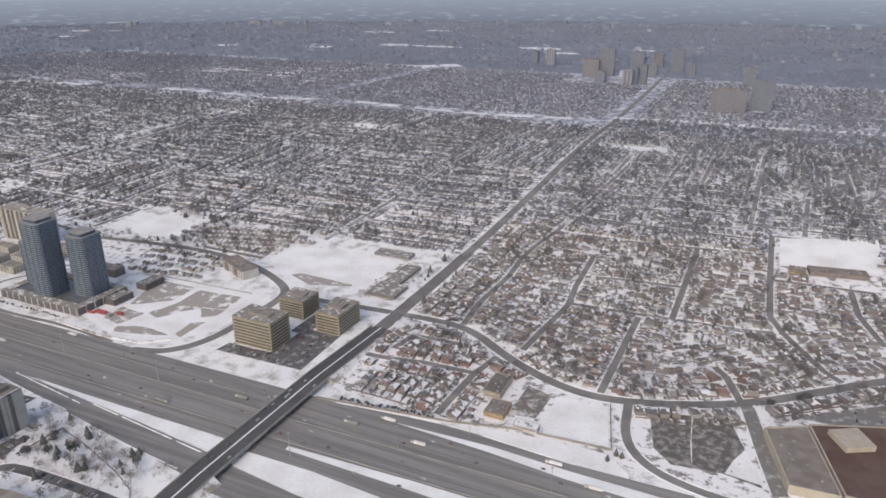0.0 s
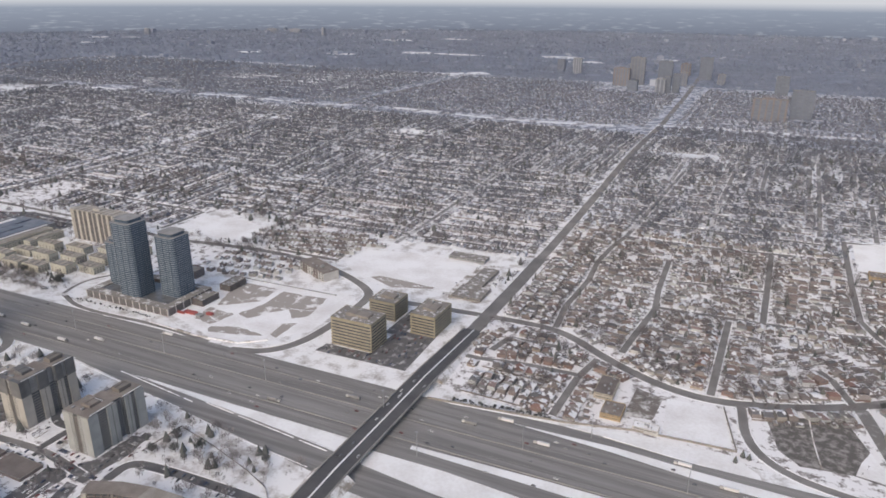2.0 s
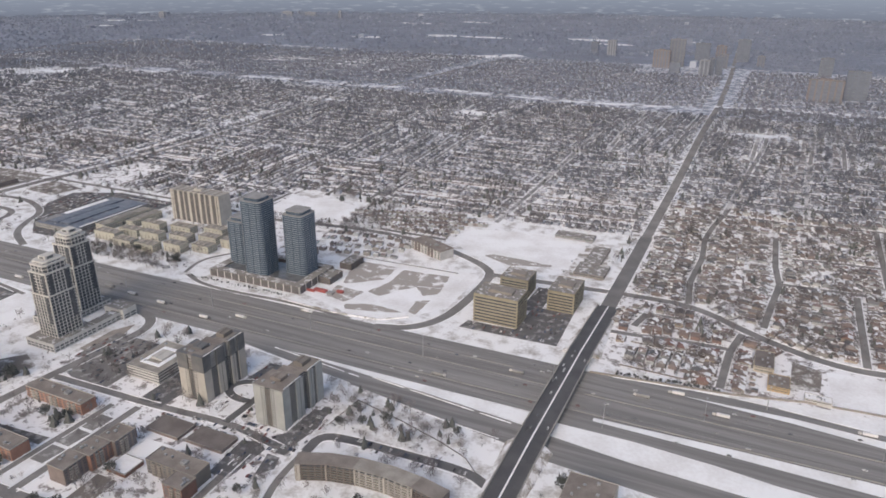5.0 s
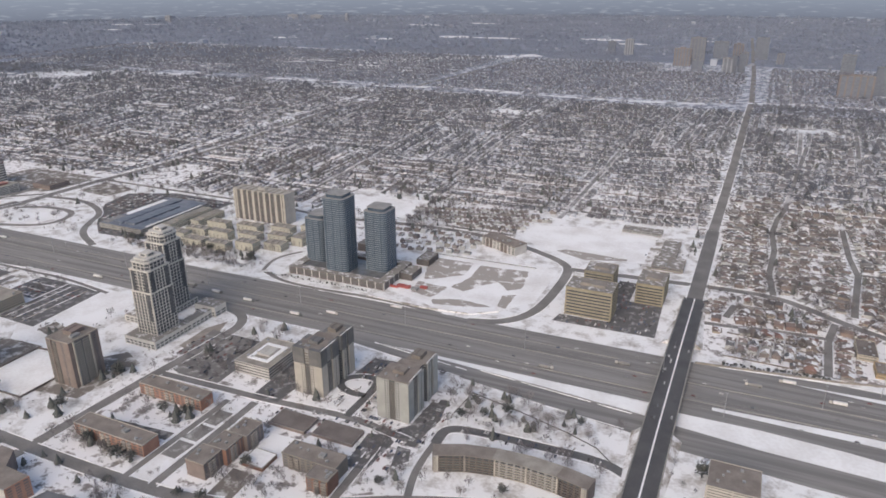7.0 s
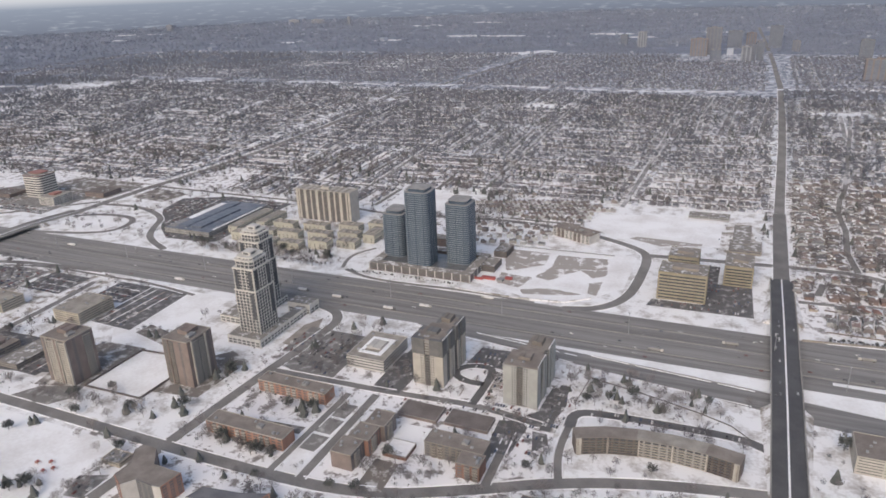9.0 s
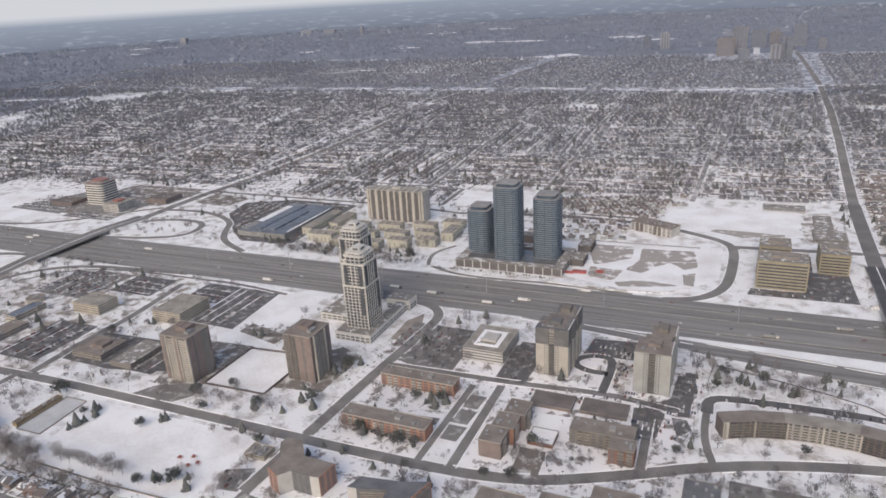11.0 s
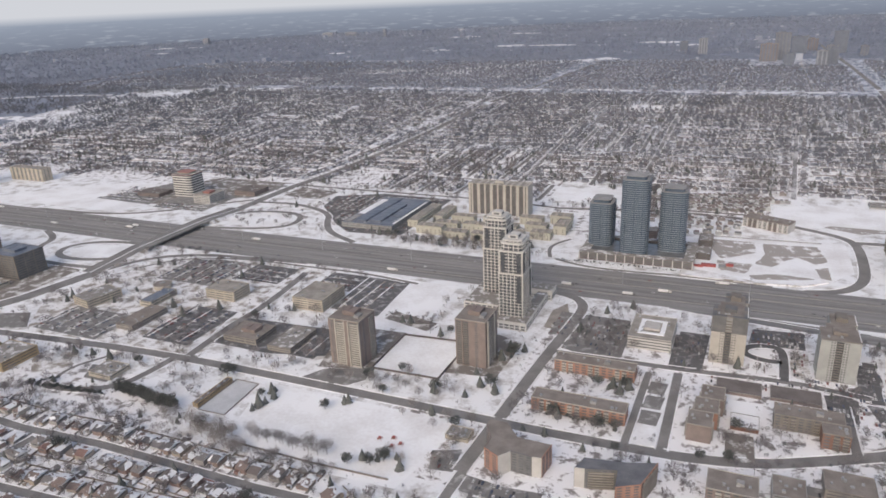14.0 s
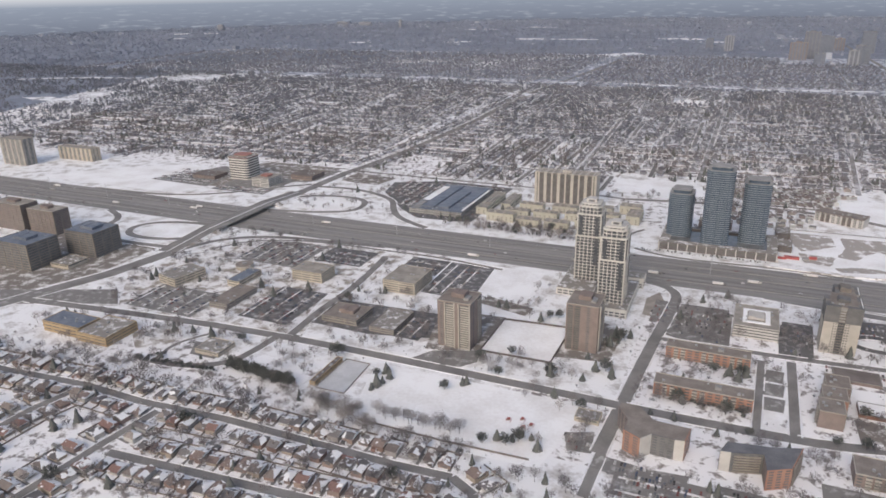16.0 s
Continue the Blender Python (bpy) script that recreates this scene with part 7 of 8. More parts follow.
for x0, x1, y0, y1, n, con in SOUTH_GROVES + NORTH_GROVES:
    for _ in range(n):
        x, y = rs.uniform(x0, x1), rs.uniform(y0, y1)
        if clear_of_roads(x, y, 0.5):
            c_ = rs.random() < con
            SINGLE.append((x, y, rs.uniform(6, 15) if c_ else rs.uniform(9, 16), c_))
TOWER_PINES = [(-569, -341, 15), (-579, -345, 14), (-561, -352, 15), (-592, -322, 10), (-587, -368, 10), (-622, -363, 11), (-671, -342, 10), (-567, -269, 16), (-576, -284, 15), (-573, -262, 16), (-558, -257, 12), (-606, -408, 12), (-645, -504, 11), (-625, -499, 12), (-616, -487, 10), (-597, -496, 13), (-522, -419, 9), (-494, -405, 11), (-515, -404, 8), (-430, -406, 9), (-360, -394, 10), (-337, -390, 12), (-456, -416, 9), (-511, -183, 12), (-490, -128, 12), (-462, -103, 13)]
PARK_PINES = [(-333, -337, 12), (-646, -236, 11), (-656, -240, 10), (-724, -234, 12), (-714, -232, 13), (-1061, -435, 13), (-1037, -430, 11), (-967, -427, 11), (-849, -416, 16), (-846, -410, 12), (-777, -455, 17), (-780, -429, 14), (-779, -463, 9), (-836, -507, 7), (-915, -578, 13), (-907, -576, 12), (-1040, -578, 10), (-1029, -577, 10), (-1019, -634, 14), (-810, -640, 16), (-906, -674, 13), (-957, -686, 15), (-696, -578, 13), (-912, -284, 12)]
VERGE_PINES = [(-694, -418, 12), (-697, -421, 11), (-154, -137, 12), (-148, -140, 11), (-175, -159, 7), (-182, -183, 7), (-162, -176, 11), (-155, -172, 12), (-149, -178, 10), (-114, -181, 12), (-79, -138, 11), (-210, -309, 9), (-106, -276, 10), (49, -183, 15), (39, -233, 14), (349, 52, 8), (355, 64, 9), (361, 62, 8), (492, 221, 11), (529, 250, 12), (523, 244, 12), (455, 292, 11), (-863, -186, 9)]
for x, y, h in TOWER_PINES + PARK_PINES + VERGE_PINES:
    SINGLE.insert(0, (x, y, h, True))
rb = random.Random(41)
for _ in range(10):
    SINGLE.insert(0, (rb.uniform(-816, -764), rb.uniform(-524, -496), rb.uniform(14, 18), False))
for k in range(11):
    SINGLE.insert(0, (-752 + 8.5 * k + rb.uniform(-2, 2), -501 + rb.uniform(-3, 3), rb.uniform(13, 17), False))
for x, y, h in ((-690, -492, 14), (-674, -497, 13), (-642, -363, 12), (-632, -420, 10), (-595, -430, 12), (-660, -349, 10), (-808, -510, 14), (-798, -512, 15), (-790, -512, 15), (-776, -510, 14), (-770, -505, 15), (-917, -424, 15), (-746, -500, 14), (-731, -503, 14), (-716, -500, 13), (-701, -501, 13), (-686, -503, 12), (-141, -185, 10), (-89, -175, 13), (-56, -170, 13), (-100, -160, 12), (-70, -165, 13), (-213, -137, 12), (-120, -172, 11), (-48, -180, 11), (240, 100, 11), (246, 120, 12), (252, 138, 11), (236, 132, 12), (256, 104, 10)):
    SINGLE.insert(0, (x, y, h, False))
for k, (x, y, h, con) in enumerate(SINGLE[:305]):
    tree(x, y, h, con, k)


def hedge(x0, y0, x1, y1, n, hgt=(9, 14)):
    """A close row of dark conifers."""
    s = np.array([(x0 + (x1 - x0) * t + rs.uniform(-2, 2), y0 + (y1 - y0) * t + rs.uniform(-2, 2), rs.uniform(*hgt)) for t in np.linspace(0, 1, n)])
    planted("conifer_hedge", s, PINES, NEEDLES, "close row of dark conifers in snow")


hedge(-940, -480, -857, -487, 34, (10, 15))
hedge(-942, -484, -860, -491, 24, (8, 13))
hedge(-1051, -505, -951, -494, 44, (4, 7))
hedge(-1027, -487, -1051, -505, 8, (4, 6))
hedge(160, 44, 50, 30, 40, (3, 6))
hedge(-500, -372, -436, -370, 20, (3, 6))
hedge(-512, -290, -440, -290, 14, (2, 4))
hedge(-600, 36, -420, 40, 40, (2, 5))

T = np.array([(x, y, h, c) for x, y, h, c in TREES])
scatter = []
rq = np.random.default_rng(9)
# loose trees through the suburbs, thicker in the north
for x0, x1, y0, y1, n in ((-2700, -1300, 300, 1480, 10000), (-1240, -10, 330, 1480, 9600), (18, 900, 160, 720, 2100), (18, 900, 720, 1600, 7200), (-1440, -600, -700, -585, 160), (-640, -420, 200, 320, 160), (-2700, -1600, -400, 0, 700), (-1240, -820, -560, -420, 300), (-820, -560, -580, -530, 60), (-1250, -650, -400, -110, 420), (-540, -30, -400, -110, 480), (-560, -30, -620, -410, 420), (-640, -290, 290, 480, 420), (-1240, -640, 30, 330, 300), (-4800, -2300, 200, 1500, 24000)):
    p = np.stack([rq.uniform(x0, x1, n), rq.uniform(y0, y1, n), rq.uniform(6, 17, n), (rq.uniform(size=n) < 0.17)], 1)
    scatter.append(p)
P0 = np.concatenate([T] + scatter)
# trees gather in clumps and leave open lawns between them
clump = np.array([noise.noise((x * 0.011, y * 0.008, 7.0)) + 0.6 * noise.noise((x * 0.03, y * 0.03, 2.0)) for x, y in P0[:, :2]])
P0 = P0[(rq.uniform(size=len(P0)) < np.clip(0.42 + 0.00045 * (P0[:, 1] - 450) + 0.95 * clump, 0.12, 1.0)) | (P0[:, 1] < 330) | ((P0[:, 0] > 15) & (P0[:, 1] < 720) & (clump > -0.12))]
gather = np.array([noise.noise((x * 0.017, y * 0.014, 19.0)) for x, y in P0[:, :2]])
P0[:, 3] = np.where(P0[:, 1] > 330, rq.uniform(size=len(P0)) < np.clip(np.where((P0[:, 0] > 15) & (P0[:, 1] < 720), 0.04, 0.15) + 0.55 * gather, 0.03, 0.55), (P0[:, 3] > 0.5) & (rq.uniform(size=len(P0)) < 0.35))
keep = np.array([clear_of_roads(x, y, -2.5 if y > 480 else 0.5) and not in_excl(x, y) and free_spot(x, y, 6.0) for x, y in P0[:, :2]])
P0 = P0[keep]
corr = np.interp(P0[:, 0], CORR_X, CORR_Y)
P0 = P0[np.abs(P0[:, 1] - corr + 18) > 31 + 30 * np.array([noise.noise((x * 0.012, 0.0, 5.0)) for x in P0[:, 0]])]
for px, py, pl, pw in FAR_PARKS:
    P0 = P0[((P0[:, 0] - px) / (pl + 25)) ** 2 + ((P0[:, 1] - py + 30) / (pw + 40)) ** 2 > 1.0]
west = P0[:, 0] < -2400
near = (P0[:, 1] < 680) & ~west
cn = P0[:, 3] > 0.5
hz = [(o_.location.x, o_.location.y, max(abs(c[0]) for q in o_.children if q.type == "MESH" for c in q.bound_box), max(abs(c[1]) for q in o_.children if q.type == "MESH" for c in q.bound_box)) for o_ in scene.objects if o_.type == "EMPTY" and o_.get("category") not in ("car", "house", "tree", "lorry", "bridge", "street lamp")]
hz = np.array(hz)
free = np.array([not np.any((np.abs(hz[:, 0] - x) < hz[:, 2] + 4) & (np.abs(hz[:, 1] - y) < hz[:, 3] + 4)) for x, y in P0[:, :2]])
P0, near, cn, west = P0[free], near[free], cn[free], west[free]
planted("bare_trees", P0[near & ~cn], MID_BARE, TWIGS, "bare leafless trees between the houses")
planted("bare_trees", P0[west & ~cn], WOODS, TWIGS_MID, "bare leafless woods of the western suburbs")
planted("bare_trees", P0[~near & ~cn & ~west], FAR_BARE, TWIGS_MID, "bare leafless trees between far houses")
planted("conifer_trees", P0[near & cn], CONIFERS, NEEDLES, "dark conifers between the houses")
planted("conifer_trees", P0[~near & cn], FAR_CONIFERS, NEEDLES, "dark conifers between far houses")
# low shrubs on the lawns of the southern blocks and along the motorway
sx, sy = rq.uniform(-1290, -20, 3200), rq.uniform(-570, -104, 3200)
grow = np.array([noise.noise((x * 0.02, y * 0.02, 11.0)) for x, y in zip(sx, sy)])
ok = np.array([g_ > -0.02 and clear_of_roads(x, y, 0.8) and not in_excl(x, y) and not np.any((np.abs(hz[:, 0] - x) < hz[:, 2] + 3) & (np.abs(hz[:, 1] - y) < hz[:, 3] + 3)) for x, y, g_ in zip(sx, sy, grow)])
S0 = np.stack([sx, sy, rq.uniform(1.8, 5.0, 3200)], 1)[ok]
extra = [np.stack([rq.uniform(a_, b_, k_), rq.uniform(c_, d_, k_), rq.uniform(h0, h1, k_)], 1) for a_, b_, c_, d_, k_, h0, h1 in ((385, 470, 82, 160, 70, 1.0, 3.5), (-240, -20, -430, -300, 170, 4, 9), (-1250, -1130, -110, -60, 40, 3, 8), (-340, -60, -560, -420, 90, 5, 11), (-340, -190, -400, -330, 40, 4, 9), (-520, -455, -236, -150, 40, 5, 10), (24, 60, -300, -160, 24, 4, 10), (-640, -300, 302, 345, 60, 4, 11), (-1240, -880, 306, 345, 130, 5, 12), (-870, -612, 34, 74, 150, 4, 10), (-752, -684, -236, -206, 40, 3, 7), (-1215, -930, -104, -96, 60, 4, 9))]
extra = np.concatenate(extra)
S0 = np.concatenate([S0, extra[np.array([clear_of_roads(x, y, 0.8) and not np.any((np.abs(hz[:, 0] - x) < hz[:, 2] + 2) & (np.abs(hz[:, 1] - y) < hz[:, 3] + 2)) for x, y in extra[:, :2]])]])
dark = rq.uniform(size=len(S0)) < 0.25
planted("shrubs", S0[~dark], MID_BARE, TWIGS, "bare brown shrubs on snowy lawns")
planted("evergreen_shrubs", S0[dark], [p[::4] for p in PINES], NEEDLES, "dark evergreen shrubs on snowy lawns")
# far woods to the horizon, their colours tinted for haze
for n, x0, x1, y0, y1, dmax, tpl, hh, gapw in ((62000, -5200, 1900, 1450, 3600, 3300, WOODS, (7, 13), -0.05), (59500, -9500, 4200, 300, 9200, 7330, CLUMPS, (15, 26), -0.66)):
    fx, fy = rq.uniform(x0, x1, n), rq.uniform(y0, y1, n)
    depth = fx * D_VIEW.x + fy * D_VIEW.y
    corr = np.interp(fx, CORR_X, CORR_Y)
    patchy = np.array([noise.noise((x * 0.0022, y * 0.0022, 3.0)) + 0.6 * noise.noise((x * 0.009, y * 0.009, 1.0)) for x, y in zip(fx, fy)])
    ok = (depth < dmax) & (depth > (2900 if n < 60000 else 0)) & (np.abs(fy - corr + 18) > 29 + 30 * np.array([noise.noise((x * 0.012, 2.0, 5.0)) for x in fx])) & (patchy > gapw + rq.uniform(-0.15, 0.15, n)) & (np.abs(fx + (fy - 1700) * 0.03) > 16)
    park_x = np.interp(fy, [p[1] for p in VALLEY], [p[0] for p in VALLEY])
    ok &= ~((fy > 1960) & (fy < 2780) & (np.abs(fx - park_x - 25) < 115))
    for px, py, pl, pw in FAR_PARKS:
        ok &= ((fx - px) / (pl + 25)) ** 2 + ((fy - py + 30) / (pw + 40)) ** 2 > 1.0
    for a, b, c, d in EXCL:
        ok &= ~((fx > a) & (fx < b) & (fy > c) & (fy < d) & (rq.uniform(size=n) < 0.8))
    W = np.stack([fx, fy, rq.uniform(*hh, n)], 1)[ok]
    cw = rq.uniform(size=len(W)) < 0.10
    planted("far_woods", W[~cw], tpl, TWIGS_FAR, "haze-tinted winter woods far across the suburbs")
    planted("far_woods", W[cw], FAR_CONIFERS, NEEDLES_FAR, "haze-paled dark conifers far across the suburbs")
# far roofs among the woods, in colours tinted for haze
n = 3200
fx, fy = rq.uniform(-9000, 4000, n), rq.uniform(2560, 9000, n)
ok = fx * D_VIEW.x + fy * D_VIEW.y < 7300
V, F = [], []
for x, y in zip(fx[ok], fy[ok]):
    w, d, h = rq.uniform(5, 10), rq.uniform(5, 13), rq.uniform(6, 10)
    if rq.uniform() < 0.06:
        w, d, h = rq.uniform(9, 22), rq.uniform(10, 26), rq.uniform(10, 30)
    base = len(V)
    V += [(x + a * w, y + b * d, 46 + z) for z in (0, h) for a, b in ((-1, -1), (1, -1), (1, 1), (-1, 1))]
    F += [tuple(base + i for i in f) for f in ((0, 1, 5, 4), (1, 2, 6, 5), (2, 3, 7, 6), (3, 0, 4, 7), (4, 5, 6, 7))]
FAR_WALLS = palette("hazed_roofs_and_walls", [(0.32, 0.35, 0.42), (0.235, 0.26, 0.325), (0.28, 0.305, 0.37), (0.255, 0.28, 0.34), (0.24, 0.265, 0.33), (0.40, 0.43, 0.50)])
joined("far_buildings", V, F, (FAR_WALLS,), None, "far haze-tinted roofs and walls among winter woods", "buildings")


# ---- traffic ----
def car_template(i, paint):
    m = surface("car_paint", paint, tuple(c * 0.8 for c in paint), 0.5, 3, 0.35, spec=0.5)
    bm = bmesh.new()
    box_into(bm, -2.25, 2.25, -0.9, 0.9, 0.3, 0.95, 0.15)
    box_into(bm, -1.15, 0.35, -0.66, 0.66, 1.47, 1.53)
    body = mesh_of(bm, "body", m)
    bm = bmesh.new()
    lo = [bm.verts.new(p) for p in ((-1.7, -0.82, 0.95), (1.0, -0.82, 0.95), (1.0, 0.82, 0.95), (-1.7, 0.82, 0.95))]
    hi = [bm.verts.new(p) for p in ((-1.2, -0.68, 1.48), (0.4, -0.68, 1.48), (0.4, 0.68, 1.48), (-1.2, 0.68, 1.48))]
    for k in range(4):
        bm.faces.new((lo[k], lo[(k + 1) % 4], hi[(k + 1) % 4], hi[k]))
    bm.faces.new(hi)
    cabin = mesh_of(bm, "cabin", GLASS)
    return body, cabin


bm = bmesh.new()
bmesh.ops.create_cone(bm, cap_ends=True, segments=8, radius1=0.33, radius2=0.33, depth=0.22, matrix=Matrix.Rotation(radians(90), 4, "X"))
WHEEL = mesh_of(bm, "wheel", TYRE)
CARS = [car_template(i, p) for i, p in enumerate(CAR_PAINTS)]
CAR_WORDS = ("silver", "black", "white", "dark grey", "dark red", "dark blue", "grey")


def car(x, y, rz, i, where, z):
    o = thing("car", x, y, CAR_WORDS[i] + " car " + where, "car", "cars", z=z, rz=rz)
    for nm, me in zip(("body", "cabin"), CARS[i]):
        share(nm, me, o)
    for wx in (-1.4, 1.4):
        for wy in (-0.82, 0.82):
            share("wheel", WHEEL, o, (wx, wy, 0.33))


TRAILER = surface("white_trailer_panel", (0.76, 0.76, 0.76), (0.66, 0.66, 0.655), 0.3, 2.0, 0.5)


def truck(x, y, rz, k):
    o = thing("truck", x, y, "long white lorry with trailer on the motorway", "lorry", "lorries", z=0.12, rz=rz)
    bm = bmesh.new()
    box_into(bm, -9, 4.2, -1.3, 1.3, 1.1, 4.0, 0.08)
    part("trailer", bm, TRAILER if k % 4 else GREY, o)
    bm = bmesh.new()
    box_into(bm, 5.0, 8.2, -1.2, 1.2, 0.7, 3.4, 0.25)
    part("cab", bm, WHITE if k % 3 else DARK, o)
    bm = bmesh.new()
    box_into(bm, -9, 8, -0.5, 0.5, 0.6, 1.1)
    part("chassis", bm, DARK, o)
    for wx in (-8, -6.8, 4.2, 7.2):
        for wy in (-1.1, 1.1):
            share("wheel", WHEEL, o, (wx, wy, 0.5), scale=(1.5, 1.5, 1.5))


rc = random.Random(33)
LANES = (-45.5, -40, -36, -27, -22, -17, -12, -6, 8, 15, 19, 23.5, 29, 33, 39, 44)
BX = [-4200, -1900, -1300, -700, -300, 0, 250, 900]
BY = [-42, -38, -42, -38, -32, -28, -22, -8]
spots = []
for k in range(185):
    x, off = rc.uniform(-2300, 560), rc.choice(LANES)
    if all(abs(x - a) > 16 or abs(off - b) > 2 for a, b in spots):
        spots.append((x, off))
for k, (x, off) in enumerate(spots):
    y = float(np.interp(x, BX, BY)) + off
    rz = (180 if off > 4 else 0) + 1
    if k % 7 == 0:
        truck(x, y, rz, k)
    else:
        car(x, y, rz, rc.choice((0, 0, 1, 2, 2, 3, 4, 5, 6)), "on the motorway", 0.12)
for k in range(12):
    y = rc.uniform(-125, 55)
    car(rc.choice((-6.5, -3, 9, 13)), y, 90, rc.choice((0, 1, 2, 3)), "on the dark bridge carriageway", 7.06)
LOTS = ((-150, -40, 66, 82, 8), (-88, -42, 92, 150, 10), (-330, -250, -256, -242, 14), (-320, -275, -218, -170, 9), (-540, -462, -200, -145, 10), (-828, -784, -348, -300, 6), (-512, -470, -520, -490, 10))
done = []
for x0, x1, y0, y1, n in LOTS:
    for _ in range(n):
        x, y = round(rc.uniform(x0, x1) / 2.8) * 2.8, round(rc.uniform(y0, y1) / 12) * 12
        if all(abs(x - a) > 2.5 or abs(y - b) > 6 for a, b in done):
            done.append((x, y))
            car(x, y, 90 + rc.uniform(-3, 3), rc.choice((0, 1, 1, 2, 3, 4, 5, 6)), "parked in a snowy lot", 0.2)


def island(x0, x1, y0, y1):
    """A raised snow-heaped strip between parking rows."""
    bm = bmesh.new()
    box_into(bm, x0, x1, y0, y1, 0.05, 0.45, 0.15)
    simple("parking_island", bm, SNOW_DIRTY, "snow-heaped island between parking rows", "verge", kind="structure")


ROWS_OF_CARS = []


def rows_of_cars(x0, x1, y0, y1, fill, along_y=True, pitch=17.0):
    """Snowy islands and two rows of cars for each, through a lot."""
    if along_y:
        x = x0 + 6
        while x < x1 - 3:
            island(x - 1.2, x + 1.2, y0 + 4, y1 - 4)
            for s_ in (-3.6, 3.6):
                y = y0 + 6
                while y < y1 - 6:
                    if rc.random() < fill:
                        ROWS_OF_CARS.append((x + s_, y, 0))
                    y += 2.8
            x += pitch
    else:
        y = y0 + 6
        while y < y1 - 3:
            island(x0 + 4, x1 - 4, y - 1.2, y + 1.2)
            for s_ in (-3.6, 3.6):
                x = x0 + 6
                while x < x1 - 6:
                    if rc.random() < fill:
                        ROWS_OF_CARS.append((x, y + s_, 1))
                    x += 2.8
            y += pitch


rows_of_cars(-1180, -1070, -400, -330, 0.5, True, 24.0)
rows_of_cars(-1018, -946, -374, -276, 0.55, True, 25.0)
rows_of_cars(-1150, -1046, -215, -122, 0.65, True, 22.0)
rows_of_cars(-1034, -956, -178, -120, 0.45, False)
rows_of_cars(-832, -780, -352, -296, 0.3)
rows_of_cars(-900, -840, -170, -112, 0.35, False)
rows_of_cars(-832, -776, -226, -116, 0.2)
rows_of_cars(-1098, -1012, 176, 284, 0.62)
rows_of_cars(-1048, -1012, 118, 172, 0.6)
rows_of_cars(-1000, -890, 264, 296, 0.5, False)
rows_of_cars(-1640, -1490, 112, 215, 0.3, False)
rows_of_cars(-1460, -1330, 92, 130, 0.5, False)
rows_of_cars(-530, -455, -528, -494, 0.6, False)
rows_of_cars(-450, -385, -520, -488, 0.5, False)
rows_of_cars(-300, -200, -470, -400, 0.4, False)
for x0, x1, y0, y1, n_ in ((-580, -557, -480, -458, 14), (-550, -478, -502, -486, 24), (-520, -460, -230, -180, 20), (-400, -372, -236, -160, 14), (-324, -302, -160, -122, 20), (-290, -270, -160, -122, 18), (-218, -207, -218, -180, 5), (-178, -34, -205, -199, 26), (-90, -30, 290, 430, 20), (560, 680, 225, 290, 24), (-360, -260, -254, -246, 26), (-300, -215, -246, -240, 22), (-255, -206, -298, -262, 26), (-545, -458, -205, -140, 60), (-214, -197, -248, -166, 20), (-284, -268, -220, -164, 12), (-300, -268, -150, -120, 14), (-272, -228, -232, -224, 16), (-150, -40, 66, 82, 24), (-86, -36, 90, 156, 26), (-102, -80, 150, 222, 14), (-900, -884, 80, 256, 22), (-1000, -916, 68, 82, 12)):
    for _ in range(n_):
        x, y = round(rc.uniform(x0, x1) / 2.7) * 2.7, round(rc.uniform(y0, y1) / 8) * 8
        if (x, y, 1) not in ROWS_OF_CARS:
            ROWS_OF_CARS.append((x, y, 1))
V, F, MI = [], [], []
for x, y, turn in ROWS_OF_CARS:
    base = len(V)
    a, b = (0.9, 2.25) if turn else (2.25, 0.9)
    k = rc.choice((0, 1, 2, 3))
    for hx, hy, z in ((a, b, 0.35), (a, b, 0.95), (a * 0.72, b * 0.72, 0.96), (a * 0.6, b * 0.6, 1.5)):
        V += [(x - hx, y - hy, z), (x + hx, y - hy, z), (x + hx, y + hy, z), (x - hx, y + hy, z)]
    for l0 in (0, 4, 8):
        for i in range(4):
            F.append((base + l0 + i, base + l0 + (i + 1) % 4, base + l0 + 4 + (i + 1) % 4, base + l0 + 4 + i))
            MI.append(1 if l0 == 8 else 0)
    F.append((base + 12, base + 13, base + 14, base + 15))
    MI.append(0)
joined("parked_cars", V, F, (palette("parked_car_paint", CAR_PAINTS, 0.4), GLASS), MI, "rows of parked cars between snowy islands", "cars")
# a red city bus on the suburban street
o = thing("bus", -744, -569, "red city bus on a suburban street", "bus", z=0.1, rz=0)
for nm, z0, z1, m in (("body", 0.5, 1.6, ORANGE_RED), ("window_band", 1.6, 2.5, GLASS), ("roof", 2.5, 3.1, ORANGE_RED)):
    bm = bmesh.new()
    box_into(bm, -6, 6, -1.25, 1.25, z0, z1, 0.05)
    part(nm, bm, m, o)
for wx in (-4, 4):
    for wy in (-1.1, 1.1):
        share("wheel", WHEEL, o, (wx, wy, 0.5), scale=(1.5, 1.5, 1.5))


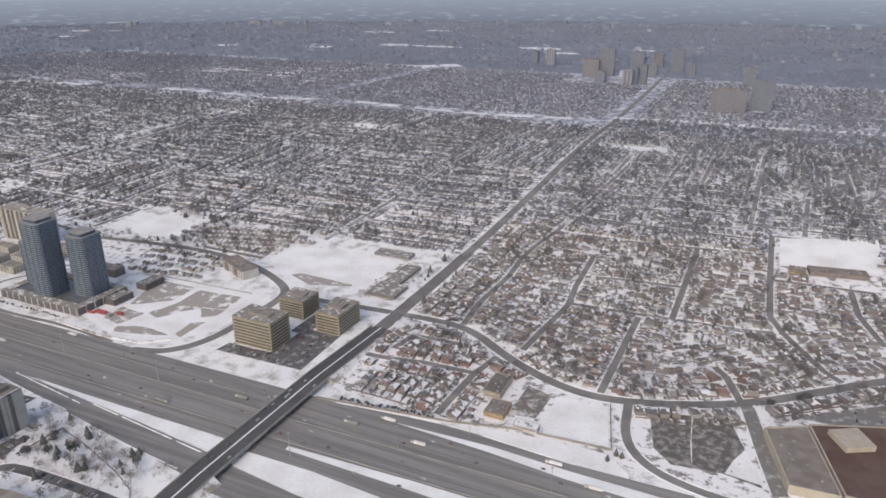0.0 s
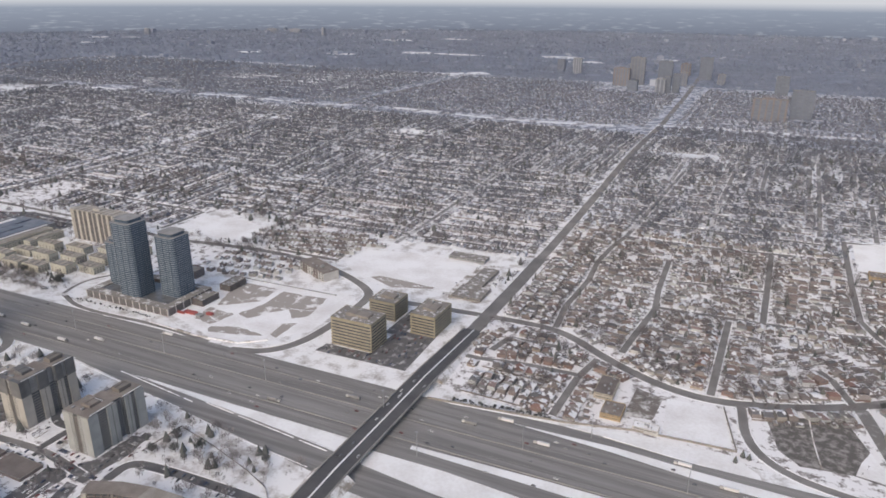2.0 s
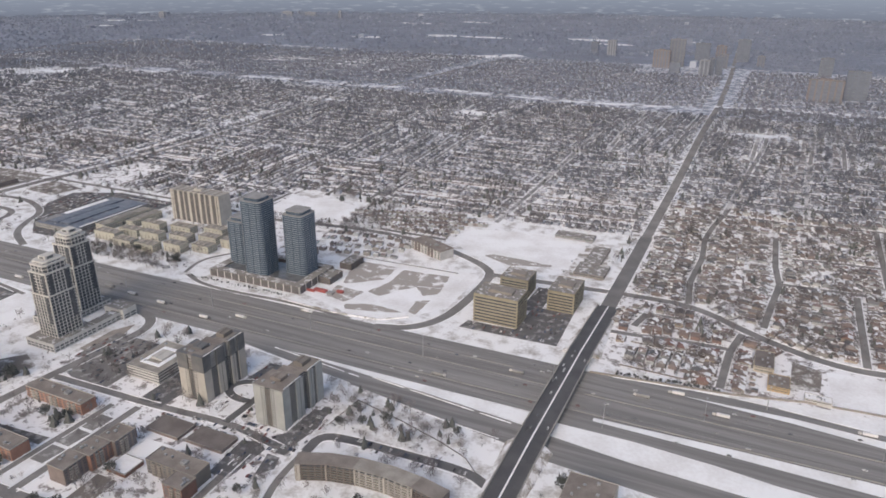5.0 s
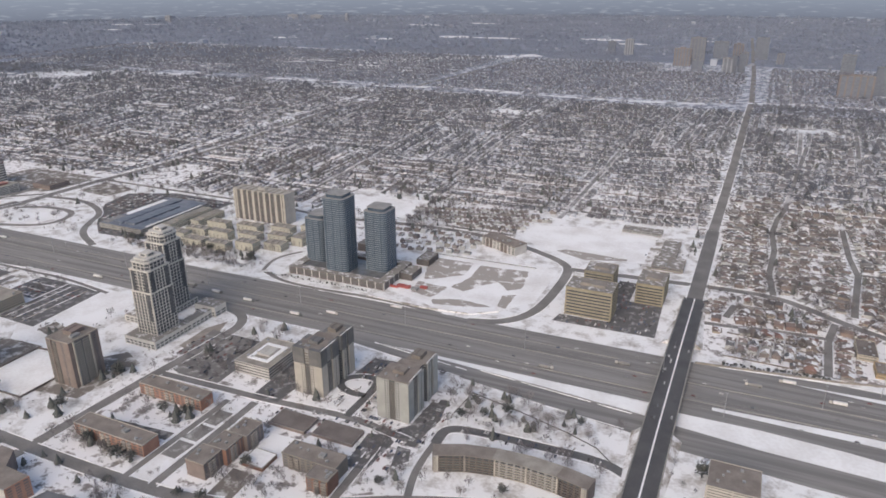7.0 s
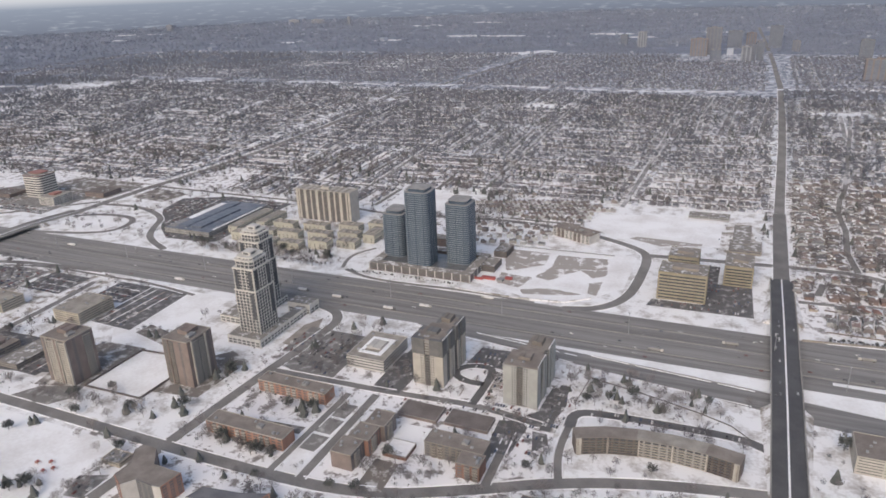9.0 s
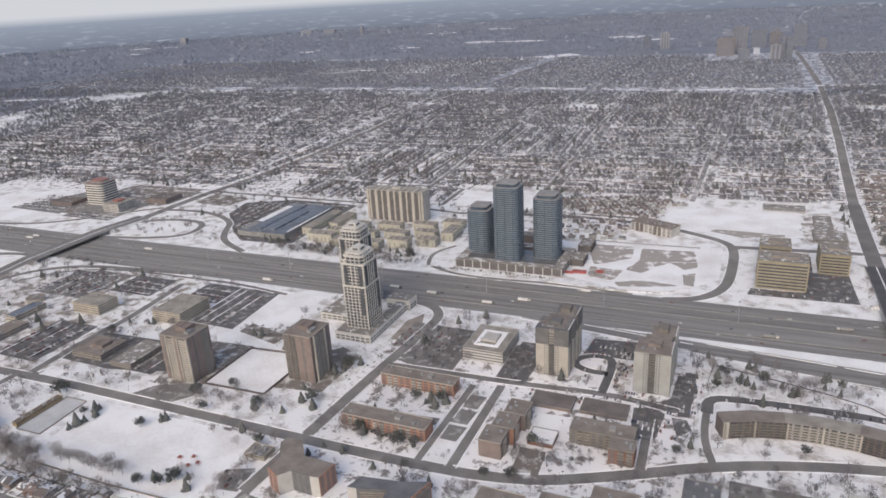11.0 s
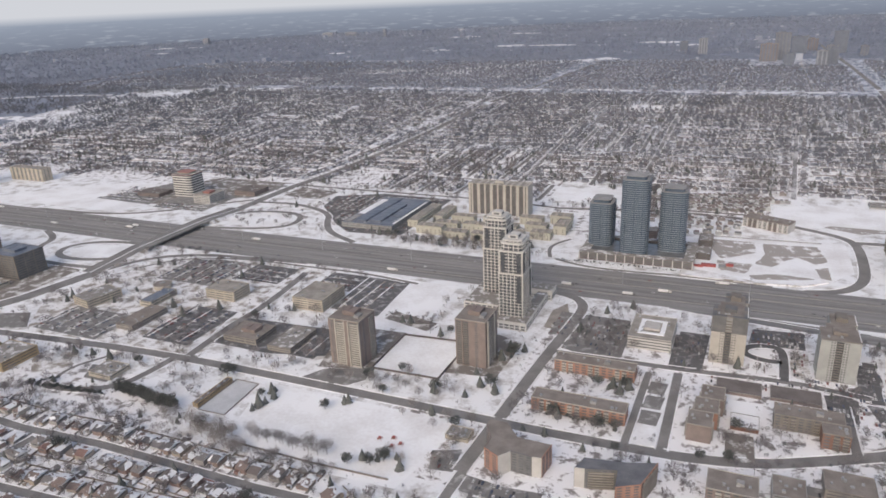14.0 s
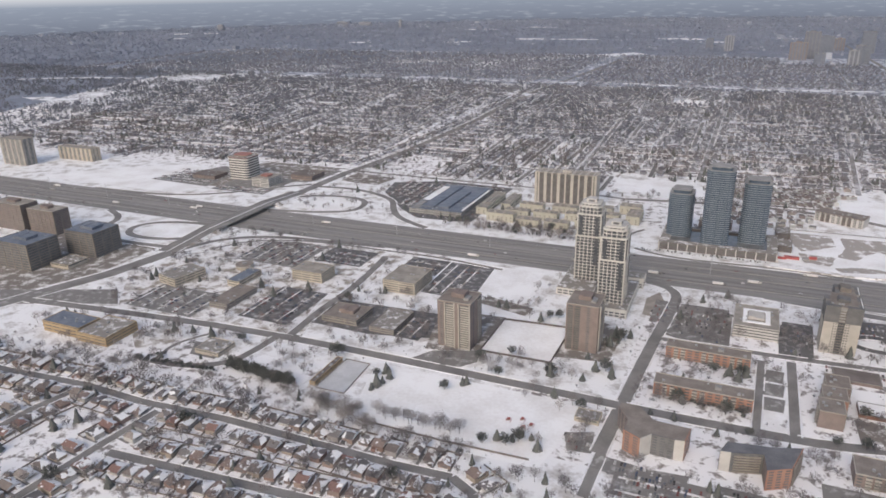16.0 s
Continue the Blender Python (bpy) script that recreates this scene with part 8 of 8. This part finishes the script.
# ---- high lamp masts along the motorway ----
def mast(x, y, h=28):
    o = thing("light_mast", x, y, "tall steel motorway light mast", "street lamp", "motorway light masts", z=0.1)
    bm = bmesh.new()
    bmesh.ops.create_cone(bm, cap_ends=True, segments=8, radius1=0.45, radius2=0.22, depth=h, matrix=Matrix.Translation((0, 0, h / 2)))
    pole = part("pole", bm, METAL, o)
    for k in range(6):
        bm = bmesh.new()
        box_into(bm, 0.2, 1.6, -0.25, 0.25, -0.2, 0.2, 0.05)
        q = part("lamp_head", bm, METAL, pole)
        q.location, q.rotation_euler = (0, 0, h), (0, 0, k * math.pi / 3)
    bm = bmesh.new()
    bmesh.ops.create_cone(bm, cap_ends=True, segments=8, radius1=0.9, radius2=0.9, depth=0.5, matrix=Matrix.Translation((0, 0, 0.25)))
    part("footing", bm, CONCRETE, o)


for x in range(-2000, 560, 160):
    mast(x + 72, float(np.interp(x + 72, BX, BY)) + (4.0 if x % 320 else -31))
for x, y in ((210, 30), (60, -76), (330, -72)):
    mast(x, y)

# ---- building site: hoardings, tents, cabins ----
for x, y, w, d, m, lab in ((-402, 70, 22, 2.5, RED, "long red site hoarding"), (-384, 76, 20, 7, RED, "red site tent on muddy snow"), (-366, 74, 9, 8, GREY, "grey site cabin on muddy snow"), (-356, 84, 10, 5, RED, "red site container on muddy snow")):
    o = thing("site_cabin", x, y, lab, "site cabin", z=0.05)
    bm = bmesh.new()
    box_into(bm, -w / 2, w / 2, -d / 2, d / 2, 0, 3.0, 0.1)
    part("body", bm, m, o)
    bm = bmesh.new()
    box_into(bm, -w / 2 - 0.2, w / 2 + 0.2, -d / 2 - 0.2, d / 2 + 0.2, 3.0, 3.2)
    part("roof", bm, m, o)
# playground in the park
for k, (x, y) in enumerate(((-634, -463), (-622, -458), (-612, -464), (-618, -470))):
    o = thing("play_frame", x, y, "small red playground frame in snow", "play equipment", "playground", z=0.06)
    for dx in (-2, 2):
        for dy in (-1.5, 1.5):
            bm = bmesh.new()
            box_into(bm, dx - 0.12, dx + 0.12, dy - 0.12, dy + 0.12, 0, 3)
            part("post", bm, RED, o)
    bm = bmesh.new()
    box_into(bm, -2.2, 1.0, -1.6, 1.6, 1.6, 1.9)
    part("platform", bm, BRICK_ORANGE, o)
    bm = bmesh.new()
    box_into(bm, -1.4, 1.4, -1.2, 1.2, 3, 3.3)
    part("canopy", bm, RED, o)


# ---- far distance ----
def backdrop():
    """A glowing band with far country, its haze and sky's edge painted in, beyond all that is built."""
    m = bpy.data.materials.new("far_country_haze")
    m.use_nodes = True
    nt = m.node_tree
    n, l = nt.nodes, nt.links
    n.remove(n["Principled BSDF"])
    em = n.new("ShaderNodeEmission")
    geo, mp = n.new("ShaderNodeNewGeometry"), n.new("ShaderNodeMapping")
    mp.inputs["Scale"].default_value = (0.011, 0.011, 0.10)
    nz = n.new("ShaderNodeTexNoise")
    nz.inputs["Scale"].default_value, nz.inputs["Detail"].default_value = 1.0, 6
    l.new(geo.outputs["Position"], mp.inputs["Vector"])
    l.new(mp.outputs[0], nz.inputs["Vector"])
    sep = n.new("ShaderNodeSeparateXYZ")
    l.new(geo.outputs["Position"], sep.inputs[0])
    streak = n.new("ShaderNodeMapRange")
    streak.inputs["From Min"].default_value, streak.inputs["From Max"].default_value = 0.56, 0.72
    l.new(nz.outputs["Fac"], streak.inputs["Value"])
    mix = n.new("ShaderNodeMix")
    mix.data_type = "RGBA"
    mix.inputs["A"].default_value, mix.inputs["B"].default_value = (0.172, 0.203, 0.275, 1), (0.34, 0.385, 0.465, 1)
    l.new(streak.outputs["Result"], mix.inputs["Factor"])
    # painted haze: the emission colour pales with height
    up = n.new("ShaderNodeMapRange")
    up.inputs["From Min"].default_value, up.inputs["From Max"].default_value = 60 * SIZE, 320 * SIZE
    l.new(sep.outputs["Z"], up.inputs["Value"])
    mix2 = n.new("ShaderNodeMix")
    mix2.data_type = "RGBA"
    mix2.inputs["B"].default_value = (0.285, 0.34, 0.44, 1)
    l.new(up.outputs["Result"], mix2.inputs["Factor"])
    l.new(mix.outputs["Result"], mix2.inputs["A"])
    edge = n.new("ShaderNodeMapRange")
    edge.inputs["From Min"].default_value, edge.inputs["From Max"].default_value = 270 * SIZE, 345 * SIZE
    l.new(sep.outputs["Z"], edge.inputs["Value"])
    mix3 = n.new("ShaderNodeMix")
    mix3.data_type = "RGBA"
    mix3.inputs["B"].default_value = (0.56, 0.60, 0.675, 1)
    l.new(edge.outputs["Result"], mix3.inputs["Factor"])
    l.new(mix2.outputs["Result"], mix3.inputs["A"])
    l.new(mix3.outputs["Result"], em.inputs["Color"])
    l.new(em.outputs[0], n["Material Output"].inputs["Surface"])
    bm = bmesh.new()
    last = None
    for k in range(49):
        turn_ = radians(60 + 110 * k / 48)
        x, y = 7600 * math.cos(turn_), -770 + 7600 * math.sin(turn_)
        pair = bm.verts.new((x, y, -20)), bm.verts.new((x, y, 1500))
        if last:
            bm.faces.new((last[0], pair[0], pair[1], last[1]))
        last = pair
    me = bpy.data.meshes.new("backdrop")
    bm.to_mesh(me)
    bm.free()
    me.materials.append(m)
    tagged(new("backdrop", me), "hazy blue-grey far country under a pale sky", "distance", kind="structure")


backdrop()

# the whole place at its share of full size
for ob in list(scene.objects):
    if ob.parent is None and ob.type in ("MESH", "EMPTY"):
        ob.location = ob.location * SIZE
        ob.scale = ob.scale * SIZE
